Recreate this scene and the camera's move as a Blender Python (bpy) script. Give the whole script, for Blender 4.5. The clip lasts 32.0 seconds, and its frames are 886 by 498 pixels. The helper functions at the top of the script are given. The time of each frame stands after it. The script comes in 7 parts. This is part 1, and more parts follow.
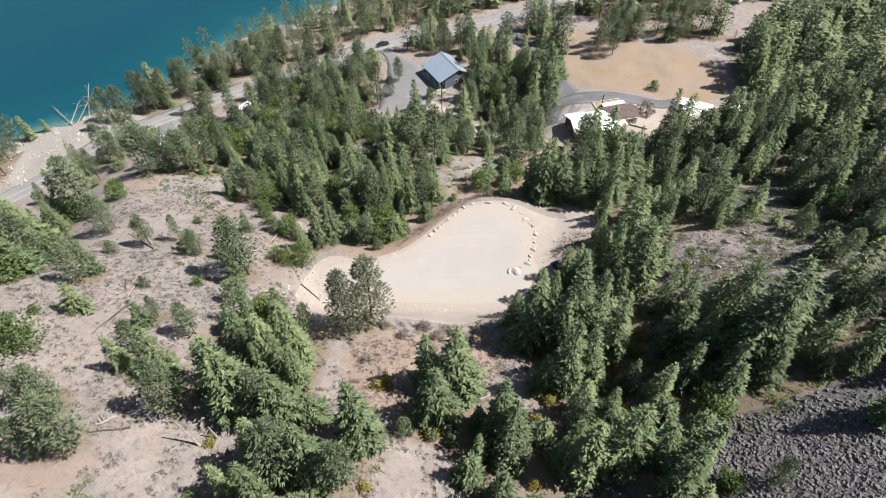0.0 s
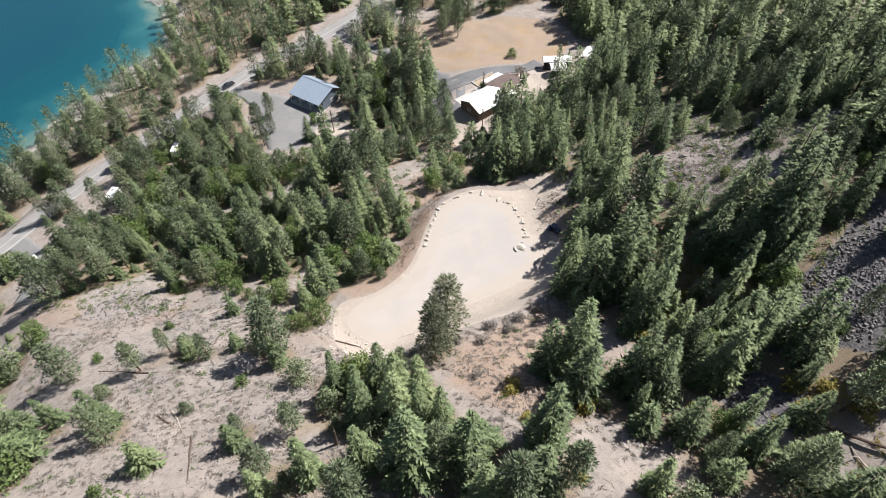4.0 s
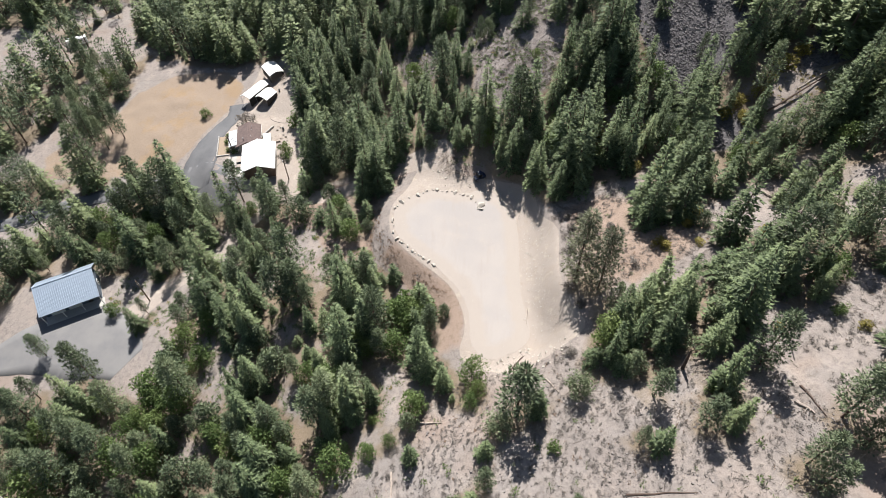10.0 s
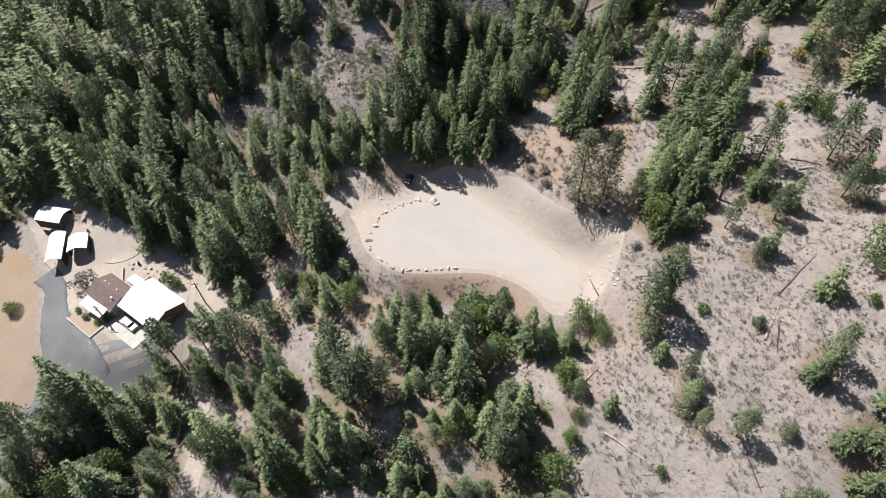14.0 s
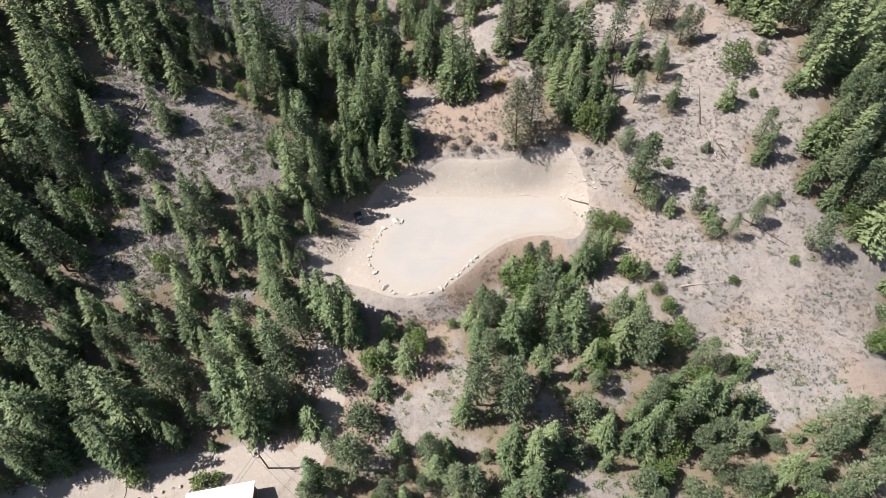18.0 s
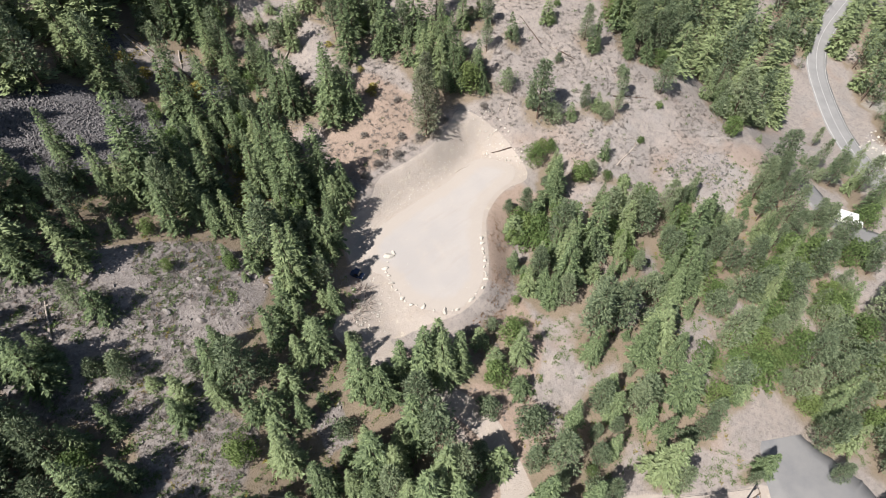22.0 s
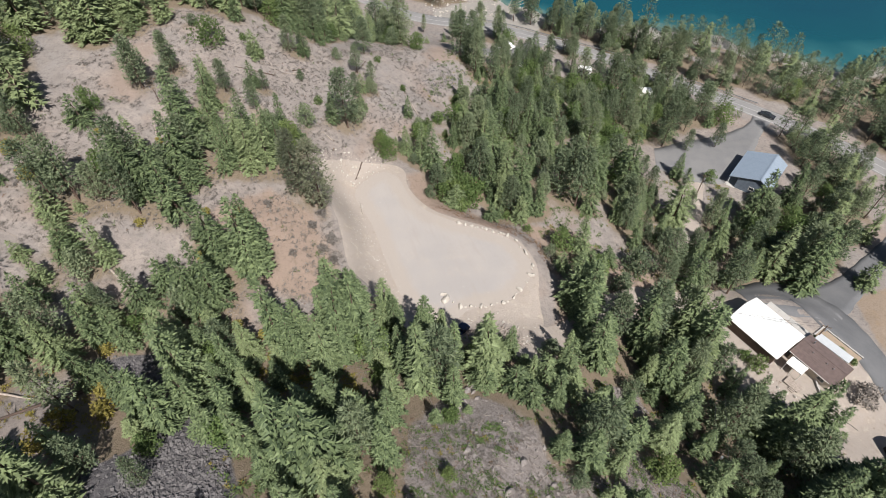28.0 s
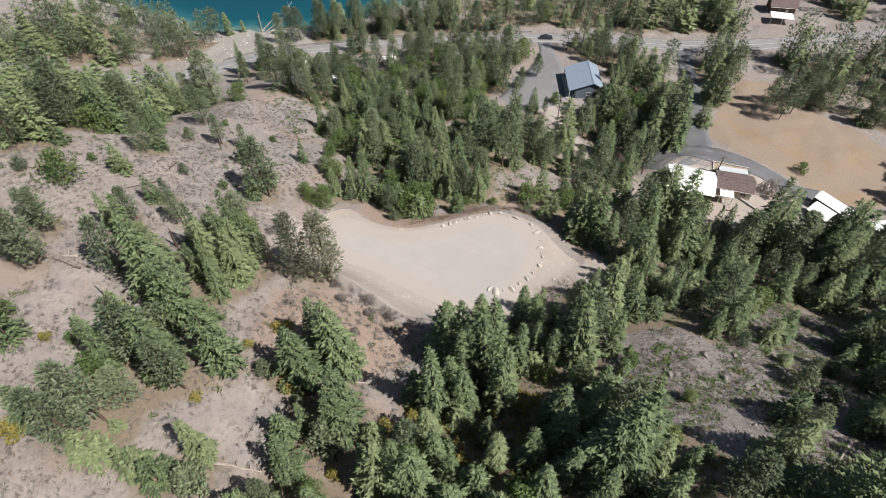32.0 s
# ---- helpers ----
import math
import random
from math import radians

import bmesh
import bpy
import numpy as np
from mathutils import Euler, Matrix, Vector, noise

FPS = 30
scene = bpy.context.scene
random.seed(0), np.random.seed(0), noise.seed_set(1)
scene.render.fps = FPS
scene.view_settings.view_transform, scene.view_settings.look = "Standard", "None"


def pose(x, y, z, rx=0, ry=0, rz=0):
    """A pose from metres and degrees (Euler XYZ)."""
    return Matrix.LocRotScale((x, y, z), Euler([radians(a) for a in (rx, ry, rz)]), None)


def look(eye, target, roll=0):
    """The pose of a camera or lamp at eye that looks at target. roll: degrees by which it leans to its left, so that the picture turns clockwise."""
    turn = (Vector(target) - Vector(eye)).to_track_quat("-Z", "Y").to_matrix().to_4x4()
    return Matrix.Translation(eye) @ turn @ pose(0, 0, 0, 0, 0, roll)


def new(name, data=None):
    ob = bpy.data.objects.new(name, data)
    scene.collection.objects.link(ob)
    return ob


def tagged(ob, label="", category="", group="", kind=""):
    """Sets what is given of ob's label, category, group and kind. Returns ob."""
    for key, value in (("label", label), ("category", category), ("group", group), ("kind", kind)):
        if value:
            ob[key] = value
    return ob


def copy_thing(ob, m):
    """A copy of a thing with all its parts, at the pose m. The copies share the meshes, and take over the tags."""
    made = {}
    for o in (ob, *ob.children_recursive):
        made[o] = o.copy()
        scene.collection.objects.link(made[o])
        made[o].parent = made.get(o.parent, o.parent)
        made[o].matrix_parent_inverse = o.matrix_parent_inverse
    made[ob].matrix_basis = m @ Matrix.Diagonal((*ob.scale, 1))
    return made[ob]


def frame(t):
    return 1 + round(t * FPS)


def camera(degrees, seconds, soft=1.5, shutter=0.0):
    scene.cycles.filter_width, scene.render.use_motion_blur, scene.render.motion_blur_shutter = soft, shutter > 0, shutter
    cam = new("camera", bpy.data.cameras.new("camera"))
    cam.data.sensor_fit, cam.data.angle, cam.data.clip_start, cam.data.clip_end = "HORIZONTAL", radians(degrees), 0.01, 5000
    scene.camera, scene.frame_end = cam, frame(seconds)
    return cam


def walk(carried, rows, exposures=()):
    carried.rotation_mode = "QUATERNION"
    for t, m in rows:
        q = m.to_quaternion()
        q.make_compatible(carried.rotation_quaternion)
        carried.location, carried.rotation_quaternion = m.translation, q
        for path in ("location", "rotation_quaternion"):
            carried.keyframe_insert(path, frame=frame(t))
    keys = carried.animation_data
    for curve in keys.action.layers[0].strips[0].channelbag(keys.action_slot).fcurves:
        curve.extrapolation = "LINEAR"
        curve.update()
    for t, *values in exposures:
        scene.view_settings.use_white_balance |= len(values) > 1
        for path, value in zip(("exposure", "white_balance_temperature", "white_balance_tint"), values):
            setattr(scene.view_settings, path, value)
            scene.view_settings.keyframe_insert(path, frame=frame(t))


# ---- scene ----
cam = camera(76.33, 32.0, 0.65)
PATH = [
    (0, (1.87, -80.11, 93.95), (0.16, -41.26, 48.26), -1.76),
    (0.5, (-2.31, -80.02, 93.82), (-2.19, -41.12, 48.14), -1.78),
    (1, (-6.50, -79.72, 93.72), (-4.34, -40.86, 48.05), -1.79),
    (1.5, (-11.00, -79.15, 93.66), (-6.60, -40.48, 48.00), -1.78),
    (2, (-15.78, -78.29, 93.65), (-9.18, -39.92, 48.00), -1.75),
    (2.5, (-20.20, -77.23, 93.72), (-11.26, -39.33, 48.07), -1.68),
    (3, (-25.49, -75.63, 93.84), (-13.86, -38.47, 48.19), -1.59),
    (3.5, (-30.64, -73.68, 94.00), (-16.41, -37.45, 48.33), -1.50),
    (4, (-35.68, -71.38, 94.16), (-18.90, -36.28, 48.48), -1.42),
    (4.5, (-40.60, -68.71, 94.33), (-21.36, -34.94, 48.62), -1.36),
    (5, (-45.54, -65.54, 94.48), (-23.98, -33.25, 48.74), -1.34),
    (5.5, (-50.48, -61.78, 94.63), (-26.44, -31.35, 48.85), -1.33),
    (6, (-55.35, -57.39, 94.77), (-28.93, -29.06, 48.96), -1.33),
    (6.5, (-60.18, -52.18, 94.90), (-31.33, -26.37, 49.06), -1.34),
    (7, (-64.58, -46.44, 95.03), (-33.59, -23.30, 49.16), -1.36),
    (7.5, (-68.55, -40.18, 95.14), (-35.57, -20.01, 49.25), -1.36),
    (8, (-71.98, -33.54, 95.24), (-37.24, -16.61, 49.34), -1.36),
    (8.5, (-74.90, -26.45, 95.32), (-38.69, -12.94, 49.43), -1.35),
    (9, (-77.20, -18.98, 95.38), (-39.79, -9.21, 49.50), -1.33),
    (9.5, (-78.75, -11.54, 95.41), (-40.52, -5.51, 49.55), -1.32),
    (10, (-79.62, -3.19, 95.39), (-40.93, -1.08, 49.58), -1.33),
    (10.5, (-79.61, 4.66, 95.34), (-40.83, 3.00, 49.58), -1.37),
    (11, (-78.79, 12.56, 95.25), (-40.29, 7.14, 49.55), -1.42),
    (11.5, (-77.19, 20.22, 95.15), (-39.39, 10.88, 49.50), -1.47),
    (12, (-74.81, 27.73, 95.05), (-38.07, 14.76, 49.42), -1.51),
    (12.5, (-71.63, 35.04, 94.95), (-36.38, 18.46, 49.32), -1.51),
    (13, (-67.57, 42.25, 94.89), (-34.15, 22.31, 49.23), -1.49),
    (13.5, (-63.21, 48.47, 94.86), (-31.85, 25.49, 49.16), -1.44),
    (14, (-58.23, 54.33, 94.89), (-29.25, 28.47, 49.16), -1.36),
    (14.5, (-52.19, 60.19, 94.97), (-25.98, 31.54, 49.22), -1.27),
    (15, (-45.92, 65.17, 95.08), (-22.69, 34.07, 49.33), -1.18),
    (15.5, (-39.17, 69.53, 95.20), (-19.15, 36.27, 49.45), -1.10),
    (16, (-32.00, 73.20, 95.31), (-15.41, 38.12, 49.55), -1.05),
    (16.5, (-24.50, 76.14, 95.37), (-11.54, 39.59, 49.58), -1.03),
    (17, (-16.69, 78.30, 95.40), (-7.43, 40.69, 49.58), -1.04),
    (17.5, (-9.30, 79.59, 95.41), (-3.68, 41.31, 49.55), -1.07),
    (18, (-1.09, 80.17, 95.42), (0.78, 41.58, 49.52), -1.11),
    (18.5, (6.76, 79.92, 95.44), (4.96, 41.36, 49.50), -1.15),
    (19, (14.36, 78.91, 95.45), (8.79, 40.75, 49.49), -1.18),
    (19.5, (22.20, 77.06, 95.46), (12.94, 39.67, 49.46), -1.21),
    (20, (29.54, 74.55, 95.45), (16.73, 38.26, 49.41), -1.23),
    (20.5, (36.93, 71.18, 95.42), (20.66, 36.37, 49.33), -1.23),
    (21, (43.57, 67.33, 95.39), (24.07, 34.30, 49.24), -1.24),
    (21.5, (50.16, 62.59, 95.38), (27.52, 31.71, 49.19), -1.25),
    (22, (55.87, 57.58, 95.44), (30.37, 29.09, 49.20), -1.28),
    (22.5, (61.13, 51.99, 95.56), (33.00, 26.15, 49.29), -1.33),
    (23, (65.75, 46.05, 95.71), (35.35, 22.96, 49.42), -1.39),
    (23.5, (69.99, 39.33, 95.84), (37.49, 19.34, 49.54), -1.45),
    (24, (73.46, 32.36, 95.90), (39.18, 15.64, 49.59), -1.50),
    (24.5, (76.25, 25.00, 95.85), (40.48, 11.76, 49.53), -1.51),
    (25, (78.32, 17.16, 95.71), (41.40, 7.66, 49.38), -1.51),
    (25.5, (79.53, 9.36, 95.52), (41.86, 3.55, 49.18), -1.49),
    (26, (79.92, 1.59, 95.31), (41.87, -0.42, 48.97), -1.48),
    (26.5, (79.51, -6.24, 95.12), (41.45, -4.42, 48.78), -1.48),
    (27, (78.33, -13.98, 94.96), (40.64, -8.38, 48.61), -1.47),
    (27.5, (76.42, -21.52, 94.84), (39.49, -12.17, 48.48), -1.46),
    (28, (73.73, -29.08, 94.77), (37.90, -16.19, 48.40), -1.43),
    (28.5, (70.37, -36.31, 94.76), (35.98, -20.02, 48.37), -1.37),
    (29, (66.48, -42.96, 94.79), (33.82, -23.51, 48.37), -1.30),
    (29.5, (61.87, -49.33, 94.85), (31.41, -26.66, 48.40), -1.23),
    (30, (56.78, -55.06, 94.90), (28.70, -29.53, 48.43), -1.19),
    (30.5, (51.69, -59.77, 94.94), (25.90, -31.94, 48.46), -1.19),
    (31, (46.88, -63.46, 94.97), (23.30, -33.74, 48.49), -1.23),
    (31.5, (42.57, -66.26, 94.99), (21.03, -35.02, 48.51), -1.29),
    (32, (38.67, -68.44, 95.00), (18.97, -35.99, 48.53), -1.36),
]
walk(cam, [(t, look(eye, target, roll)) for t, eye, target, roll in PATH], exposures=((0.0, 0.87), (6.0, 0.95), (10.0, 0.88), (13.0, 0.82), (18.0, 0.93), (20.0, 0.92), (22.0, 0.83), (25.0, 0.61), (28.0, 0.50), (32.0, 0.51)))

# ---- light ----
SUN_ELEVATION, SUN_EAST = 53.0, 88.0   # degrees; the sun stands in the east
world = bpy.data.worlds.new("sky")
scene.world = world
world.use_nodes = True
sky = world.node_tree.nodes.new("ShaderNodeTexSky")
sky.sky_type, sky.sun_disc = "NISHITA", False
sky.sun_elevation, sky.sun_rotation = radians(SUN_ELEVATION), radians(SUN_EAST)
world.node_tree.links.new(sky.outputs[0], world.node_tree.nodes["Background"].inputs[0])
world.node_tree.nodes["Background"].inputs[1].default_value = 0.047
sun = new("sun", bpy.data.lights.new("sun", "SUN"))
sun.data.energy, sun.data.angle, sun.data.color = 5.0, radians(0.53), (1.0, 0.96, 0.925)
sun_way = Vector((math.sin(radians(SUN_EAST)) * math.cos(radians(SUN_ELEVATION)), math.cos(radians(SUN_EAST)) * math.cos(radians(SUN_ELEVATION)), math.sin(radians(SUN_ELEVATION))))
sun.matrix_world = look(tuple(sun_way * 300), (0, 0, 0))


# ---- materials ----
class Nodes:
    """A small helper round a material's node tree."""

    def __init__(self, name):
        self.mat = bpy.data.materials.new(name)
        self.mat.use_nodes = True
        self.t = self.mat.node_tree
        self.bsdf = self.t.nodes["Principled BSDF"]

    def node(self, kind):
        return self.t.nodes.new(kind)

    def attribute(self, name):
        n = self.node("ShaderNodeAttribute")
        n.attribute_name = name
        return n

    def put(self, socket, value):
        if isinstance(value, bpy.types.NodeSocket):
            self.t.links.new(value, socket)
        else:
            socket.default_value = (*value, 1.0) if isinstance(value, tuple) and len(value) == 3 and socket.type == "RGBA" else value

    def coords(self):
        return self.node("ShaderNodeTexCoord").outputs["Object"]

    def noise(self, scale, detail=4.0, rough=0.6, at=None, kind="fac"):
        n = self.node("ShaderNodeTexNoise")
        n.inputs["Scale"].default_value, n.inputs["Detail"].default_value, n.inputs["Roughness"].default_value = scale, detail, rough
        self.t.links.new(at or self.coords(), n.inputs["Vector"])
        return n.outputs["Fac"] if kind == "fac" else n.outputs["Color"]

    def voronoi(self, scale, at=None, out="Distance"):
        n = self.node("ShaderNodeTexVoronoi")
        n.inputs["Scale"].default_value = scale
        self.t.links.new(at or self.coords(), n.inputs["Vector"])
        return n.outputs[out]

    def ramp(self, fac, *stops):
        n = self.node("ShaderNodeValToRGB")
        e = n.color_ramp.elements
        while len(e) < len(stops):
            e.new(0.5)
        for item, (pos, col) in zip(e, stops):
            item.position = pos
            item.color = (col, col, col, 1) if isinstance(col, (int, float)) else (*col, 1)
        self.put(n.inputs[0], fac)
        return n.outputs[0]

    def mix(self, fac, a, b, blend="MIX"):
        n = self.node("ShaderNodeMix")
        n.data_type, n.blend_type = "RGBA", blend
        self.put(n.inputs[0], fac), self.put(n.inputs[6], a), self.put(n.inputs[7], b)
        return n.outputs[2]

    def math(self, op, a, b=0.0):
        n = self.node("ShaderNodeMath")
        n.operation = op
        self.put(n.inputs[0], a), self.put(n.inputs[1], b)
        return n.outputs[0]

    def bump(self, height, strength=0.4, distance=0.05):
        n = self.node("ShaderNodeBump")
        n.inputs["Strength"].default_value, n.inputs["Distance"].default_value = strength, distance
        self.put(n.inputs["Height"], height)
        self.t.links.new(n.outputs[0], self.bsdf.inputs["Normal"])

    def done(self, colour, rough=0.9, metal=0.0, spec=0.3):
        self.put(self.bsdf.inputs["Base Color"], colour)
        self.put(self.bsdf.inputs["Roughness"], rough)
        self.bsdf.inputs["Metallic"].default_value = metal
        self.bsdf.inputs["Specular IOR Level"].default_value = spec
        return self.mat


def worn(name, a, b, scale=3.0, fine=30.0, rough=0.8, metal=0.0, relief=0.2, spec=0.3):
    """A surface of two near tones with a coarse and a fine grain."""
    m = Nodes(name)
    big, small = m.noise(scale, 5), m.noise(fine, 3)
    both = m.math("ADD", m.math("MULTIPLY", big, 0.65), m.math("MULTIPLY", small, 0.35))
    m.bump(both, relief, 0.03)
    return m.done(m.mix(m.ramp(both, (0.36, 0.0), (0.64, 1.0)), a, b), rough, metal, spec)


def leafy(name, dark, light, dry, through_light=0.22):
    """Foliage: each spray has its own tone, each plant its own hue; some light passes through."""
    m = Nodes(name)
    geo, info = m.node("ShaderNodeNewGeometry"), m.node("ShaderNodeObjectInfo")
    tone = m.mix(geo.outputs["Random Per Island"], dark, light)
    tone = m.mix(m.math("MULTIPLY", m.ramp(info.outputs["Random"], (0.45, 0.0), (1.0, 1.0)), 0.45), tone, dry)
    tone = m.mix(m.math("MULTIPLY", m.ramp(m.noise(0.35, 2), (0.45, 0.0), (0.7, 1.0)), 0.35), tone, light)
    tone = m.mix(1.0, tone, m.ramp(info.outputs["Random"], (0.0, 0.78), (0.5, 1.0), (1.0, 1.22)), "MULTIPLY")
    m.done(tone, 0.62, 0.0, 0.25)
    lit = m.node("ShaderNodeBsdfTranslucent")
    m.put(lit.inputs["Color"], tone)
    both = m.node("ShaderNodeMixShader")
    both.inputs[0].default_value = through_light
    m.t.links.new(m.bsdf.outputs[0], both.inputs[1]), m.t.links.new(lit.outputs[0], both.inputs[2])
    m.t.links.new(both.outputs[0], m.t.nodes["Material Output"].inputs["Surface"])
    return m.mat


def ground_material():
    m = Nodes("hillside_ground")
    at = m.coords()
    za, zb = m.attribute("zone_a"), m.attribute("zone_b")
    ra, rb = m.node("ShaderNodeSeparateColor"), m.node("ShaderNodeSeparateColor")
    m.t.links.new(za.outputs["Color"], ra.inputs[0]), m.t.links.new(zb.outputs["Color"], rb.inputs[0])
    big, mid, fine, grit = m.noise(0.045, 5, 0.6, at), m.noise(0.35, 6, 0.65, at), m.noise(2.2, 5, 0.7, at), m.noise(11, 3, 0.7, at)
    bare = m.mix(m.ramp(big, (0.38, 0.0), (0.62, 1.0)), (0.270, 0.230, 0.205), (0.250, 0.228, 0.214))
    bare = m.mix(m.ramp(mid, (0.42, 0.0), (0.66, 1.0)), bare, (0.236, 0.207, 0.187))
    tuft = m.noise(0.95, 5, 0.72, at)
    bare = m.mix(m.ramp(m.noise(0.2, 6, 0.72, at), (0.5, 0.0), (0.64, 0.75)), bare, (0.315, 0.272, 0.240))
    bare = m.mix(m.ramp(tuft, (0.5, 0.0), (0.64, 0.85)), bare, (0.180, 0.160, 0.147))
    bare = m.mix(m.ramp(fine, (0.55, 0.0), (0.72, 0.75)), bare, (0.150, 0.127, 0.108))
    bare = m.mix(m.ramp(grit, (0.58, 0.0), (0.72, 0.6)), bare, (0.338, 0.307, 0.277))
    red = m.noise(0.06, 3, 0.5, at)
    bare = m.mix(m.math("MULTIPLY", m.ramp(red, (0.58, 0.0), (0.7, 1.0)), 0.5), bare, (0.265, 0.19, 0.145))

    def edge(channel, lo=0.42, hi=0.58, wob=0.5):
        v = m.math("ADD", channel, m.math("MULTIPLY", m.math("SUBTRACT", mid, 0.5), wob))
        return m.ramp(v, (lo, 0.0), (hi, 1.0))

    sand = m.mix(fine, (0.355, 0.310, 0.272), (0.318, 0.276, 0.240))
    sand = m.mix(m.ramp(mid, (0.5, 0.0), (0.72, 0.45)), sand, (0.315, 0.255, 0.205))
    sand = m.mix(m.ramp(grit, (0.56, 0.0), (0.70, 0.45)), sand, (0.235, 0.200, 0.170))
    sand = m.mix(m.ramp(m.noise(0.7, 4, 0.7, at), (0.56, 0.0), (0.68, 0.7)), sand, (0.425, 0.378, 0.312))
    sand = m.mix(m.ramp(tuft, (0.54, 0.0), (0.68, 0.35)), sand, (0.250, 0.205, 0.166))
    rosy = m.mix(fine, (0.295, 0.225, 0.18), (0.25, 0.188, 0.15))
    rosy = m.mix(m.ramp(tuft, (0.5, 0.0), (0.66, 0.8)), rosy, (0.20, 0.155, 0.118))
    rosy = m.mix(m.ramp(grit, (0.58, 0.0), (0.72, 0.6)), rosy, (0.36, 0.30, 0.255))
    grass = m.mix(mid, (0.285, 0.222, 0.168), (0.255, 0.204, 0.162))
    grass = m.mix(m.ramp(m.noise(0.1, 5, 0.6, at), (0.5, 0.0), (0.62, 0.8)), grass, (0.285, 0.202, 0.125))
    grass = m.mix(m.ramp(fine, (0.45, 0.0), (0.75, 0.75)), grass, (0.19, 0.145, 0.10))
    grass = m.mix(m.ramp(grit, (0.58, 0.0), (0.72, 0.5)), grass, (0.34, 0.285, 0.23))
    stones = m.voronoi(2.6, at, "Color")
    scree = m.mix(m.ramp(stones, (0.2, 0.0), (0.8, 1.0)), (0.077, 0.073, 0.077), (0.145, 0.136, 0.138))
    litter = m.mix(mid, (0.225, 0.172, 0.128), (0.178, 0.146, 0.104))
    litter = m.mix(m.ramp(fine, (0.5, 0.0), (0.7, 0.7)), litter, (0.105, 0.098, 0.060))
    beach = m.mix(mid, (0.32, 0.298, 0.27), (0.25, 0.234, 0.21))
    crag = m.mix(m.ramp(fine, (0.35, 0.0), (0.6, 1.0)), (0.135, 0.118, 0.110), (0.29, 0.258, 0.240))
    crag = m.mix(m.ramp(mid, (0.45, 0.0), (0.6, 0.8)), crag, (0.215, 0.188, 0.172))
    crag = m.mix(m.ramp(tuft, (0.52, 0.0), (0.62, 0.8)), crag, (0.150, 0.130, 0.118))
    col = m.mix(edge(za.outputs["Alpha"], 0.35, 0.65, 0.7), bare, rosy)
    col = m.mix(edge(rb.outputs[0], 0.35, 0.75, 0.9), col, litter)
    col = m.mix(edge(rb.outputs[2]), col, crag)
    col = m.mix(edge(ra.outputs[2]), col, scree)
    col = m.mix(edge(ra.outputs[1]), col, grass)
    col = m.mix(edge(rb.outputs[1]), col, beach)
    col = m.mix(edge(ra.outputs[0], 0.44, 0.56, 0.35), col, sand)
    rough_h = m.math("ADD", m.math("MULTIPLY", fine, 0.7), m.math("MULTIPLY", grit, 0.3))
    m.bump(rough_h, 0.75, 0.25)
    return m.done(col, 0.95, 0.0, 0.15)


def water_material():
    m = Nodes("lake_water")
    at = m.coords()
    depth = m.attribute("depth")
    d = m.math("ADD", depth.outputs["Fac"], m.math("MULTIPLY", m.math("SUBTRACT", m.noise(0.08, 4, 0.6, at), 0.5), 0.25))
    col = m.ramp(d, (0.0, (0.13, 0.19, 0.155)), (0.12, (0.022, 0.105, 0.115)), (0.36, (0.004, 0.060, 0.078)), (1.0, (0.003, 0.047, 0.070)))
    col = m.mix(m.math("MULTIPLY", m.noise(0.012, 3, 0.5, at), 0.3), col, (0.005, 0.042, 0.06))
    m.bump(m.noise(0.8, 3, 0.6, at), 0.12, 0.1)
    return m.done(col, 0.12, 0.0, 0.5)


def tarmac(name, a, b):
    m = Nodes(name)
    at = m.coords()
    c = m.mix(m.ramp(m.noise(0.22, 5, 0.6, at), (0.35, 0.0), (0.65, 1.0)), a, b)
    c = m.mix(m.ramp(m.noise(9, 3, 0.7, at), (0.5, 0.0), (0.75, 0.5)), c, tuple(v * 1.3 for v in b))
    m.bump(m.noise(14, 3, 0.7, at), 0.25, 0.02)
    return m.done(c, 0.9, 0.0, 0.2)


def gravel_material():
    """Packed gravel: greyer in the middle, sandy towards the rim, with faint wheel streaks."""
    m = Nodes("pad_gravel")
    at = m.coords()
    core = m.attribute("core").outputs["Fac"]
    stretch = m.node("ShaderNodeMapping")
    stretch.inputs["Scale"].default_value, stretch.inputs["Rotation"].default_value = (0.25, 1.6, 1.0), (0, 0, radians(28))
    m.t.links.new(at, stretch.inputs["Vector"])
    mid, fine = m.noise(0.35, 6, 0.65, at), m.noise(2.2, 5, 0.7, at)
    rim = m.mix(fine, (0.362, 0.322, 0.286), (0.33, 0.291, 0.256))
    packed = m.mix(m.ramp(m.noise(0.12, 4, 0.55, at), (0.38, 0.0), (0.62, 1.0)), (0.352, 0.322, 0.298), (0.325, 0.302, 0.286))
    c = m.mix(m.ramp(m.math("ADD", core, m.math("MULTIPLY", m.math("SUBTRACT", mid, 0.5), 1.1)), (0.3, 0.0), (0.75, 1.0)), rim, packed)
    c = m.mix(m.ramp(m.noise(0.5, 5, 0.65, stretch.outputs[0]), (0.52, 0.0), (0.72, 0.45)), c, (0.313, 0.278, 0.252))
    c = m.mix(m.ramp(mid, (0.55, 0.0), (0.75, 0.4)), c, (0.400, 0.348, 0.300))
    c = m.mix(m.ramp(m.noise(14, 2, 0.7, at), (0.55, 0.0), (0.75, 0.55)), c, (0.235, 0.209, 0.187))
    m.bump(m.noise(9, 4, 0.75, at), 0.5, 0.04)
    return m.done(c, 0.95, 0.0, 0.15)


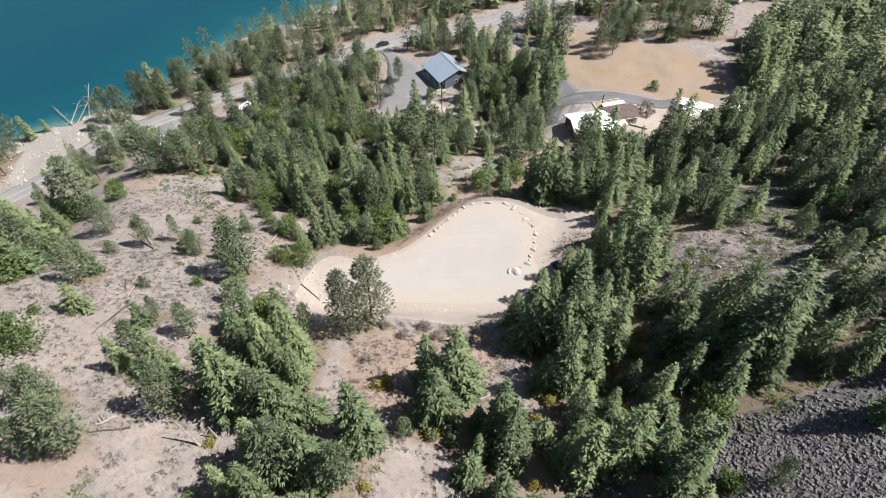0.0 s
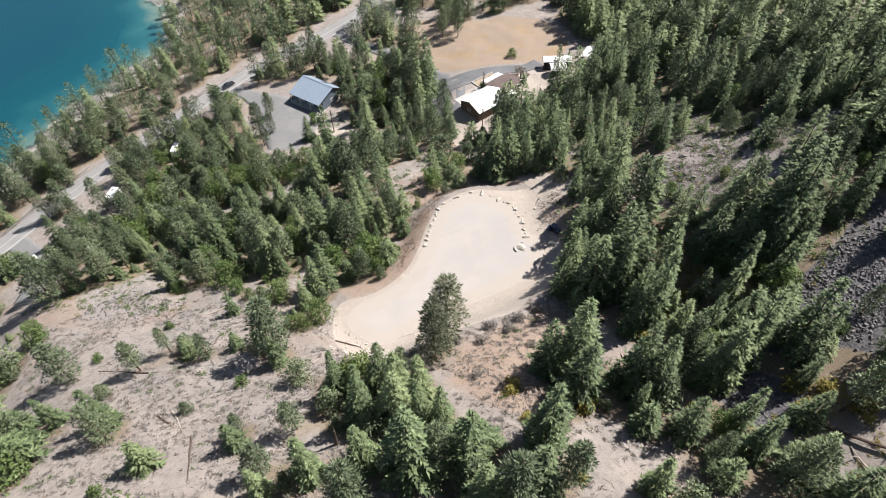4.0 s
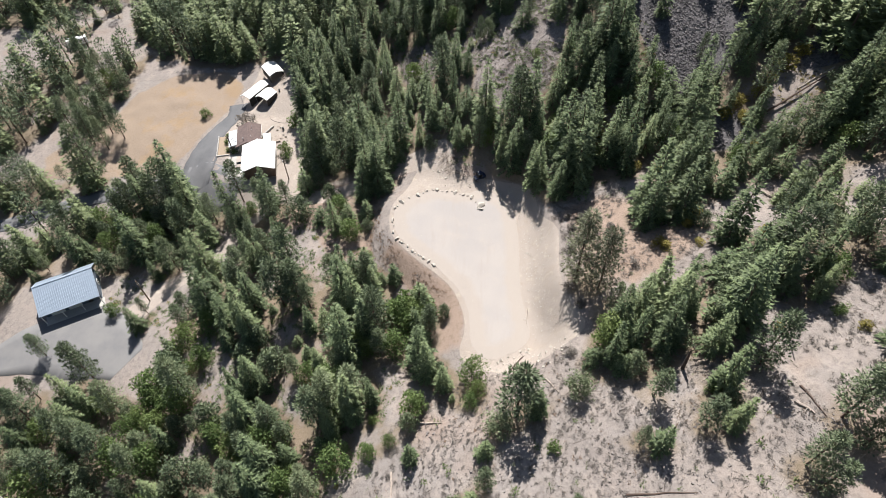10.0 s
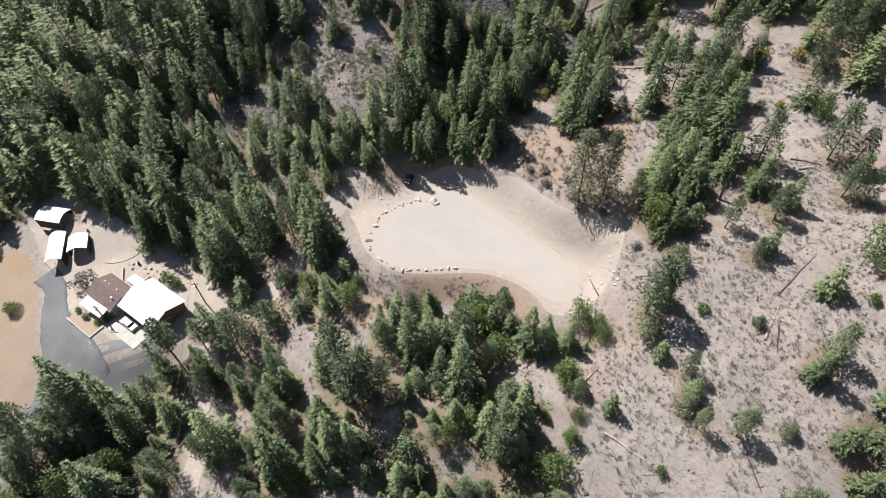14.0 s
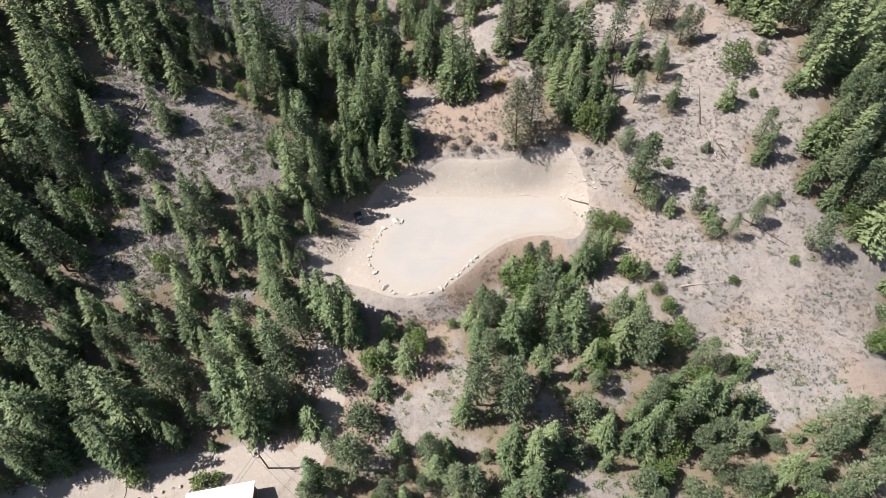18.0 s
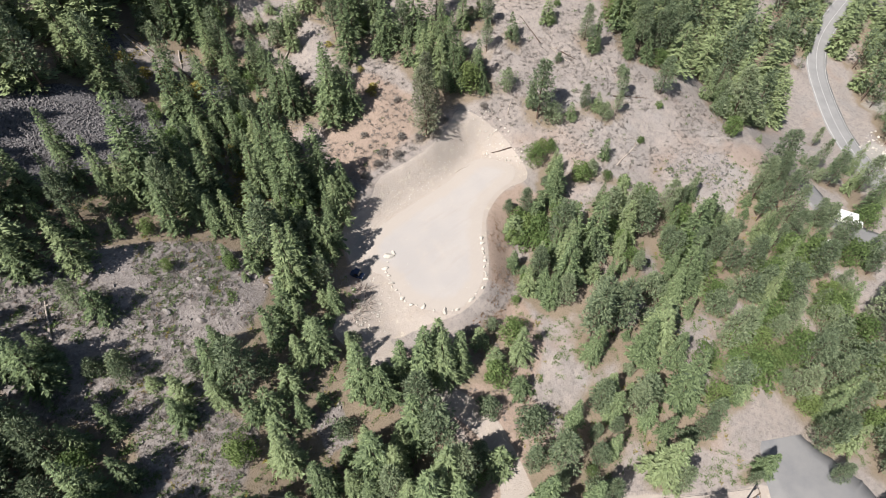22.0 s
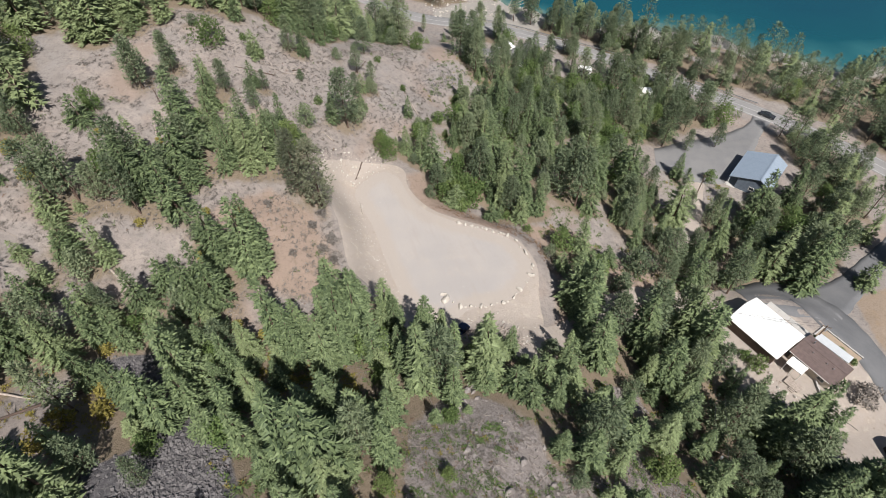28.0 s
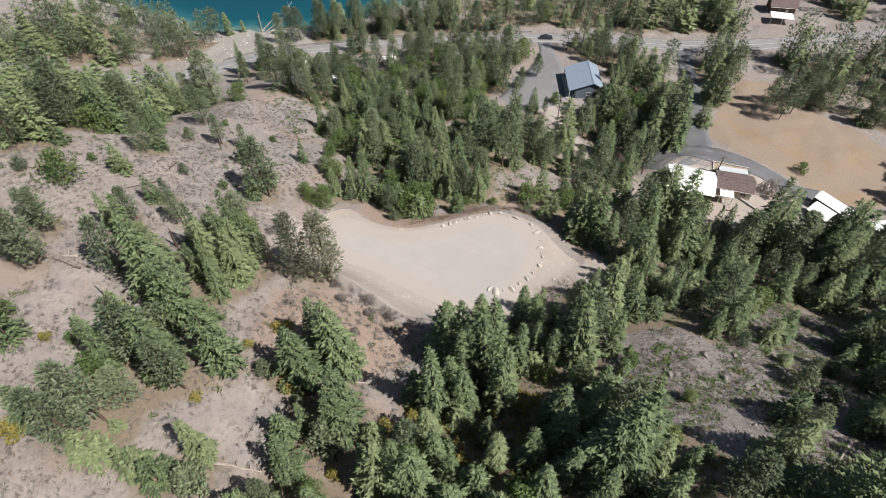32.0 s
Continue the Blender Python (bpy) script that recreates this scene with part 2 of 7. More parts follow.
def ribbed(name, colour, grain, pitch, rough=0.35, metal=0.0):
    """Painted sheet metal: standing ribs along the local x axis and a little soiling."""
    m = Nodes(name)
    at = m.coords()
    wave = m.node("ShaderNodeTexWave")
    wave.bands_direction, wave.wave_profile = "X", "SIN"
    wave.inputs["Scale"].default_value = 0.314 / pitch
    m.t.links.new(at, wave.inputs["Vector"])
    c = m.mix(m.ramp(m.noise(0.8, 5, 0.7, at), (0.45, 0.0), (0.75, 0.6)), colour, grain)
    m.bump(m.ramp(wave.outputs["Fac"], (0.8, 0.0), (0.95, 1.0)), 0.5, 0.03)
    return m.done(c, rough, metal, 0.4)


def glassy(name, tint=(0.02, 0.025, 0.03)):
    m = Nodes(name)
    return m.done(m.mix(m.noise(2, 2), tint, tuple(v * 1.6 for v in tint)), 0.08, 0.0, 0.6)


GROUND, WATER, GRAVEL = ground_material(), water_material(), gravel_material()
ROAD = tarmac("road_chipseal", (0.205, 0.200, 0.196), (0.240, 0.234, 0.228))
DRIVE = tarmac("drive_asphalt", (0.117, 0.119, 0.124), (0.148, 0.148, 0.151))
LOT = tarmac("lot_gravel", (0.155, 0.154, 0.156), (0.190, 0.186, 0.182))
PAINT = worn("road_paint", (0.46, 0.45, 0.43), (0.30, 0.295, 0.285), 1.5, 20, 0.8)
FIR = leafy("fir_needles", (0.042, 0.065, 0.033), (0.204, 0.262, 0.124), (0.205, 0.228, 0.112), 0.18)
GREY_PINE = leafy("thin_grey_needles", (0.105, 0.122, 0.080), (0.215, 0.232, 0.150), (0.225, 0.215, 0.140), 0.4)
PINE = leafy("pine_needles", (0.048, 0.072, 0.042), (0.200, 0.244, 0.138), (0.200, 0.220, 0.124), 0.19)
LEAF = leafy("shrub_leaves", (0.066, 0.112, 0.036), (0.185, 0.255, 0.088), (0.14, 0.15, 0.055), 0.33)
GOLD = leafy("autumn_leaves", (0.15, 0.135, 0.035), (0.34, 0.285, 0.075), (0.26, 0.235, 0.08), 0.3)
SAGE = leafy("sage_twigs", (0.140, 0.126, 0.113), (0.275, 0.250, 0.226), (0.235, 0.205, 0.172), 0.35)
RUST = leafy("rusty_brush", (0.12, 0.075, 0.048), (0.26, 0.165, 0.105), (0.2, 0.155, 0.095), 0.2)
BARK = worn("bark", (0.15, 0.10, 0.075), (0.07, 0.05, 0.04), 4, 25, 0.95, 0, 0.6)
DEADWOOD = worn("weathered_wood", (0.42, 0.36, 0.31), (0.24, 0.20, 0.17), 3, 22, 0.9, 0, 0.5)
DARKWOOD = worn("charred_wood", (0.13, 0.09, 0.07), (0.06, 0.045, 0.04), 3, 22, 0.9, 0, 0.5)
PALE_ROCK = worn("pale_boulder", (0.487, 0.452, 0.400), (0.331, 0.296, 0.252), 1.3, 9, 0.9, 0, 0.6)
GREY_ROCK = worn("scree_rock", (0.182, 0.170, 0.168), (0.084, 0.079, 0.081), 0.9, 7, 0.85, 0, 0.6)
CRAG_ROCK = worn("crag_rock", (0.27, 0.242, 0.226), (0.13, 0.113, 0.104), 0.7, 6, 0.9, 0, 0.6)
WHITE_ROOF = ribbed("white_metal_roof", (0.78, 0.78, 0.76), (0.68, 0.68, 0.65), 0.4)
BLUE_ROOF = ribbed("blue_grey_metal_roof", (0.30, 0.36, 0.43), (0.25, 0.30, 0.36), 0.45, 0.32, 0.25)
GREY_ROOF = ribbed("light_grey_porch_roof", (0.50, 0.52, 0.53), (0.40, 0.41, 0.42), 0.35)
BROWN_ROOF = worn("brown_shingles", (0.155, 0.115, 0.105), (0.105, 0.078, 0.073), 1.2, 18, 0.9, 0, 0.4)
BROWN_WALL = worn("brown_siding", (0.16, 0.115, 0.09), (0.11, 0.08, 0.065), 1.0, 14, 0.85)
TAN_WALL = worn("tan_siding", (0.52, 0.46, 0.38), (0.44, 0.385, 0.32), 1.0, 14, 0.85)
BLUE_WALL = worn("slate_blue_siding", (0.15, 0.18, 0.22), (0.10, 0.125, 0.155), 1.0, 14, 0.8)
WHITE_TRIM = worn("white_paint", (0.78, 0.77, 0.74), (0.66, 0.65, 0.62), 1.5, 20, 0.6)
DARK_TRIM = worn("dark_trim", (0.045, 0.04, 0.038), (0.03, 0.028, 0.027), 2, 18, 0.7)
CONCRETE = worn("pale_concrete", (0.435, 0.418, 0.392), (0.365, 0.348, 0.322), 0.6, 9, 0.9)
STEEL = worn("galvanised_steel", (0.48, 0.49, 0.50), (0.38, 0.39, 0.40), 2, 15, 0.4, 0.8)
POLE_WOOD = worn("pole_wood", (0.20, 0.15, 0.11), (0.12, 0.09, 0.07), 4, 25, 0.9)
RUBBER = worn("tyre_rubber", (0.03, 0.03, 0.03), (0.02, 0.02, 0.02), 5, 30, 0.85)
GLASS = glassy("window_glass")
WHITE_BODY = worn("white_vehicle_paint", (0.78, 0.78, 0.77), (0.70, 0.70, 0.69), 0.8, 9, 0.3, 0, 0.02, 0.5)
BROWN_BODY = worn("silver_beige_car_paint", (0.40, 0.35, 0.30), (0.34, 0.295, 0.255), 0.8, 9, 0.28, 0, 0.02, 0.5)
STRIPE = worn("vehicle_stripe", (0.30, 0.22, 0.15), (0.24, 0.18, 0.12), 2, 20, 0.5)
WIRE = worn("cable_sheath", (0.05, 0.05, 0.05), (0.035, 0.035, 0.035), 5, 30, 0.7)


# ---- the lie of the land ----
# Heights in metres on a square plan, 34 m apart, west to east in each row, the rows from south to north.
PLAN_X, PLAN_Y, PLAN_STEP = -186.0, -106.0, 34.0
PLAN = np.array([
    [12.1, 20.4, 28.3, 33.9, 37.9, 39.9, 39.7, 44.6, 53.8, 65],
    [2.3, 9, 16.7, 26.9, 28.1, 25, 21.9, 32.7, 44.1, 52.1],
    [-7, -2, 3.5, 23, 19.6, 14.7, 10.5, 22.9, 33.3, 36.9],
    [-16.6, -15, -12.1, 4.4, 4.3, -0.7, 1.5, 11.3, 14.3, 23.2],
    [-23.4, -23, -20, -7.6, -10.2, -5.1, -5.3, -6.5, 1.9, 10.1],
    [-25.4, -25.3, -21.2, -18.6, -17.2, -14.6, -15.8, -11.5, -10.7, -4.9],
    [-35.2, -31.1, -27, -21.7, -19.1, -16.9, -16.6, -13.8, -13.3, -13.8],
    [-39.4, -33.9, -29.4, -25.4, -22.1, -20.5, -19.9, -18, -15.2, -14.4],
    [-42.6, -37.3, -32.4, -28.7, -26.1, -22.1, -20.7, -19, -16.5, -13.8],
    [-45.5, -41, -36.7, -32.6, -27.1, -23.8, -22.6, -21.2, -18, -14.2],
])
LAKE = -26.0


def cubic(f):
    return (-f + 2 * f * f - f**3) / 2, (2 - 5 * f * f + 3 * f**3) / 2, (f + 4 * f * f - 3 * f**3) / 2, (-f * f + f**3) / 2


def smoothstep(v, a, b):
    f = np.clip((v - a) / (b - a), 0, 1)
    return f * f * (3 - 2 * f)


GRAIN = np.random.RandomState(7).rand(256, 256)


def ripple(x, y, size):
    """Smooth noise from -1 to 1 with bumps of that size."""
    u, v = np.asarray(x) / size + 1000.0, np.asarray(y) / size + 1000.0
    i, j = np.floor(u).astype(int), np.floor(v).astype(int)
    f, g = u - i, v - j
    f, g = f * f * (3 - 2 * f), g * g * (3 - 2 * g)
    at = lambda a, b: GRAIN[a % 256, b % 256]
    return 2 * ((at(i, j) * (1 - f) + at(i + 1, j) * f) * (1 - g) + (at(i, j + 1) * (1 - f) + at(i + 1, j + 1) * f) * g) - 1


def inside(x, y, ring):
    """Metres inside (+) or outside (-) a ring of corners."""
    x, y = np.asarray(x, float), np.asarray(y, float)
    near, odd = np.full(x.shape, 1e9), np.zeros(x.shape, bool)
    for (ax, ay), (bx, by) in zip(ring, ring[1:] + ring[:1]):
        dx, dy = bx - ax, by - ay
        f = np.clip(((x - ax) * dx + (y - ay) * dy) / (dx * dx + dy * dy), 0, 1)
        near = np.minimum(near, np.hypot(x - ax - f * dx, y - ay - f * dy))
        if dy:
            odd ^= ((ay > y) != (by > y)) & (x < ax + (y - ay) * dx / dy)
    return np.where(odd, near, -near)


def rounded(ring, per=6):
    """A closed curve through the corners of a ring."""
    out, n = [], len(ring)
    for k in range(n):
        p = [ring[(k + o - 1) % n] for o in range(4)]
        for s in range(per):
            w = cubic(s / per)
            out.append((sum(a * q[0] for a, q in zip(w, p)), sum(a * q[1] for a, q in zip(w, p))))
    return out


# Roads and drives, as x, y, width.
ROAD_LINE = [(-215, 4, 7.5), (-185, 8, 7.5), (-165, 15, 7.5), (-148, 27, 7.5), (-124, 48, 7.5), (-104, 70, 7.5), (-90, 82, 7.5), (-74, 92, 7.5), (-54, 103, 7.5), (-32, 117, 7.5), (-10, 129, 7.5), (18, 139.5, 7.5), (44, 153, 7.5), (74, 173, 7.5), (110, 202, 7.5), (140, 230, 7.5)]
DRIVE_LINE = [(29.5, 58.5, 8), (32, 66, 13), (36, 75, 12), (35.5, 84, 7), (32.5, 95, 5.5), (28, 110, 5), (23, 125, 5), (19, 138, 6)]
DRIVE_EAST = [(33, 72, 8), (40, 73, 11), (49, 73.2, 8.5), (57, 71.5, 6), (64, 69, 5), (70, 69.5, 6)]
LOT_LINE = [(-21, 71, 9), (-17.5, 77, 16), (-15, 86, 20), (-18, 97, 12), (-23, 109, 5.5), (-28, 118, 6)]
TRACK_LINE = [(30.5, 3.5, 8), (29, 12, 6), (26, 20, 5), (23.8, 27, 5), (23, 33, 5), (25.3, 41, 5.5), (29, 47, 8), (30, 56, 9)]
PATH_LINE = [(27, 47, 5), (18, 54, 4), (9, 60.5, 4), (0, 69, 4.5), (-8, 75, 6)]
LAY_BY = [(-92, 42, 5), (-88, 49, 8), (-89, 58, 7), (-93, 66, 6), (-97, 74, 6)]
PAD_RING = rounded([(12.5, 12.6), (17.2, 8.0), (18.6, 2.5), (17.6, -3.0), (18.5, -8.5), (13.0, -14.5), (1.0, -15.4), (-11.0, -15.2), (-21.5, -16.4), (-25.8, -12.0), (-26.6, -7.6), (-22.8, -5.0), (-16.5, -4.6), (-10.6, -2.3), (-5.2, 2.3), (-0.6, 7.2), (4.8, 11.9)], 4)
PAD_TOP = 1.0
HOUSE_AT, SHOP_AT = (44.0, 57.0, -10.3), (-2.9, 91.5, -16.2)


def strip_gap(x, y):
    """Metres from the nearest road or drive."""
    best = np.full(x.shape, 1e9)
    for line in (ROAD_LINE, DRIVE_LINE, DRIVE_EAST, LOT_LINE, TRACK_LINE, PATH_LINE, LAY_BY):
        for (ax, ay, aw), (bx, by, bw) in zip(line, line[1:]):
            dx, dy = bx - ax, by - ay
            f = np.clip(((x - ax) * dx + (y - ay) * dy) / (dx * dx + dy * dy), 0, 1)
            best = np.minimum(best, np.hypot(x - ax - f * dx, y - ay - f * dy) - max(aw, bw) / 2)
    return best


def along(x, y, lines):
    """Metres outside (+) or inside (-) soft-edged tracks worn into the soil."""
    best = np.full(x.shape, 1e9)
    for line in lines:
        for (ax, ay, aw), (bx, by, bw) in zip(line, line[1:]):
            dx, dy = bx - ax, by - ay
            f = np.clip(((x - ax) * dx + (y - ay) * dy) / (dx * dx + dy * dy), 0, 1)
            best = np.minimum(best, np.hypot(x - ax - f * dx, y - ay - f * dy) - (aw + (bw - aw) * f) / 2)
    return best


def height(x, y):
    """The ground's height; x and y may be arrays."""
    x, y = np.asarray(x, float), np.asarray(y, float)
    u, v = np.clip((x - PLAN_X) / PLAN_STEP, 0, 9), np.clip((y - PLAN_Y) / PLAN_STEP, 0, 9)
    i, j = np.minimum(u.astype(int), 8), np.minimum(v.astype(int), 8)
    wx, wy = cubic(u - i), cubic(v - j)
    z = sum(wx[a] * wy[b] * PLAN[np.clip(j + b - 1, 0, 9), np.clip(i + a - 1, 0, 9)] for a in range(4) for b in range(4))
    rough = smoothstep(strip_gap(x, y), 0.5, 5.0)
    z = z + rough * (0.55 * ripple(x, y, 9.0) + 0.22 * ripple(x, y, 3.1))
    for hx, hy, hz in (HOUSE_AT, SHOP_AT):
        k = smoothstep(np.hypot(x - hx, y - hy), 20.0, 11.0)
        z = z * (1 - k) + hz * k
    k = smoothstep(inside(x, y, PAD_RING), -8.0, -0.4)
    return z * (1 - k) + (PAD_TOP - 0.05) * k


def level(x, y):
    return float(height(np.array([x]), np.array([y]))[0])


# ---- building blocks ----
def part(name, bm, material, parent, label=""):
    """Links a bmesh as one mesh object under a thing or a part."""
    me = bpy.data.meshes.new(name)
    bm.to_mesh(me)
    bm.free()
    me.materials.append(material)
    ob = new(name, me)
    ob.parent = parent
    return tagged(ob, label)


def thing(name, x, y, z, turn=0.0, label="", category="", group="", kind=""):
    ob = new(name)
    ob.empty_display_size = 0.3
    ob.matrix_basis = pose(x, y, z, 0, 0, turn)
    return tagged(ob, label, category, group, kind)


def raw(name, verts, faces, material, smooth=False):
    me = bpy.data.meshes.new(name)
    me.from_pydata(np.asarray(verts).tolist(), [], faces.tolist() if isinstance(faces, np.ndarray) else faces)
    me.materials.append(material)
    if smooth:
        me.polygons.foreach_set("use_smooth", [True] * len(me.polygons))
    me.update()
    return me


def box(size, at=(0, 0, 0), bevel=0.0, turn=(0, 0, 0), bm=None):
    bm = bm or bmesh.new()
    made = bmesh.ops.create_cube(bm, size=1)["verts"]
    bmesh.ops.transform(bm, matrix=pose(*at, *turn) @ Matrix.Diagonal((*size, 1)), verts=made)
    if bevel:
        edges = list({e for v in made for e in v.link_edges})
        bmesh.ops.bevel(bm, geom=edges, offset=bevel, segments=2, affect="EDGES", profile=0.6)
    return bm


def rod(a, b, r0, r1=None, sides=8, bm=None):
    bm = bm or bmesh.new()
    a, b = Vector(a), Vector(b)
    made = bmesh.ops.create_cone(bm, cap_ends=True, segments=sides, radius1=r0, radius2=r0 if r1 is None else r1, depth=(b - a).length)["verts"]
    turn = (b - a).to_track_quat("Z", "Y").to_matrix().to_4x4()
    bmesh.ops.transform(bm, matrix=Matrix.Translation((a + b) / 2) @ turn, verts=made)
    return bm


def prism(corners, thick, bm=None):
    """A slab of that thickness below a flat ring of 3D corners."""
    bm = bm or bmesh.new()
    top = [bm.verts.new(c) for c in corners]
    low = [bm.verts.new((c[0], c[1], c[2] - thick)) for c in corners]
    bm.faces.new(top), bm.faces.new(low[::-1])
    for k in range(len(top)):
        n = (k + 1) % len(top)
        bm.faces.new((top[k], low[k], low[n], top[n]))
    bmesh.ops.recalc_face_normals(bm, faces=bm.faces)
    return bm


def ribbon(name, line, material, lift, label, category, kind="structure"):
    """A strip along points (x, y, width), laid on the ground with a rim of its own."""
    pts, n = [], len(line)
    for k in range(n - 1):
        p = [line[min(max(k + o - 1, 0), n - 1)] for o in range(4)]
        for s in range(8):
            w = cubic(s / 8)
            pts.append([sum(a * q[c] for a, q in zip(w, p)) for c in range(3)])
    pts.append(list(line[-1]))
    pts = np.array(pts)
    way = np.gradient(pts[:, :2], axis=0)
    side = np.stack([-way[:, 1], way[:, 0]], 1) / np.linalg.norm(way, axis=1)[:, None]
    cols = (-1.0, -0.99, -0.6, -0.2, 0.2, 0.6, 0.99, 1.0)
    verts = []
    for k in range(len(pts)):
        for c in cols:
            wobble = min(0.12, 0.03 * pts[k, 2]) * math.sin(k * 1.7 + c * 2) if abs(c) > 0.9 and pts[k, 2] > 1 else 0.0
            q = pts[k, :2] + side[k] * (c * (pts[k, 2] / 2 + wobble))
            verts.append((q[0], q[1], level(*q) + (lift if abs(c) < 1 else -0.5)))
    m = len(cols)
    faces = [(k * m + c, k * m + c + 1, (k + 1) * m + c + 1, (k + 1) * m + c) for k in range(len(pts) - 1) for c in range(m - 1)]
    ob = new(name, raw(name, verts, faces, material, True))
    return tagged(ob, label, category, "", kind)


# ---- plants: shapes ----
class Sprays:
    """Collects small pointed leaf sprays."""

    def __init__(self, seed):
        self.rng = random.Random(seed)
        self.verts, self.faces = [], []

    def add(self, at, way, normal, length, width):
        side = way.cross(normal)
        if side.length < 1e-4:
            side = Vector((1, 0, 0))
        side.normalize()
        n, dip = len(self.verts), normal * (-0.12 * width)
        self.verts += [tuple(at + side * (width / 2) + dip), tuple(at + way * length), tuple(at - side * (width / 2) + dip)]
        self.faces.append((n, n + 1, n + 2))

    def lost(self):
        """A random way."""
        r = self.rng
        while True:
            v = Vector((r.uniform(-1, 1), r.uniform(-1, 1), r.uniform(-1, 1)))
            if 0.05 < v.length < 1:
                return v.normalized()


def fir_crown(seed, tall=14.0, wide=3.3, levels=26, fine=1.0, bare=0.05, gaps=0.12):
    """A cone of drooping boughs in whorls, each bough a row of flat sprays."""
    s = Sprays(seed)
    r = s.rng
    lean = [r.uniform(0.72, 1.25) for _ in range(9)]
    for k in range(levels):
        f = bare + (1 - bare) * (k + r.random() * 0.6) / levels
        z, boughs = tall * f, max(3, int(round((9 - 5 * f))))
        turn, ledge = r.uniform(0, 6.28), r.uniform(0.82, 1.12)
        for b in range(boughs):
            a = turn + 6.283 * b / boughs + r.uniform(-0.3, 0.3)
            if r.random() < gaps:
                continue
            reach = wide * ledge * (1 - f) ** 0.78 * min(1.0, 0.6 + f * 3.0) * r.uniform(0.7, 1.15) * lean[int(a / 6.283 * 9) % 9] + 0.2
            out = Vector((math.cos(a), math.sin(a), 0))
            steps = max(2, int(reach / (0.33 * fine)))
            for q in range(steps):
                g = (q + 0.7) / steps
                at = out * (reach * g * 0.92) + Vector((0, 0, z + reach * (0.16 * g - 0.46 * g * g)))
                if g < 0.3 and f < 0.85:
                    continue
                for hand in (-1, 1, 0) if q == steps - 1 else (-1, 1):
                    swing = hand * r.uniform(0.45, 1.0)
                    way = (Vector((math.cos(a + swing), math.sin(a + swing), r.uniform(-0.4, 0.2)))).normalized()
                    up = (Vector((0, 0, 1)) + out * 0.35 + s.lost() * 0.5).normalized()
                    size = fine * r.uniform(0.55, 0.95) * (0.72 + 0.35 * (1 - f))
                    s.add(at + s.lost() * 0.14, way, up, size, size * r.uniform(0.38, 0.62))
    for k in range(7):
        a = r.uniform(0, 6.28)
        s.add(Vector((0, 0, tall * (0.93 + 0.01 * k))), Vector((math.cos(a) * 0.35, math.sin(a) * 0.35, 0.9)).normalized(), s.lost(), 0.5, 0.25)
    return s


def pine_crown(seed, tall=14.0, wide=2.9, clumps=70, fine=1.0, bare=0.22, tuft=28):
    """Open, tufted crown: clumps of needles at the ends of a few rising boughs."""
    s = Sprays(seed)
    r = s.rng
    ends = []
    for k in range(clumps):
        f = bare + (1 - bare) * ((k + r.random()) / clumps) ** 0.92
        shape = (1 - ((f - bare) / (1 - bare)) ** 1.9) ** 0.75 * min(1.0, 0.45 + (f - bare) * 3.5)
        a = k * 2.4 + r.uniform(-0.5, 0.5)
        out = Vector((math.cos(a), math.sin(a), 0))
        reach = wide * shape * r.uniform(0.35, 1.1) + 0.1
        at = out * reach + Vector((0, 0, tall * f + reach * r.uniform(-0.12, 0.22)))
        ends.append(at)
        size = r.uniform(0.6, 1.05) * (0.7 + 0.3 * fine)
        for _ in range(tuft):
            v = s.lost()
            base = at + Vector((v.x * 0.85, v.y * 0.85, v.z * 0.42)) * size
            way = (v + out * 0.4 + Vector((0, 0, 0.25))).normalized()
            face = (v * 0.5 + Vector((0, 0, 0.8)) + out * 0.3 + s.lost() * 0.6).normalized()
            s.add(base, way, face, fine * r.uniform(0.38, 0.62), fine * r.uniform(0.17, 0.3))
    return s, ends


def bush_crown(seed, tall=6.0, wide=2.2, lobes=16, leaves=70, fine=1.0, low=0.1):
    """A leafy crown of overlapping lobes with gaps between them."""
    s = Sprays(seed)
    r = s.rng
    for k in range(lobes):
        f = low + (1 - low) * (k + 0.5) / lobes
        a, shape = k * 2.4 + r.uniform(-0.4, 0.4), math.sqrt(max(0.05, 1 - (2 * f - 0.85) ** 2))
        at = Vector((math.cos(a) * wide * shape * r.uniform(0.25, 0.85), math.sin(a) * wide * shape * r.uniform(0.25, 0.85), tall * f * 0.92))
        size = wide * r.uniform(0.28, 0.46)
        for _ in range(leaves):
            v = s.lost()
            s.add(at + v * size * r.uniform(0.75, 1.05), (v * 0.5 + s.lost()).normalized(), (v + s.lost() * 0.4).normalized(), fine * r.uniform(0.26, 0.46), fine * r.uniform(0.2, 0.34))
    return s


def bole(seed, tall, thick, boughs=()):
    """A tapered, slightly bent trunk with limbs to the given ends."""
    r = random.Random(seed)
    bm = bmesh.new()
    at, last = Vector((0, 0, -0.5)), thick
    for k in range(1, 6):
        f = k / 5
        nxt, r1 = Vector((r.uniform(-0.12, 0.12), r.uniform(-0.12, 0.12), tall * 0.97 * f)), thick * (1 - 0.93 * f)
        rod(at, nxt, last, r1, 6, bm)
        at, last = nxt, r1
    for end in boughs:
        root = Vector((0, 0, max(0.6, end.z - end.xy.length * 0.45)))
        rod(root, end, 0.05 * thick / 0.2, 0.015, 4, bm)
    me = bpy.data.meshes.new("trunk")
    bm.to_mesh(me)
    bm.free()
    me.materials.append(BARK)
    return me


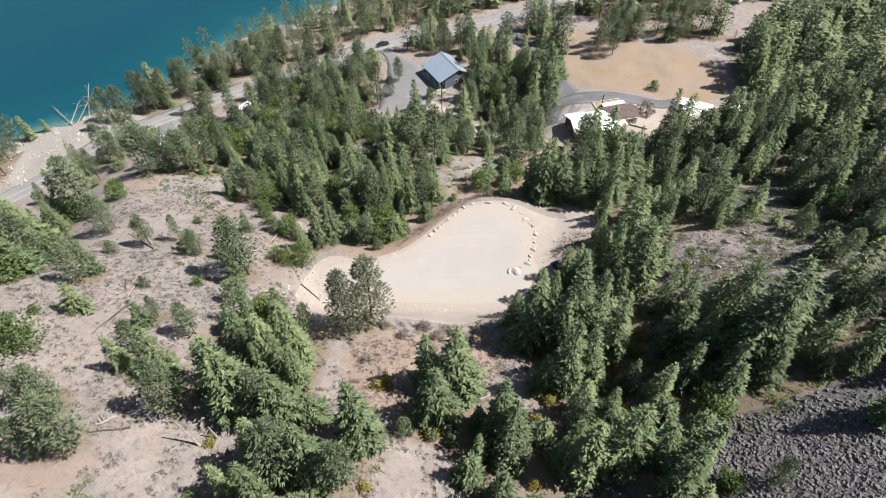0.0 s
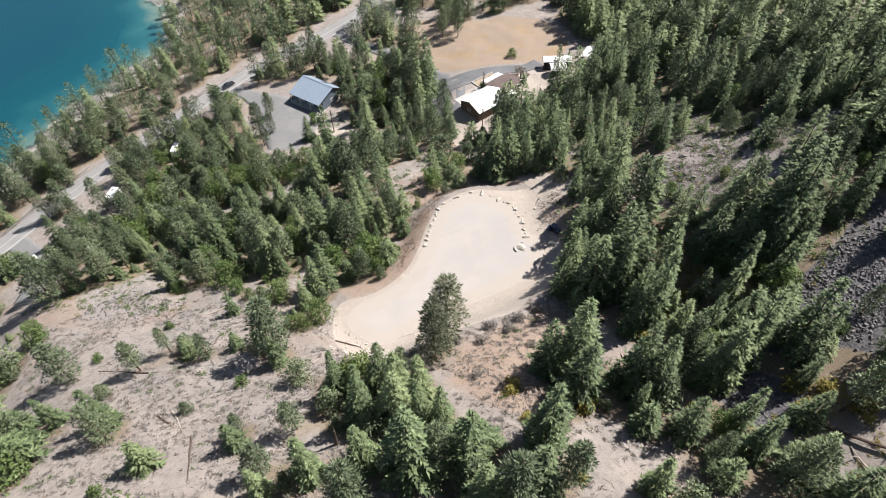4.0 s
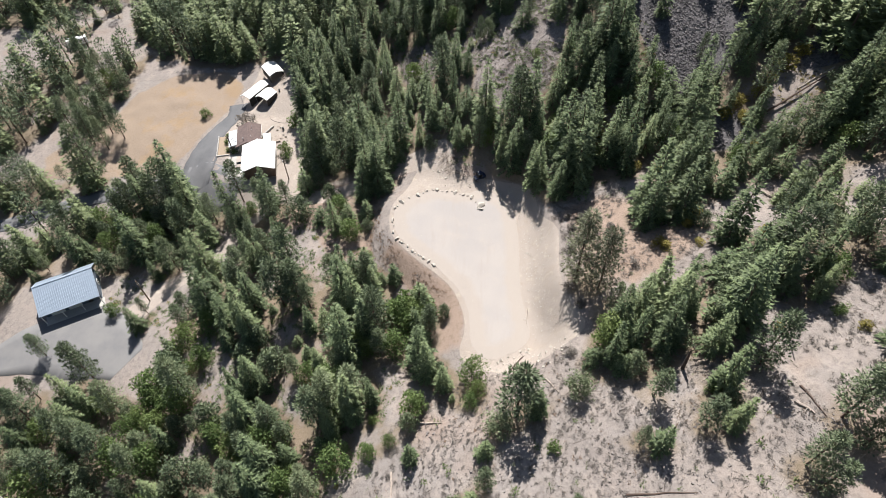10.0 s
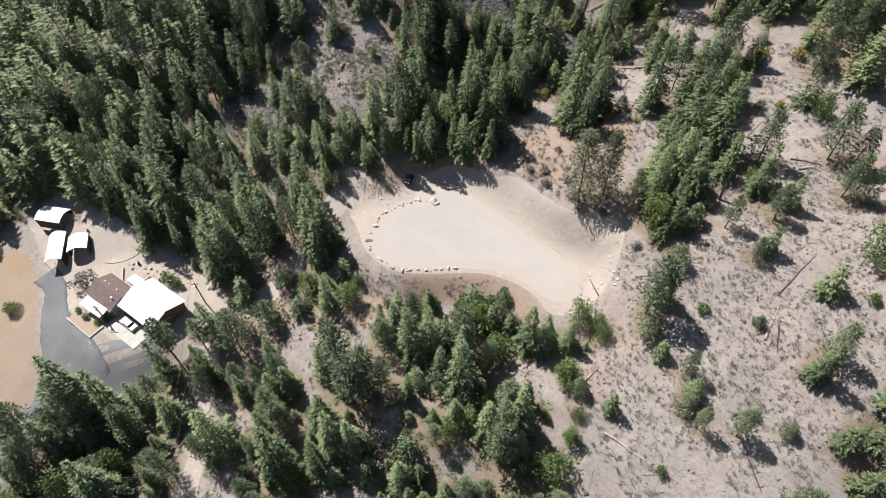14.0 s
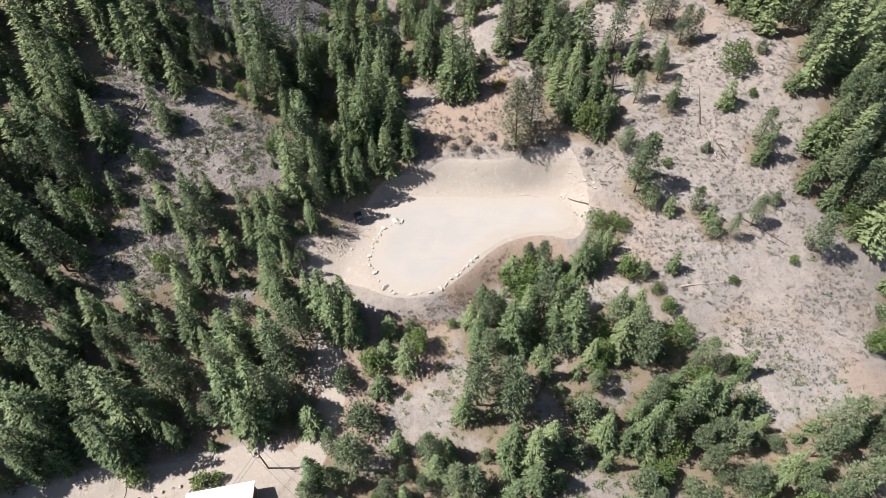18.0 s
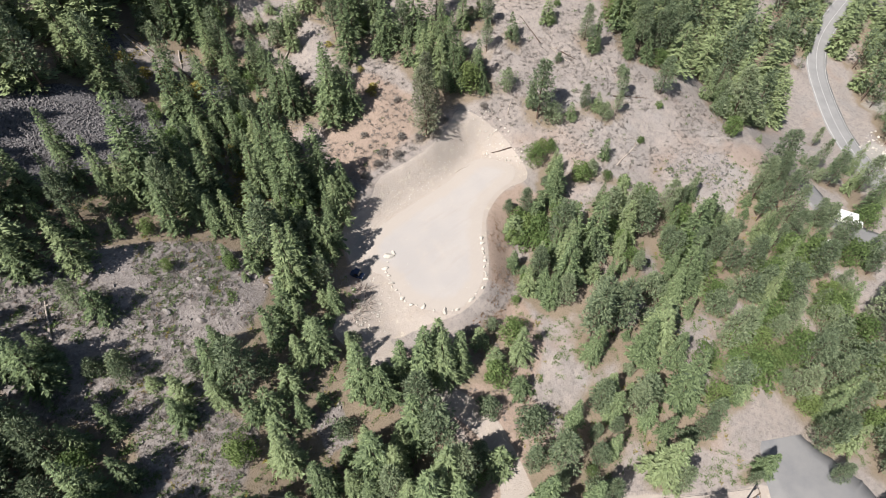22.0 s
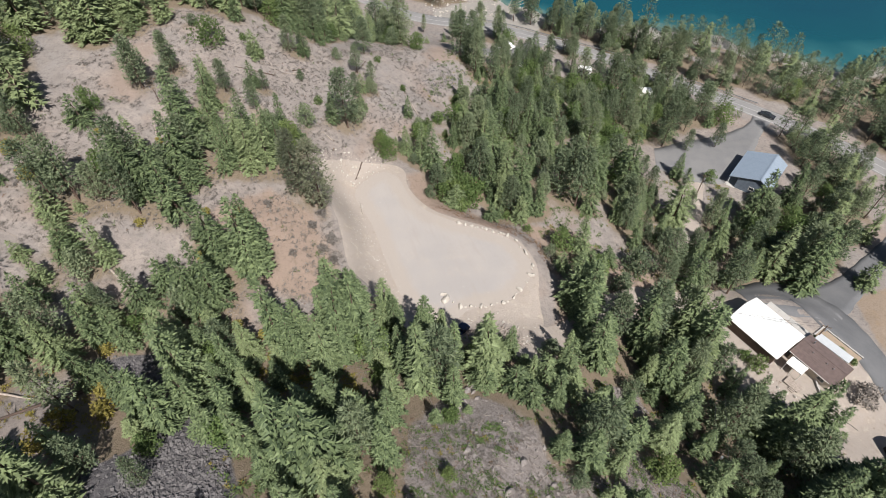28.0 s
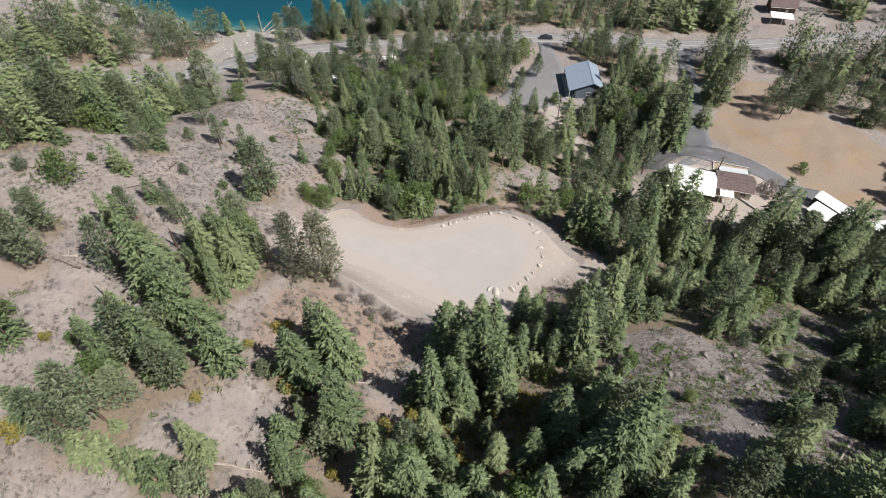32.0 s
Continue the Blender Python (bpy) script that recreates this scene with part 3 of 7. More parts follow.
# name, natural height, crown mesh, trunk mesh
KINDS = {"fir": [], "pine": [], "thin": [], "young": [], "bush": []}
for n, (w, lv, gp) in enumerate(((3.1, 31, 0.10), (2.7, 32, 0.16), (3.5, 29, 0.14), (2.4, 34, 0.20))):
    s = fir_crown(20 + n, 14.0, w, lv, 0.84, 0.05, gp)
    KINDS["fir"].append((14.0, raw("crown", s.verts, s.faces, FIR), bole(40 + n, 14.0, 0.2)))
for n, (w, c, b) in enumerate(((2.4, 70, 0.20), (2.9, 82, 0.14), (2.0, 58, 0.28), (2.6, 74, 0.09))):
    s, ends = pine_crown(60 + n, 14.0, w, c, 1.0, b)
    KINDS["pine"].append((14.0, raw("crown", s.verts, s.faces, PINE), bole(80 + n, 14.0, 0.2, ends[::3])))
for n, w in enumerate((2.0, 2.4, 1.7)):
    s = fir_crown(100 + n, 6.0, w, 15, 0.72, 0.03, 0.1)
    KINDS["young"].append((6.0, raw("crown", s.verts, s.faces, FIR), bole(110 + n, 6.0, 0.1)))
for n, (w, mat) in enumerate(((2.6, LEAF), (3.2, LEAF), (2.3, PINE), (2.9, PINE))):
    s = bush_crown(120 + n, 6.0, w, 20, 75, 1.0)
    KINDS["bush"].append((6.0, raw("crown", s.verts, s.faces, mat), bole(130 + n, 4.2, 0.1)))

for n, (w, c, b) in enumerate(((2.1, 104, 0.08), (1.95, 92, 0.1))):
    s, ends = pine_crown(74 + n, 14.0, w, c, 0.82, b, 24)
    KINDS["thin"].append((14.0, raw("crown", s.verts, s.faces, GREY_PINE), bole(94 + n, 14.0, 0.17, ends[::2])))

# Standing trees, as x, y, height; by kind and by the side of the gravel pad on which they stand.
FIR_LISTS = []
FIR_LISTS.append([-74.4, -10.8, 8.7, -66.1, -16.6, 10.9, -40.6, -15.6, 8.7, -33.6, -27.4, 12.1, -46.9, -40.4, 8.9, -40.7, -40.9, 12.4, -30.8, -31.0, 12.0, -27.0, -29.5, 12.9, -32.0, -35.3, 13.5, -33.8, -41.6, 11.0, -25.3, -32.6, 12.9, -27.2, -36.6, 13.6, -27.0, -40.1, 9.6, -22.8, -36.0, 13.3, -29.1, -46.0, 18.5, -24.5, -39.4, 12.0, -36.6, -64.6, 6.9, -22.1, -40.8, 10.5, -21.9, -48.2, 15.4, -22.9, -54.3, 13.6, -18.7, -47.1, 6.8, -22.0, -59.8, 13.3, -16.9, -55.9, 14.7])
FIR_LISTS.append([-11.4, -50.4, 17.4, -12.8, -69.4, 7.6, -7.5, -68.2, 7.0, -2.7, -39.3, 14.5, -4.4, -67.5, 6.3, -4.6, -73.9, 4.2, -3.0, -62.1, 11.0, -1.6, -45.5, 15.4, 1.6, -40.2, 18.9, 3.1, -54.4, 7.5, 4.1, -71.9, 7.5, 4.5, -51.7, 8.7, 6.1, -65.4, 7.2, 7.3, -57.7, 11.4, 7.9, -47.0, 16.6, 9.5, -49.7, 15.5, 12.4, -64.0, 11.7, 15.0, -68.3, 11.5, 14.4, -60.0, 11.7, 14.0, -47.9, 7.3, 15.6, -52.4, 10.4, 18.4, -53.3, 15.5, 18.2, -49.4, 9.6])
FIR_LISTS.append([14.9, -38.6, 11.0, 23.3, -51.9, 18.1, 20.3, -43.2, 10.6, 18.8, -38.5, 19.9, 28.4, -57.4, 15.5, 23.1, -46.2, 12.1, 12.0, -24.0, 11.0, 14.5, -28.0, 18.2, 18.9, -34.8, 13.6, 28.1, -51.5, 11.0, 30.6, -54.6, 15.8, 18.3, -30.5, 15.8, 22.2, -36.6, 15.1, 29.7, -47.3, 8.1, 16.2, -25.3, 16.2, 30.6, -42.8, 11.9, 21.1, -28.7, 20.3, 26.7, -32.4, 17.2, 24.2, -29.2, 14.6, 16.6, -19.8, 13.7, 21.9, -25.7, 20.3, 34.6, -40.5, 12.3, 19.3, -19.3, 11.3])
FIR_LISTS.append([26.1, -24.5, 14.3, 53.5, -50.1, 10.7, 43.8, -38.1, 22.0, 45.3, -35.8, 20.6, 41.8, -32.8, 8.3, 27.2, -20.2, 11.0, 30.1, -20.2, 10.3, 22.1, -14.2, 12.8, 24.6, -15.0, 12.4, 33.7, -18.9, 17.9, 29.9, -14.7, 8.0, 24.4, -11.9, 11.0, 27.3, -11.6, 7.4, 62.9, -17.9, 7.4, 34.7, -7.9, 19.2, 74.4, -12.1, 14.0, 39.0, -4.5, 7.3, 30.8, -1.7, 9.4, 38.4, -1.1, 9.2, 60.5, -0.4, 7.7, 54.1, -0.3, 11.8, 44.0, 0.3, 12.6, 62.4, 2.7, 8.8])
FIR_LISTS.append([37.5, 1.7, 7.3, 72.2, 5.8, 10.5, 42.0, 4.3, 9.7, 53.5, 7.5, 8.0, 46.2, 6.9, 8.4, 50.7, 7.7, 7.6, 77.2, 16.3, 7.6, 51.7, 11.2, 7.7, 47.5, 12.0, 9.2, 65.8, 22.0, 8.7, 36.3, 13.5, 16.6, 81.4, 33.4, 9.1, 51.5, 22.1, 13.7, 29.0, 15.6, 13.2, 59.2, 38.0, 21.3, 56.3, 37.0, 12.9, 25.4, 17.7, 17.5, 34.5, 25.6, 17.8, 47.9, 37.5, 11.0, 21.7, 17.9, 15.5, 23.1, 20.7, 17.3, 36.0, 35.2, 19.4, 36.6, 38.5, 17.0])
FIR_LISTS.append([19.8, 21.5, 14.2, 26.2, 37.7, 8.4, 12.8, 19.8, 6.3, 23.9, 47.4, 14.1, 30.4, 75.6, 21.2, 35.7, 89.1, 8.3, 9.1, 26.8, 11.5, 17.2, 53.3, 13.6, 9.7, 41.8, 9.8, 8.0, 50.1, 10.1, 9.3, 78.5, 19.4, 6.8, 71.6, 9.5, 1.0, 42.7, 10.1, -1.8, 51.1, 9.7, -2.9, 54.7, 9.1, -2.5, 36.0, 12.2, -12.1, 71.4, 8.9, -3.3, 17.8, 8.4, -19.6, 59.7, 7.6, -5.9, 11.4, 5.9, -11.4, 21.5, 15.8, -9.5, 15.6, 10.5, -13.9, 18.4, 16.4])
FIR_LISTS.append([-19.0, 21.1, 11.6, -49.3, 52.7, 11.2, -14.8, 15.3, 11.6, -26.7, 24.3, 8.6, -23.1, 19.5, 17.1, -20.5, 16.1, 14.3, -32.5, 21.3, 12.6, -38.9, 20.4, 10.8, -87.2, 17.6, 2.5, -26.5, 4.8, 13.8, -29.5, 3.2, 12.0, -97.5, 8.6, 10.1, -90.9, 7.2, 11.1, -107.3, 3.6, 8.9, -32.3, 0.0, 8.6])
PINE_LISTS = []
PINE_LISTS.append([-82, 78, 12, -77.6, 66, 12, -83, 95, 13, -62.4, 91.5, 13, -54, 95, 13, -73.7, 102, 12, -48.6, 93.3, 13, -33.5, 97, 13, -83.5, 63.4, 11, -87.5, 78, 12, -64, 108.5, 13, -53.3, 111.5, 12, -47, 116, 13, -12, 113.6, 14, -4.6, 117, 13, 5, 119.5, 13, -35, 130.7, 13, -66, 85, 12, -72, 72, 12, -58, 80, 13])
PINE_LISTS.append([-108, 44, 12, -103, 40, 11, -113, 47, 12, -106, 52, 13, -101, 50, 12, -99.5, 56, 13, -104, 58.5, 12, -112, 77, 13, -117, 72, 12, -107, 86, 14, -112, 89, 13, -100, 86, 14, -94, 92, 14, -88, 97, 13, -104, 82, 12, -84, 100.5, 14, -77, 103, 13, -98, 93, 13, -91, 101, 14, -70, 107, 13, -63, 109.5, 14, -118, 79, 12])
PINE_LISTS.append([-58.0, -1.2, 7.4, -63.1, -3.7, 8.8, -51.5, -7.2, 7.1, -66.2, -20.0, 9.9, -39.7, -12.5, 15.9, -48.2, -28.7, 5.8, -40.8, -32.1, 8.3, -46.5, -37.4, 8.3, -55.6, -47.6, 8.4, -52.7, -47.2, 9.9, -50.7, -54.0, 8.5, -46.8, -53.4, 12.5, -23.6, -29.5, 8.9, -37.4, -47.0, 12.8, -25.4, -46.2, 11.6, -19.9, -56.1, 15.2, -12.3, -56.7, 13.8, 7.4, -62.6, 8.6, 11.6, -69.1, 12.7, 18.7, -46.6, 10.5, 39.6, -56.7, 6.9, 43.8, -30.6, 14.5, 57.5, -34.3, 12.2])
PINE_LISTS.append([34.1, -16.2, 15.6, 65.1, -19.5, 8.0, 29.7, -6.7, 9.4, 65.3, -6.9, 6.8, 63.8, 29.8, 9.0, 54.4, 31.8, 16.4, 69.8, 44.1, 14.8, 32.1, 28.3, 17.4, 39.8, 35.8, 20.0, 33.4, 34.9, 16.5, 27.7, 34.9, 6.9, 80.5, 112.0, 14.0, 86.0, 120.0, 13.0, 90.0, 128.0, 14.0, 79.0, 119.0, 12.0, 74.0, 116.0, 13.0, 66.0, 113.5, 12.0, 69.5, 120.5, 14.0, 55.5, 102.0, 13.0, 58.0, 107.0, 15.0, 62.0, 117.0, 14.0, 21.5, 42.3, 9.8, 57.0, 113.0, 13.0])
PINE_LISTS.append([61.0, 121.5, 13.0, 24.5, 50.6, 10.4, 50.5, 105.0, 12.0, 27.1, 56.5, 14.5, 53.0, 110.5, 14.0, 20.5, 47.5, 8.3, 24.0, 59.2, 16.3, 17.5, 45.2, 13.5, 27.0, 76.3, 18.1, 15.0, 54.9, 11.0, 17.9, 69.9, 13.4, 11.0, 49.5, 8.3, 8.5, 46.1, 6.5, 4.1, 43.1, 11.1, 5.0, 80.9, 6.3, 3.5, 61.8, 11.2, 3.2, 58.6, 16.9, -3.6, 48.2, 11.0, -7.9, 70.8, 6.7, -4.7, 33.6, 18.4, -10.5, 52.7, 20.3, -19.0, 90.6, 8.6, -10.6, 42.5, 14.0])
PINE_LISTS.append([-21.0, 81.5, 7.6, -10.7, 35.6, 16.6, -25.0, 76.2, 14.8, -29.1, 87.2, 9.2, -14.7, 43.4, 15.0, -10.8, 31.8, 13.8, -17.9, 41.0, 13.4, -29.4, 52.7, 15.2, -17.9, 28.0, 9.6, -40.6, 58.1, 8.9, -37.0, 48.3, 7.3, -48.5, 58.7, 8.9, -34.5, 39.2, 13.9, -27.2, 29.5, 7.0, -48.9, 50.2, 7.0, -38.4, 38.9, 11.2, -36.6, 36.9, 15.5, -47.4, 42.0, 11.3, -50.0, 44.0, 5.6, -46.2, 38.4, 9.8, -57.5, 45.6, 11.1, -64.5, 46.3, 8.2, -70.2, 50.1, 8.9])
PINE_LISTS.append([-45.4, 32.2, 16.8, -55.9, 38.0, 7.1, -49.2, 31.7, 16.1, -37.0, 23.6, 14.5, -43.7, 27.5, 9.2, -35.0, 21.2, 15.3, -96.3, 57.1, 13.1, -46.8, 24.4, 7.3, -72.7, 37.6, 9.5, -98.3, 45.9, 12.0, -52.6, 24.5, 8.0, -49.6, 23.0, 10.2, -57.1, 24.9, 9.5, -118.7, 34.5, 7.2, -18.9, 3.3, 8.4, -74.8, 1.2, 10.9])
LOW_LISTS = []
LOW_LISTS.append([-97.9, -1.8, 2.5, -54.8, -2.4, 4.7, -83.5, -6.0, 4.5, -54.2, -5.0, 5.4, -68.2, -8.0, 3.5, -36.5, -4.9, 3.5, -46.3, -7.2, 5.2, -31.0, -5.3, 6.0, -34.4, -6.0, 4.0, -78.0, -13.9, 5.5, -42.3, -9.7, 5.5, -55.4, -19.7, 2.9, -60.4, -28.7, 7.2, -38.0, -22.0, 6.0, -63.2, -37.7, 6.9, -49.0, -31.0, 6.9, -35.5, -30.5, 5.5, -40.5, -62.7, 5.6, -14.0, -65.7, 2.7, -5.8, -48.1, 4.1, -0.8, -65.7, 6.4, 0.3, -71.1, 5.7, 0.9, -49.1, 2.5])
LOW_LISTS.append([3.8, -78.0, 3.4, 8.8, -76.6, 5.4, 11.7, -59.0, 4.7, 28.8, -45.1, 3.6, 40.4, -34.1, 5.3, 30.9, -24.7, 4.1, 45.8, -32.4, 5.7, 55.1, -35.8, 2.5, 62.7, -36.4, 3.5, 41.4, -19.3, 4.1, 50.9, -20.8, 2.7, 41.8, -16.9, 3.5, 41.1, -14.0, 2.5, 30.0, -8.7, 4.4, 65.3, -9.1, 5.7, 42.0, -3.3, 5.9, 47.6, 3.1, 5.8, 32.7, 5.8, 4.3, 84.2, 19.3, 2.5, 69.8, 25.4, 2.5, 43.5, 16.9, 4.7, 31.0, 13.4, 4.7])
LOW_LISTS.append([44.6, 41.8, 3.7, 21.1, 30.3, 5.6, 15.8, 27.0, 5.6, 13.3, 24.4, 5.7, 8.8, 19.1, 3.7, 16.7, 37.3, 6.9, 13.6, 31.2, 5.5, 22.5, 53.0, 4.6, 7.0, 22.9, 6.0, 23.5, 120.3, 2.5, -7.7, 79.4, 3.9, -7.4, 49.6, 3.1, -19.2, 46.5, 6.0, -32.7, 65.1, 4.4, -22.4, 32.5, 2.5, -26.4, 17.2, 5.2, -15.6, 9.4, 6.4, -30.1, 14.8, 2.5, -12.5, 5.5, 7.4, -23.4, 9.7, 6.3, -38.1, 12.6, 2.5, -18.5, 6.0, 7.7, -44.1, 12.8, 3.9])
LOW_LISTS.append([-90.4, 26.1, 2.5, -83.4, 20.2, 5.6, -42.3, 9.1, 2.8, -22.0, 4.4, 6.4, -39.7, 5.7, 4.8, -36.5, 5.0, 5.5, -45.9, 4.9, 6.4, -16.0, 0.3, 3.7])

# Woods: outline, trees for each 100 square metres, share of firs.
WOODS = []


def wood(ring, dense, firs):
    WOODS.append((ring, dense, firs))


wood([(24, -30), (40, -28), (36, -14), (30, -6), (44, 0), (60, 2), (60, 14), (40, 30), (27, 28), (29, 14), (31, 3), (28, -6), (24, -14), (21, -20)], 5.4, 0.8)
wood([(40, 30), (62, 14), (78, 8), (100, 10), (110, 40), (95, 56), (78, 52), (56, 45), (46, 40), (36, 39)], 5.4, 0.6)
wood([(62, -4), (80, -30), (110, -40), (140, -10), (140, 30), (100, 12), (72, 6)], 5.4, 0.75)
wood([(66, -28), (100, -60), (130, -60), (120, -35), (84, -24)], 3.0, 0.7)
wood([(92, 60), (112, 42), (150, 50), (160, 130), (112, 120), (96, 96), (93, 78)], 7.0, 0.7)
wood([(-4, 16), (-20, 12), (-34, 12), (-56, 24), (-66, 44), (-30, 64), (-6, 62), (8, 48), (2, 30)], 6.4, 0.65)
wood([(-66, 34), (-84, 34), (-90, 46), (-62, 76), (-28, 82), (-26, 62), (-60, 44)], 5.2, 0.4)
wood([(8, 62), (24, 62), (28, 82), (24, 112), (-6, 116), (6, 92), (4, 78), (-2, 72)], 5.0, 0.4)
wood([(-26, 66), (-34, 86), (-24, 104), (-40, 100), (-62, 84), (-40, 74)], 5.2, 0.35)
wood([(-60, 84), (-34, 92), (-22, 110), (-12, 118), (-40, 104), (-66, 92)], 5.0, 0.25)
wood([(-78, 102), (-44, 120), (-72, 149), (-92, 126), (-104, 108), (-96, 92)], 5.0, 0.2)
wood([(-106, 78), (-119, 86), (-112, 96), (-104, 108), (-96, 92)], 5.5, 0.2)
wood([(-44, 123), (-20, 135), (14, 147), (34, 158), (28, 176), (32, 196), (62, 200), (62, 245), (-42, 245), (-41, 195), (-52, 160), (-74, 148)], 5.0, 0.3)
wood([(-150, 52), (-158, 62), (-176, 72), (-215, 76), (-215, 18), (-178, 22), (-158, 35), (-147, 46)], 5.5, 0.3)
wood([(-78, 3), (-92, 22), (-120, 22), (-150, 8), (-215, -5), (-215, -60), (-150, -90), (-100, -88), (-64, -60), (-68, -44), (-76, -26), (-79, -12)], 4.4, 0.55)
wood([(-70, -52), (-62, -74), (-40, -84), (-30, -104), (-80, -110), (-110, -90), (-82, -60)], 3.8, 0.55)
wood([(-28, -84), (-4, -78), (16, -84), (18, -110), (-30, -112)], 5.2, 0.75)
wood([(24, -56), (30, -64), (26, -84), (40, -76), (62, -74), (90, -66), (90, -100), (20, -108), (12, -84), (20, -66)], 4.8, 0.8)
wood([(30, -30), (46, -30), (58, -40), (40, -46), (30, -54), (24, -44)], 5.4, 0.85)
wood([(56, -28), (68, -26), (84, -30), (66, -46), (56, -40)], 4.6, 0.8)
wood([(20, 124), (44, 132), (70, 128), (104, 132), (90, 160), (60, 150), (30, 138)], 2.6, 0.15)
wood([(82, 112), (100, 104), (104, 118), (84, 122)], 3.4, 0.15)
wood([(34, -62), (46, -64), (56, -68), (66, -78), (66, -110), (18, -110), (14, -86), (26, -80)], 4.6, 0.8)
wood([(102, 12), (140, 28), (210, 0), (210, 120), (160, 62), (114, 44)], 3.4, 0.7)
wood([(-62, -58), (-84, -40), (-130, -50), (-130, -90), (-70, -92)], 2.6, 0.6)
wood([(-74, -76), (-44, -78), (-26, -78), (-24, -112), (-90, -112)], 2.8, 0.6)
wood([(-30, 121), (-14, 129), (4, 135), (6, 120), (-4, 108), (-16, 112)], 5.0, 0.3)
wood([(112, 84), (160, 70), (215, 90), (215, 140), (160, 128), (116, 118)], 5.6, 0.65)
wood([(29, 96), (38, 95), (38, 118), (48, 129), (30, 135), (23, 126)], 4.2, 0.3)
wood([(-152, 12), (-176, 19), (-215, 18), (-215, -5)], 5.0, 0.55)
wood([(-8, -58), (-50, -56), (-56, -74), (-4, -80)], 0.9, 0.5)
wood([(63, -44), (78, -32), (104, -58), (104, -104), (66, -104), (60, -68), (65, -58)], 3.4, 0.75)
wood([(6, -74), (24, -72), (28, -104), (2, -104)], 5.0, 0.75)
wood([(112, 136), (150, 132), (215, 150), (215, 200), (120, 196)], 2.6, 0.3)
wood([(60, 184), (90, 190), (130, 160), (200, 160), (200, 230), (66, 230)], 3.0, 0.25)
wood([(33, -68), (42, -60), (50, -48), (64, -45), (64, -29), (52, -28), (40, -25), (31, -30), (30, -44), (34, -52)], 5.0, 0.85)
wood([(77, -30), (60, -29), (41, -23), (37, -16), (47, -5), (58, 3), (70, 17), (76, 12), (81, -20)], 3.4, 0.7)
wood([(-139, 47), (-143, 62), (-140, 75), (-150, 78), (-170, 79), (-180, 60), (-160, 38)], 6.5, 0.3)
# A thicket of low leafy growth on the lower slope.
THICKET = [(-28, 47), (-44, 44), (-62, 48), (-70, 54), (-56, 72), (-40, 70), (-26, 60)]
# Open ground that stays free of trees.
FIELD_RING = [(38, 84), (48, 79), (60, 75), (68, 71.5), (80, 70), (90, 80), (88, 96), (78, 107), (62, 112), (50, 126), (40, 122), (39, 104)]
YARD_RING = [(29, 42), (40, 41), (53, 45), (66, 47), (80, 52), (92, 57), (90, 67), (66, 69), (54, 69), (36, 64), (27, 56)]
SLOPE_RING = [(-2, 17), (8, 18), (22, 16), (30, 6), (34, 8), (26, 16), (27, 30), (32, 42), (24, 45), (14, 44), (12, 33), (2, 28)]
SCREE_RING = [(33, -58), (34.5, -51), (37.5, -47.5), (46, -47), (57, -45.5), (63, -50), (60, -62), (54, -66), (47, -63), (40, -60.5)]
SCREE_OPEN = [(43, -62), (45, -53), (57, -48), (63, -52), (60, -62), (53, -66)]
# Smaller tongues and patches of grey scree.
SCREE_PATCHES = [
    [(25, -50), (38, -47), (46, -46), (58, -42), (64, -50), (62, -60), (60, -72), (48, -69), (37, -65), (33, -58), (28, -55)],
    [(16, -54), (24, -55), (26, -62), (20, -66), (16, -62)],
    [(30, -76), (36, -75), (40, -82), (34, -88), (29, -84)],
    [(-50, -22), (-55, -22), (-56, -30), (-54, -36), (-50, -34), (-49, -28)],
    [(-45, -47), (-50, -47), (-51, -53), (-46, -54)],
    [(-68, 14), (-74, 15), (-75, 20), (-69, 20)],
    [(-81, 29), (-87, 30), (-88, 36), (-82, 35)],
    [(-58, -25), (-63, -25), (-63, -30), (-58, -30)],
]
CRAG_RING = [(77, -30), (60, -29), (50, -27), (41, -23), (37, -16), (40, -9), (47, -5), (54, -6), (58, 3), (54, 9), (60, 14), (70, 17), (76, 12), (68, -2), (78, -8), (81, -20)]
CRAG_LOW = [(41, 12), (47, 13), (48, 18), (43, 19)]
EAST_WOOD = [(20, -34), (30, -52), (66, -44), (88, -20), (90, 30), (66, 50), (40, 36), (28, 8)]
FAR_YARD = [(34, 160), (52, 166), (60, 178), (52, 192), (34, 186), (30, 170)]
APRON_RING = rounded([(27, 8), (30, 3), (23, -4), (21.5, -10), (17, -18.5), (8, -20.5), (2, -23.5), (-9, -22.5), (-19, -23.5), (-25, -25), (-30, -16), (-29.5, -8), (-26, -3), (-19, -3.9), (-11.3, -1.6), (-6.0, 3.1), (-1.4, 8.2), (4.6, 13.0), (12.6, 13.8), (19, 11)], 3)
NORTH_EDGE = [(-24, -4), (-16, -4), (-9, -1), (-3, 6), (3, 12), (0, 16), (-8, 10), (-16, 3), (-26, 2)]
ROSY_RING = [(-12, -26), (8, -25), (10, -34), (2, -46), (-12, -46), (-18, -34)]
BEACH_RING = [(-138, 46), (-128, 42), (-118, 52), (-108, 66), (-104, 76), (-112, 82), (-124, 86), (-138, 76), (-142, 62)]


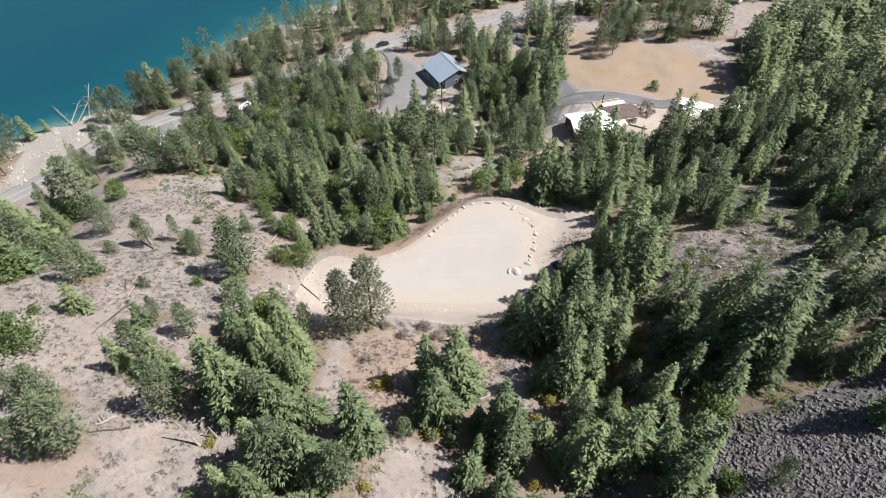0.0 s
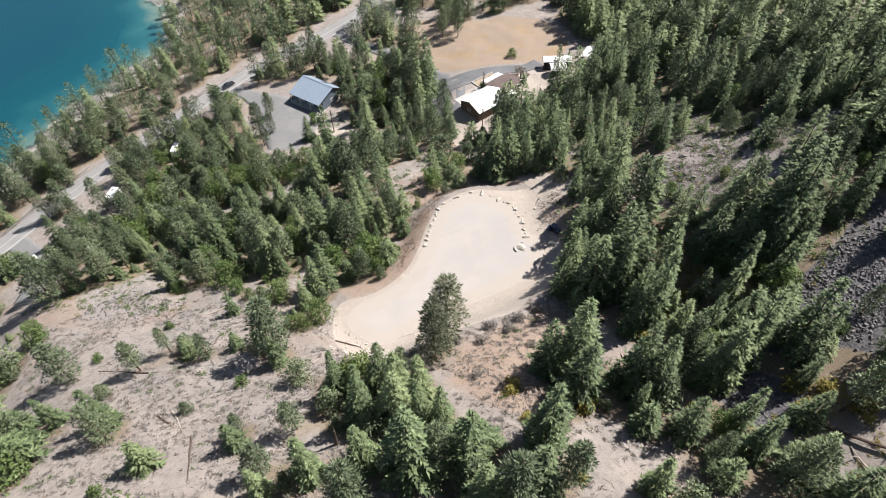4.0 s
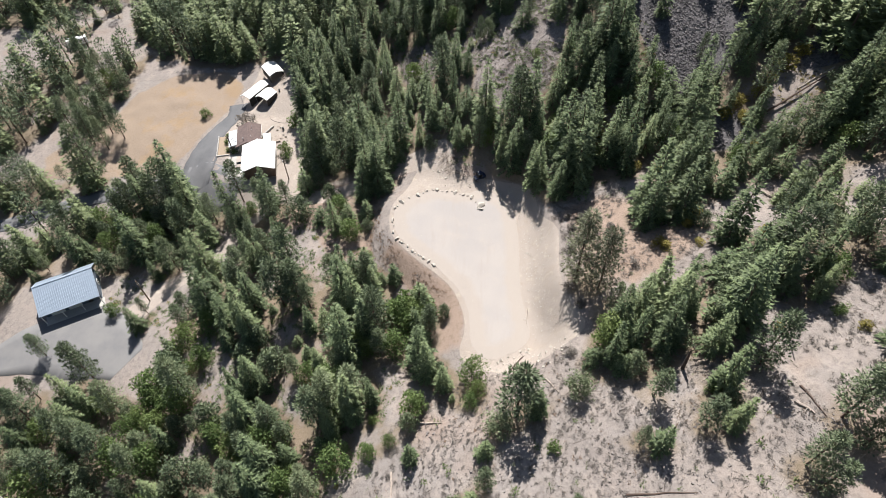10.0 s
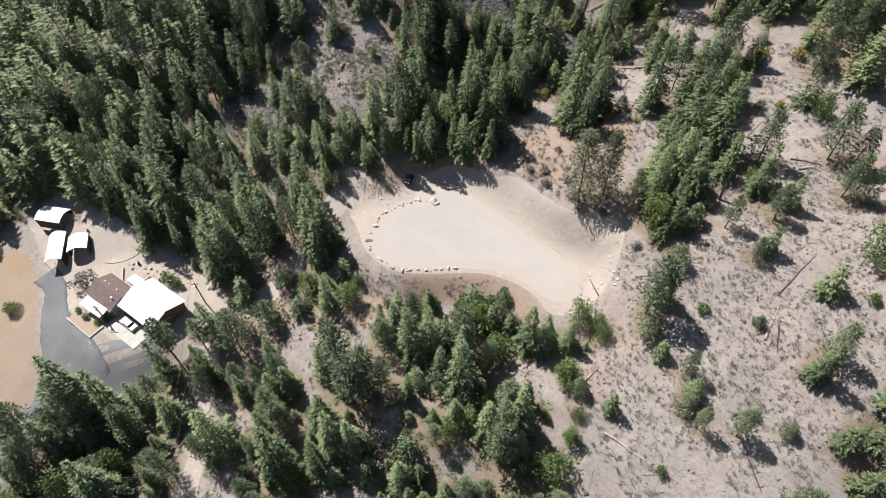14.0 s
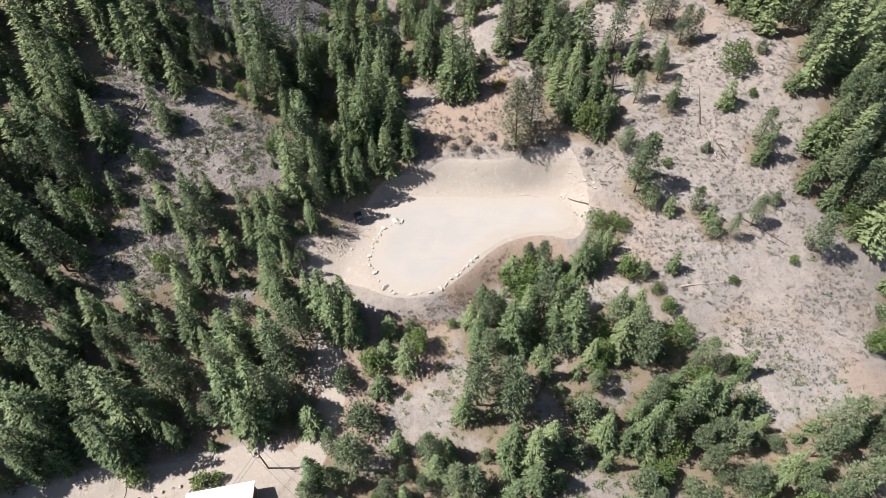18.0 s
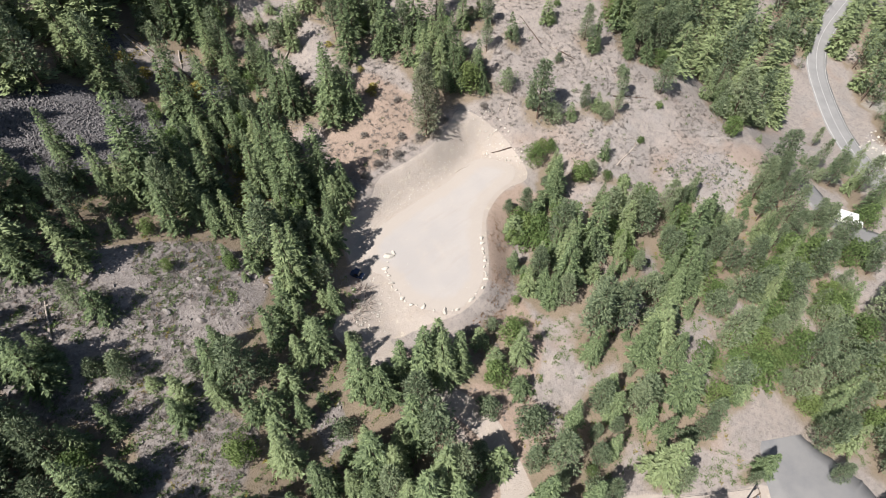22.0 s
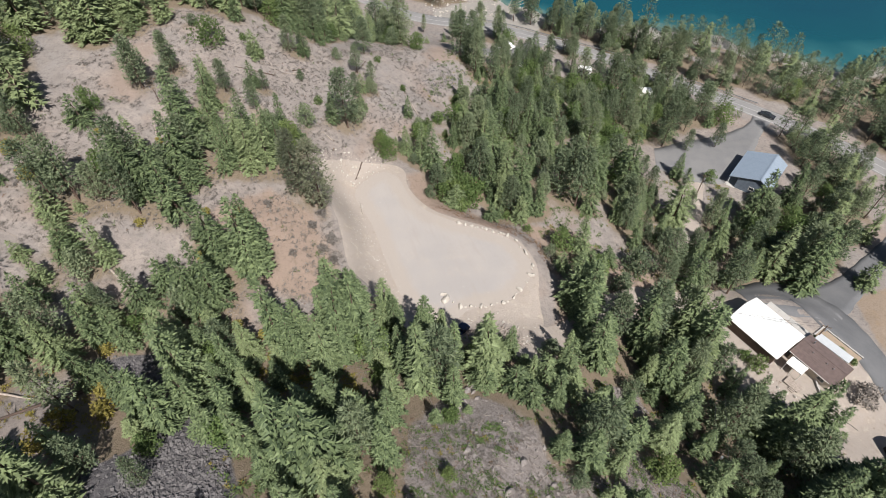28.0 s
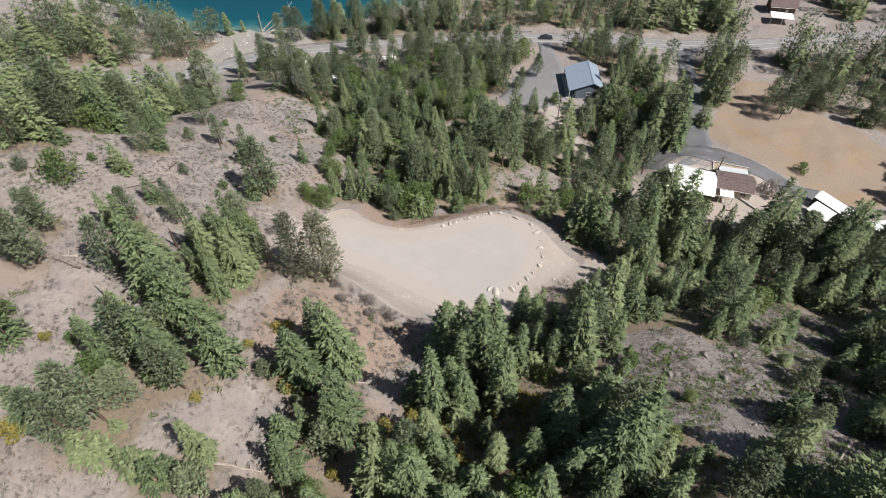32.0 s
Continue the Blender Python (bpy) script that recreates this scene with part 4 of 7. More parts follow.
# Bare patches between the trees, as x, y, radius.
BARE_LISTS = []
BARE_LISTS.append([-68.2, 12, 14.1, -59.4, 8.8, 13, -65.7, 10.4, 12.3, -56.5, -11.8, 11.3, -69.7, 19.3, 10.7, -66.3, -23.7, 9.7, -64.9, -26.2, 8.9, 44, -51.4, 8.8, -49.7, -30.6, 8.3, -15.4, -46.3, 8.3, -78.3, 19.6, 8.1, -78.6, 15.6, 8, -54.7, -41.4, 7.6, -52.1, -28.9, 7.5, 1.5, 38, 7.5, -61.1, -14.7, 7.4, 56.1, -18.4, 7.2, 45.8, -54, 7.1, 30.1, -71.5, 7, 73.3, -23.8, 6.9, -77, 22.9, 6.9, -49.9, 0.6, 6.9, 64.2, 9, 6.8, 67.8, -20.6, 6.8])
BARE_LISTS.append([-46.4, -19.6, 6.8, -52.2, 0.3, 6.7, -35.6, -58.1, 6.6, -66, -6.2, 6.5, 60.9, -15.6, 6.5, -8.5, -29, 6.3, 49.3, -14.6, 6.3, 2.7, 27.4, 6.3, -78.8, 3.5, 6.1, 60, -17.8, 6.1, 68.2, 13.6, 6.1, 74.9, -10.1, 6, 53.4, 10, 6, -10.3, -48.4, 6, 72.5, -6.8, 5.9, 11.3, 29.7, 5.8, -3.3, 30, 5.8, 3.2, -32, 5.7, 66.3, -18.5, 5.7, -53.3, -20, 5.7, -61.5, -34.9, 5.7, 19.4, -70.5, 5.6, -4.7, -44, 5.6, 64.7, -20, 5.5])
BARE_LISTS.append([49.5, -20.6, 5.5, -41.1, -8.8, 5.5, 1.5, -38.6, 5.4, 8.9, 31.5, 5.3, -41, -57.5, 5.2, 8.6, 33.7, 5.1, 56.7, -26.6, 5, 54.1, -13.2, 5, -45.1, -2.3, 5, 42.1, -17.6, 5, -27.1, -66.1, 5, -3.2, 8.7, 4.9, 2, 24.8, 4.8, 79.9, -27.8, 4.8, -6.7, -34.2, 4.8, 72.8, 2.1, 4.7, 15.7, 34.1, 4.7, 27.4, 9.1, 4.6, -54.3, -50.7, 4.6, 46.4, -12.9, 4.6, -27.6, 48.9, 4.5, -4.4, -61.1, 4.5, -38.8, -50.1, 4.5, 4.5, 55.8, 4.4])
BARE_LISTS.append([6.3, 40.1, 4.4, 60.2, 23.4, 4.4, -9.5, -35, 4.3, 13.2, 58, 4.2, 59.4, 18.9, 4.2, -0.5, -76, 4.2, 21, -58.6, 4.1, 4.9, -37.9, 4, 60.2, -12, 4, 57.8, 6.2, 4, 16.9, 29.9, 3.9, 3.2, 54, 3.8, 2.9, 11.7, 3.8, 22.9, 38.8, 3.7, -30.9, 64.1, 3.7, 81.8, 32.9, 3.6, -10.8, -55, 3.6, -30.6, 48.3, 3.5, -46.2, -35.4, 3.4, 0.2, 10.7, 3.3, -36.7, -10, 3.2, -3.1, -40.2, 3.2, 15, -56.7, 3.2, -18.2, 52.1, 3.1])
BARE_LISTS.append([20.4, 33.2, 3.1, 2.2, 21.5, 3.1, 46.3, -6.1, 3.1, 52.7, -9.4, 3, -35.1, 23.7, 2.9, 14.2, -35.4, 2.9, 66.4, -4, 2.9, -5, -55, 2.9, 50.7, 16.2, 2.8, 35.7, -22.2, 2.7, 38.4, 18.7, 2.6, 0.7, -66.7, 2.6, -7.4, 45.3, 2.6, 25.3, -34.8, 2.6, -22.5, 23.8, 2.6, -20.4, 34.3, 2.5, -11.1, -62.8, 2.5, -17, 35.4, 2.4, 33.5, -35.1, 2.4, 42.1, 16.9, 2.3, -19.1, -35.8, 2.3, 39.8, 20.1, 2.2, 35, -13.3, 2.2, 31.5, -31.3, 2])
BARE = [tuple(row[k : k + 3]) for row in BARE_LISTS for k in range(0, len(row), 3)]
# The ground round the pad where the larger trees stand in the lists above.
SURVEY_RING = [(-64, -50), (-30, -64), (35, -64), (62, -42), (76, -15), (76, 25), (62, 42), (38, 44), (30, 60), (-10, 64), (-50, 54), (-62, 35), (-50, 10), (-60, -20)]


def open_ground(x, y):
    """Where no tree stands."""
    no = strip_gap(x, y) < 0.4
    for ring in (FIELD_RING, YARD_RING, SLOPE_RING, SCREE_OPEN, FAR_YARD, BEACH_RING):
        no |= inside(x, y, ring) > 0
    no |= inside(x, y, APRON_RING) > -1
    for cx, cy, cr in BARE:
        no |= np.hypot(x - cx, y - cy) < (cr * 0.74 if cx > 30 and cy > -35 else cr)
    return no | (np.hypot(x + 2.9, y - 91.5) < 10) | (height(x, y) < LAKE + 0.3)


stand = [(-13.6, -24.8, 18.5, "thin"), (-17.0, -28.2, 16.5, "thin")]   # x, y, height, kind
for kind, lists in (("fir", FIR_LISTS), ("pine", PINE_LISTS), ("low", LOW_LISTS)):
    for row in lists:
        for k in range(0, len(row), 3):
            x, y, h = row[k : k + 3]
            if kind == "pine" and 8 < y < 66 and h > 8.5 and (k // 3) % 2 == 0:
                stand.append((x, y, h, "fir"))
                continue
            stand.append((x, y, h, ("young" if kind == "fir" and h < 8.5 else kind) if kind != "low" else ("bush" if (k // 3) % 3 else "young")))
rng = random.Random(11)
crowd = {}
for x, y, *_ in stand:
    crowd.setdefault((int(x // 3), int(y // 3)), []).append((x, y))


def crowded(x, y, gap):
    i, j = int(x // 3), int(y // 3)
    return any(math.hypot(x - a, y - b) < gap for p in (i - 1, i, i + 1) for q in (j - 1, j, j + 1) for a, b in crowd.get((p, q), ()))


# Saplings and bushes at the foot of the larger trees.
for x, y, h, kind in list(stand):
    for _ in range(2 if h > 12 else 1):
        a, gap = rng.uniform(0, 6.28), rng.uniform(1.8, 3.6)
        sx, sy = x + gap * math.cos(a), y + gap * math.sin(a)
        if h > 8 and (kind == "fir" or y > 8) and rng.random() < 0.5 and not open_ground(np.array([sx]), np.array([sy]))[0] and inside(sx, sy, APRON_RING) < -4:
            stand.append((sx, sy, rng.uniform(2.5, min(8.0, h * 0.6)), "young" if rng.random() < 0.55 else "bush"))
            crowd.setdefault((int(sx // 3), int(sy // 3)), []).append((sx, sy))
fill = []
for ring, dense, firs in WOODS:
    xs, ys = [p[0] for p in ring], [p[1] for p in ring]
    n = int((max(xs) - min(xs)) * (max(ys) - min(ys)) * dense / 100 * 2.0)
    px, py = np.array([rng.uniform(min(xs), max(xs)) for _ in range(n)]), np.array([rng.uniform(min(ys), max(ys)) for _ in range(n)])
    good = (inside(px, py, ring) > 0) & ~open_ground(px, py) & (ripple(px, py, 8.5) > (-0.42 if dense < 5 else -2))
    for x, y in zip(px[good].tolist(), py[good].tolist()):
        near_pad = float(inside(x, y, SURVEY_RING)) > 0
        dry_side = near_pad and x < 20 and y < 8         # the open, dry slopes west and south of the pad
        if crowded(x, y, 3.0 if dry_side else 2.75 if near_pad else 2.6 if x < 20 and y > 30 else 2.2) or (dry_side and rng.random() < 0.42) or (near_pad and rng.random() < 0.08):
            continue
        crowd.setdefault((int(x // 3), int(y // 3)), []).append((x, y))
        h = min(20.0, max(5.0, rng.gauss(13.0, 3.2))) if rng.random() < 0.74 else rng.uniform(3.0, 7.0)
        if near_pad:
            h = rng.uniform(8.0, 14.5 if not dry_side else 11.5) if rng.random() < (0.5 if dry_side else 0.72) else rng.uniform(3.0, 7.0)   # the trees between the listed ones
        if x < 20 and y > 25:
            h *= 0.86
        if (x < -20 and y > 85) or (x < -100 and y > 40):
            h *= 0.8   # the wind-bent trees along the shore
        leafy_here = (y > 6 and x < 26 and rng.random() < 0.2) or (float(inside(x, y, THICKET)) > 0 and rng.random() < 0.55)
        if leafy_here:
            h = rng.uniform(5.0, 8.5)
        if 36 < x < 74 and 22 < y < 56:
            h = min(19.0, max(h, 7.0) * 1.16)   # the tall stand above the house
        fill.append((x, y, h, "bush" if leafy_here else ("fir" if rng.random() < firs else "pine") if h > 7.0 else ("young" if rng.random() < 0.6 else "bush")))
# The nearest stand as trees of their own, the rest as woods.
fill.sort(key=lambda q: math.hypot(q[0] - 2, q[1] - 8))
count = {"fir": 0, "pine": 0, "thin": 0, "young": 0, "bush": 0}
for q in stand:
    count[q[3]] += 1
own, far = [], []
for q in fill:
    if count[q[3]] < 285 and math.hypot(q[0], q[1] - 8) < 104:
        count[q[3]] += 1
        own.append(q)
    else:
        far.append(q)
all_trees = stand + fill

# ---- ground and water ----
def spaced(stops):
    """Coordinates between stops (where, step) with steps that change from one to the next."""
    out = [stops[0][0]]
    for (a, s0), (b, s1) in zip(stops, stops[1:]):
        while out[-1] < b - 1e-6:
            f = (out[-1] - a) / (b - a)
            out.append(min(b, out[-1] + s0 + (s1 - s0) * f))
    return np.array(out)


gx = spaced([(-2600, 300), (-400, 40), (-222, 3.0), (-90, 1.8), (-40, 0.75), (52, 0.8), (90, 1.8), (190, 3.0), (400, 40), (2600, 300)])
gy = spaced([(-2600, 300), (-300, 40), (-125, 3.0), (-80, 1.6), (-34, 0.75), (24, 0.75), (90, 1.2), (150, 1.6), (235, 3.0), (450, 40), (2600, 300)])
mx, my = np.meshgrid(gx, gy)
fx, fy = mx.ravel(), my.ravel()
fz = height(fx, fy)
nx, ny = len(gx), len(gy)
cells = np.arange(nx * ny).reshape(ny, nx)
quads = np.stack([cells[:-1, :-1], cells[:-1, 1:], cells[1:, 1:], cells[1:, :-1]], -1).reshape(-1, 4)
ground = new("ground", raw("ground", np.stack([fx, fy, fz], 1), quads, GROUND, True))
tagged(ground, "dry pinkish-tan hillside soil with scree, litter and sparse brush", "ground", "", "structure")
needles = np.zeros(len(fx))
near_ids = np.nonzero((np.abs(fx) < 230) & (np.abs(fy - 50) < 200))[0]
bucket = {}
for x, y, h, kind in all_trees:
    bucket.setdefault((int(x // 12), int(y // 12)), []).append((x, y, 2.0 + h * 0.16))
cell_of = {}
for i in near_ids:
    cell_of.setdefault((int(fx[i] // 12), int(fy[i] // 12)), []).append(i)
for (cx, cy), ids in cell_of.items():
    ids = np.array(ids)
    for ox in (-1, 0, 1):
        for oy in (-1, 0, 1):
            for x, y, w in bucket.get((cx + ox, cy + oy), ()):
                needles[ids] += np.exp(-((fx[ids] - x) ** 2 + (fy[ids] - y) ** 2) / (w * w))
zone = lambda ring, soft: smoothstep(inside(fx, fy, ring), -soft, soft)
sand = np.maximum(zone(APRON_RING, 1.2), 0.9 * zone(YARD_RING, 3))
sand = np.maximum(sand, 0.9 * smoothstep(-along(fx, fy, (TRACK_LINE, PATH_LINE)), -1.0, 1.2))
rosy = np.maximum(np.maximum(zone(SLOPE_RING, 3), 0.85 * zone(ROSY_RING, 4)), 0.8 * zone(NORTH_EDGE, 2.5))
scree = np.maximum(zone(SCREE_RING, 3), np.max([0.9 * zone(ring, 1.6) for ring in SCREE_PATCHES[:3]], axis=0))
za = np.stack([sand, zone(FIELD_RING, 4), scree, rosy], 1)
beach = np.maximum(zone(BEACH_RING, 5), 0.9 * smoothstep(fz, LAKE + 2.2, LAKE + 0.8))
zb = np.stack([np.clip(needles * 0.55 + 0.42 * zone(EAST_WOOD, 4), 0, 1) * (1 - sand), beach, 0.95 * np.maximum(zone(CRAG_RING, 4), zone(CRAG_LOW, 2)), np.ones(len(fx))], 1)
for name, data in (("zone_a", za), ("zone_b", zb)):
    layer = ground.data.color_attributes.new(name, "FLOAT_COLOR", "POINT")
    layer.data.foreach_set("color", data.astype(np.float32).ravel())

wx_, wy_ = spaced([(-2600, 400), (-330, 30), (-230, 4), (60, 4), (200, 40), (2600, 400)]), spaced([(-60, 20), (10, 4), (230, 4), (330, 30), (2600, 400)])
mx, my = np.meshgrid(wx_, wy_)
lx, ly = mx.ravel(), my.ravel()
cells = np.arange(len(lx)).reshape(len(wy_), len(wx_))
quads = np.stack([cells[:-1, :-1], cells[:-1, 1:], cells[1:, 1:], cells[1:, :-1]], -1).reshape(-1, 4)
lake = new("water", raw("water", np.stack([lx, ly, np.full(len(lx), LAKE)], 1), quads, WATER, True))
tagged(lake, "deep teal lake water, turquoise in the shallows", "lake", "", "structure")
layer = lake.data.attributes.new("depth", "FLOAT", "POINT")
layer.data.foreach_set("value", np.clip((LAKE - height(lx, ly)) / 6.0, 0, 1).astype(np.float32))

# ---- pad, roads, drives ----
bm = bmesh.new()
top = [bm.verts.new((x + 0.12 * math.sin(n * 2.3), y + 0.12 * math.cos(n * 3.1), PAD_TOP - 0.03)) for n, (x, y) in enumerate(PAD_RING)]
bm.faces.new(top)
low = [bm.verts.new((v.co.x * 1.03, v.co.y * 1.03, PAD_TOP - 0.4)) for v in top]
for n in range(len(top)):
    bm.faces.new((low[n], low[(n + 1) % len(top)], top[(n + 1) % len(top)], top[n]))
bmesh.ops.recalc_face_normals(bm, faces=bm.faces)
gx2, gy2 = np.meshgrid(np.arange(-28, 20, 0.8), np.arange(-18, 15, 0.8))
deep = inside(gx2, gy2, PAD_RING)
grid = {}
for j in range(gx2.shape[0] - 1):
    for i in range(gx2.shape[1] - 1):
        ring = ((j, i), (j, i + 1), (j + 1, i + 1), (j + 1, i))
        if min(deep[q] for q in ring) > 0.25:
            for q in ring:
                if q not in grid:
                    grid[q] = bm.verts.new((gx2[q], gy2[q], PAD_TOP - 0.026 + float(smoothstep(deep[q], 0.4, 2.4)) * (0.036 + 0.02 * float(ripple(gx2[q], gy2[q], 3.0)))))
            bm.faces.new([grid[q] for q in ring]).smooth = True
bm.verts.index_update()
core = np.zeros(len(bm.verts), np.float32)
for q, v in grid.items():
    core[v.index] = float(smoothstep(deep[q], 0.8, 5.0))
pad = part("pavement_pad", bm, GRAVEL, None)
pad.data.attributes.new("core", "FLOAT", "POINT").data.foreach_set("value", core)
tagged(pad, "pale levelled gravel building pad cut into the slope", "gravel pad", "", "structure")
ribbon("road", ROAD_LINE, ROAD, 0.10, "grey two-lane lakeside road with painted edge lines", "road")
ribbon("driveway", DRIVE_LINE, DRIVE, 0.07, "grey asphalt driveway between house and road", "driveway")
ribbon("driveway_branch", DRIVE_EAST, DRIVE, 0.085, "grey asphalt branch of the driveway beside the field", "driveway")
ribbon("gravel_lot", LOT_LINE, LOT, 0.065, "grey gravel yard in front of the workshop", "gravel yard")
ribbon("lay_by", LAY_BY, LOT, 0.06, "gravel lay-by beside the lakeside road", "lay-by")


def painted_line(offset, width, a=0, b=None):
    pts = ROAD_LINE[a:b]
    line = []
    for k, (x, y, w) in enumerate(pts):
        p, q = pts[max(k - 1, 0)], pts[min(k + 1, len(pts) - 1)]
        d = Vector((q[0] - p[0], q[1] - p[1])).normalized()
        line.append((x - d.y * offset, y + d.x * offset, width))
    return line


for off, label in ((3.2, "white edge line of the road"), (-3.2, "white edge line of the road"), (0.0, "worn centre line of the road")):
    ribbon("road_marking", painted_line(off, 0.16), PAINT, 0.122, label, "road marking")


# ---- trees ----
SAYS = {
    "fir": ("tall dark green fir with dense drooping boughs", "mid-sized dark green fir with a conical crown"),
    "pine": ("tall grey-green pine with an open tufted crown", "mid-sized grey-green pine with a bare lower trunk"),
    "thin": ("thin grey-green pine with sparse needles above the cut bank", "thin grey-green pine with sparse needles above the cut bank"),
    "young": ("young bright green fir with a narrow pointed crown", "young bright green fir with a narrow pointed crown"),
    "bush": ("round leafy green tree on the dry slope", "low leafy green shrub on the dry slope"),
}
NAMED = {"fir": "fir_tree", "pine": "pine_tree", "thin": "pine_tree", "young": "young_fir_tree", "bush": "leafy_tree"}
masters = {}


def plant(x, y, h, kind, pick, turn):
    natural, crown, trunk = KINDS[kind][pick % len(KINDS[kind])]
    size = h / natural
    m = pose(x, y, level(x, y) - 0.05, pick % 5 - 2, pick % 3 - 1, turn) @ Matrix.Diagonal((size * (0.87 + 0.07 * (pick % 5)), size * (0.87 + 0.07 * (pick % 5)), size, 1))
    key = (kind, pick % len(KINDS[kind]))
    if key not in masters:
        ob = thing(NAMED[kind], 0, 0, 0, 0, "", "tree" if kind != "bush" else "shrub", "trees on the hillside")
        for name, me in (("trunk", trunk), ("crown", crown)):
            new(name, me).parent = ob
        masters[key] = ob
        ob.matrix_basis = m
    else:
        first = masters[key]
        keep, first.matrix_basis = first.matrix_basis.copy(), Matrix.Identity(4)
        ob = copy_thing(first, m)
        first.matrix_basis = keep
    tall = h > (14 if kind in ("fir", "pine") else 5)
    tagged(ob, SAYS[kind][0 if tall else 1])
    return ob


rng = random.Random(5)
for x, y, h, kind in stand + own:
    plant(x, y, h, kind, rng.randrange(60), rng.uniform(0, 360))

# The woods further off, one mesh for each kind of tree.
simple = {"fir": [fir_crown(200 + n, 14.0, w, 19, 1.2, 0.06, 0.1) for n, w in enumerate((3.1, 2.6, 3.5))],
          "pine": [pine_crown(210 + n, 14.0, w, 42, 1.25, b, 14)[0] for n, (w, b) in enumerate(((2.7, 0.22), (2.4, 0.3), (3.1, 0.16)))]}
coarse = {"fir": [fir_crown(220 + n, 14.0, w, 13, 1.8, 0.06, 0.06) for n, w in enumerate((3.1, 2.6, 3.5))],
          "pine": [pine_crown(230 + n, 14.0, w, 30, 1.6, b, 9)[0] for n, (w, b) in enumerate(((2.8, 0.2), (2.5, 0.28), (3.1, 0.16)))]}
for kind, name, label, mat in (("fir", "fir_woods", "dense dark green fir woods on the hillside", FIR), ("pine", "pine_woods", "grey-green pine woods along lake and road", PINE)):
    verts, faces, total = [], [], 0
    tv, tf, tn = [], [], 0
    for x, y, h, k in far:
        if (k in ("fir", "young")) != (kind == "fir"):
            continue
        s = (simple if math.hypot(x, y - 15) < 128 else coarse)[kind][rng.randrange(3)]
        a, size, z = rng.uniform(0, 6.28), h / 14.0, level(x, y)
        v = np.array(s.verts) * (size * 1.16, size * 1.16, size)
        c, sn = math.cos(a), math.sin(a)
        verts.append(np.stack([v[:, 0] * c - v[:, 1] * sn + x, v[:, 0] * sn + v[:, 1] * c + y, v[:, 2] + z], 1))
        faces.append(np.array(s.faces) + total)
        total += len(v)
        for q in range(5):
            b = 6.283 * q / 5
            tv += [(x + 0.2 * size * math.cos(b), y + 0.2 * size * math.sin(b), z - 0.6), (x + 0.06 * size * math.cos(b), y + 0.06 * size * math.sin(b), z + h * 0.85)]
        tf += [(tn + 2 * q, tn + (2 * q + 2) % 10, tn + (2 * q + 3) % 10, tn + 2 * q + 1) for q in range(5)]
        tn += 10
    woods = tagged(new(name, raw(name, np.concatenate(verts), np.concatenate(faces), mat)), label, "woods", "", "stuff")
    tagged(new("trunks", raw("trunks", tv, tf, BARK)), "brown trunks", "", "", "stuff").parent = woods


# ---- stones ----
def stone(seed, flat=0.7, finer=1):
    """A rough, faceted stone about 1 m across."""
    r = random.Random(seed)
    bm = bmesh.new()
    bmesh.ops.create_icosphere(bm, subdivisions=finer, radius=0.5)
    away = Vector((r.uniform(0, 50), r.uniform(0, 50), r.uniform(0, 50)))
    for v in bm.verts:
        v.co *= 1 + 0.42 * noise.noise(v.co * 2.1 + away) + 0.18 * noise.noise(v.co * 5 + away)
        v.co.z *= flat
    for _ in range(9):
        n = Vector((r.uniform(-1, 1), r.uniform(-1, 1), r.uniform(-0.3, 1))).normalized()
        lim = r.uniform(0.2, 0.38)
        for v in bm.verts:
            d = v.co.dot(n)
            if d > lim:
                v.co -= n * (d - lim)
    return bm


def rough_field(name, ring, amount, sizes, seed, material, label, category, sink=0.25):
    """Loose rock strewn over a piece of ground, joined."""
    r = random.Random(seed)
    shapes = []
    for n in range(6):
        bm = bmesh.new()
        bmesh.ops.create_cube(bm, size=1)
        for v in bm.verts:
            v.co = Vector((v.co.x * r.uniform(0.6, 1.15), v.co.y * r.uniform(0.6, 1.15), v.co.z * r.uniform(0.4, 0.9)))
        bmesh.ops.triangulate(bm, faces=bm.faces)
        bm.verts.ensure_lookup_table()
        shapes.append((np.array([v.co[:] for v in bm.verts]), np.array([[v.index for v in f.verts] for f in bm.faces])))
        bm.free()
    xs, ys = [p[0] for p in ring], [p[1] for p in ring]
    px = np.array([r.uniform(min(xs), max(xs)) for _ in range(amount * 3)])
    py = np.array([r.uniform(min(ys), max(ys)) for _ in range(amount * 3)])
    keep = inside(px, py, ring) + 1.5 * ripple(px, py, 4) > 0
    px, py = px[keep][:amount], py[keep][:amount]
    pz = height(px, py)
    verts, faces, total = [], [], 0
    for x, y, z in zip(px, py, pz):
        v, f = shapes[r.randrange(6)]
        size = sizes[0] + (sizes[1] - sizes[0]) * r.random() ** 3
        m = np.array(Euler((r.uniform(-0.7, 0.7), r.uniform(-0.7, 0.7), r.uniform(0, 6.28))).to_matrix())
        verts.append((v * size) @ m.T + (x, y, z + size * (0.3 - sink)))
        faces.append(f + total)
        total += len(v)
    return tagged(new(name, raw(name, np.concatenate(verts), np.concatenate(faces), material)), label, category, "", "stuff")


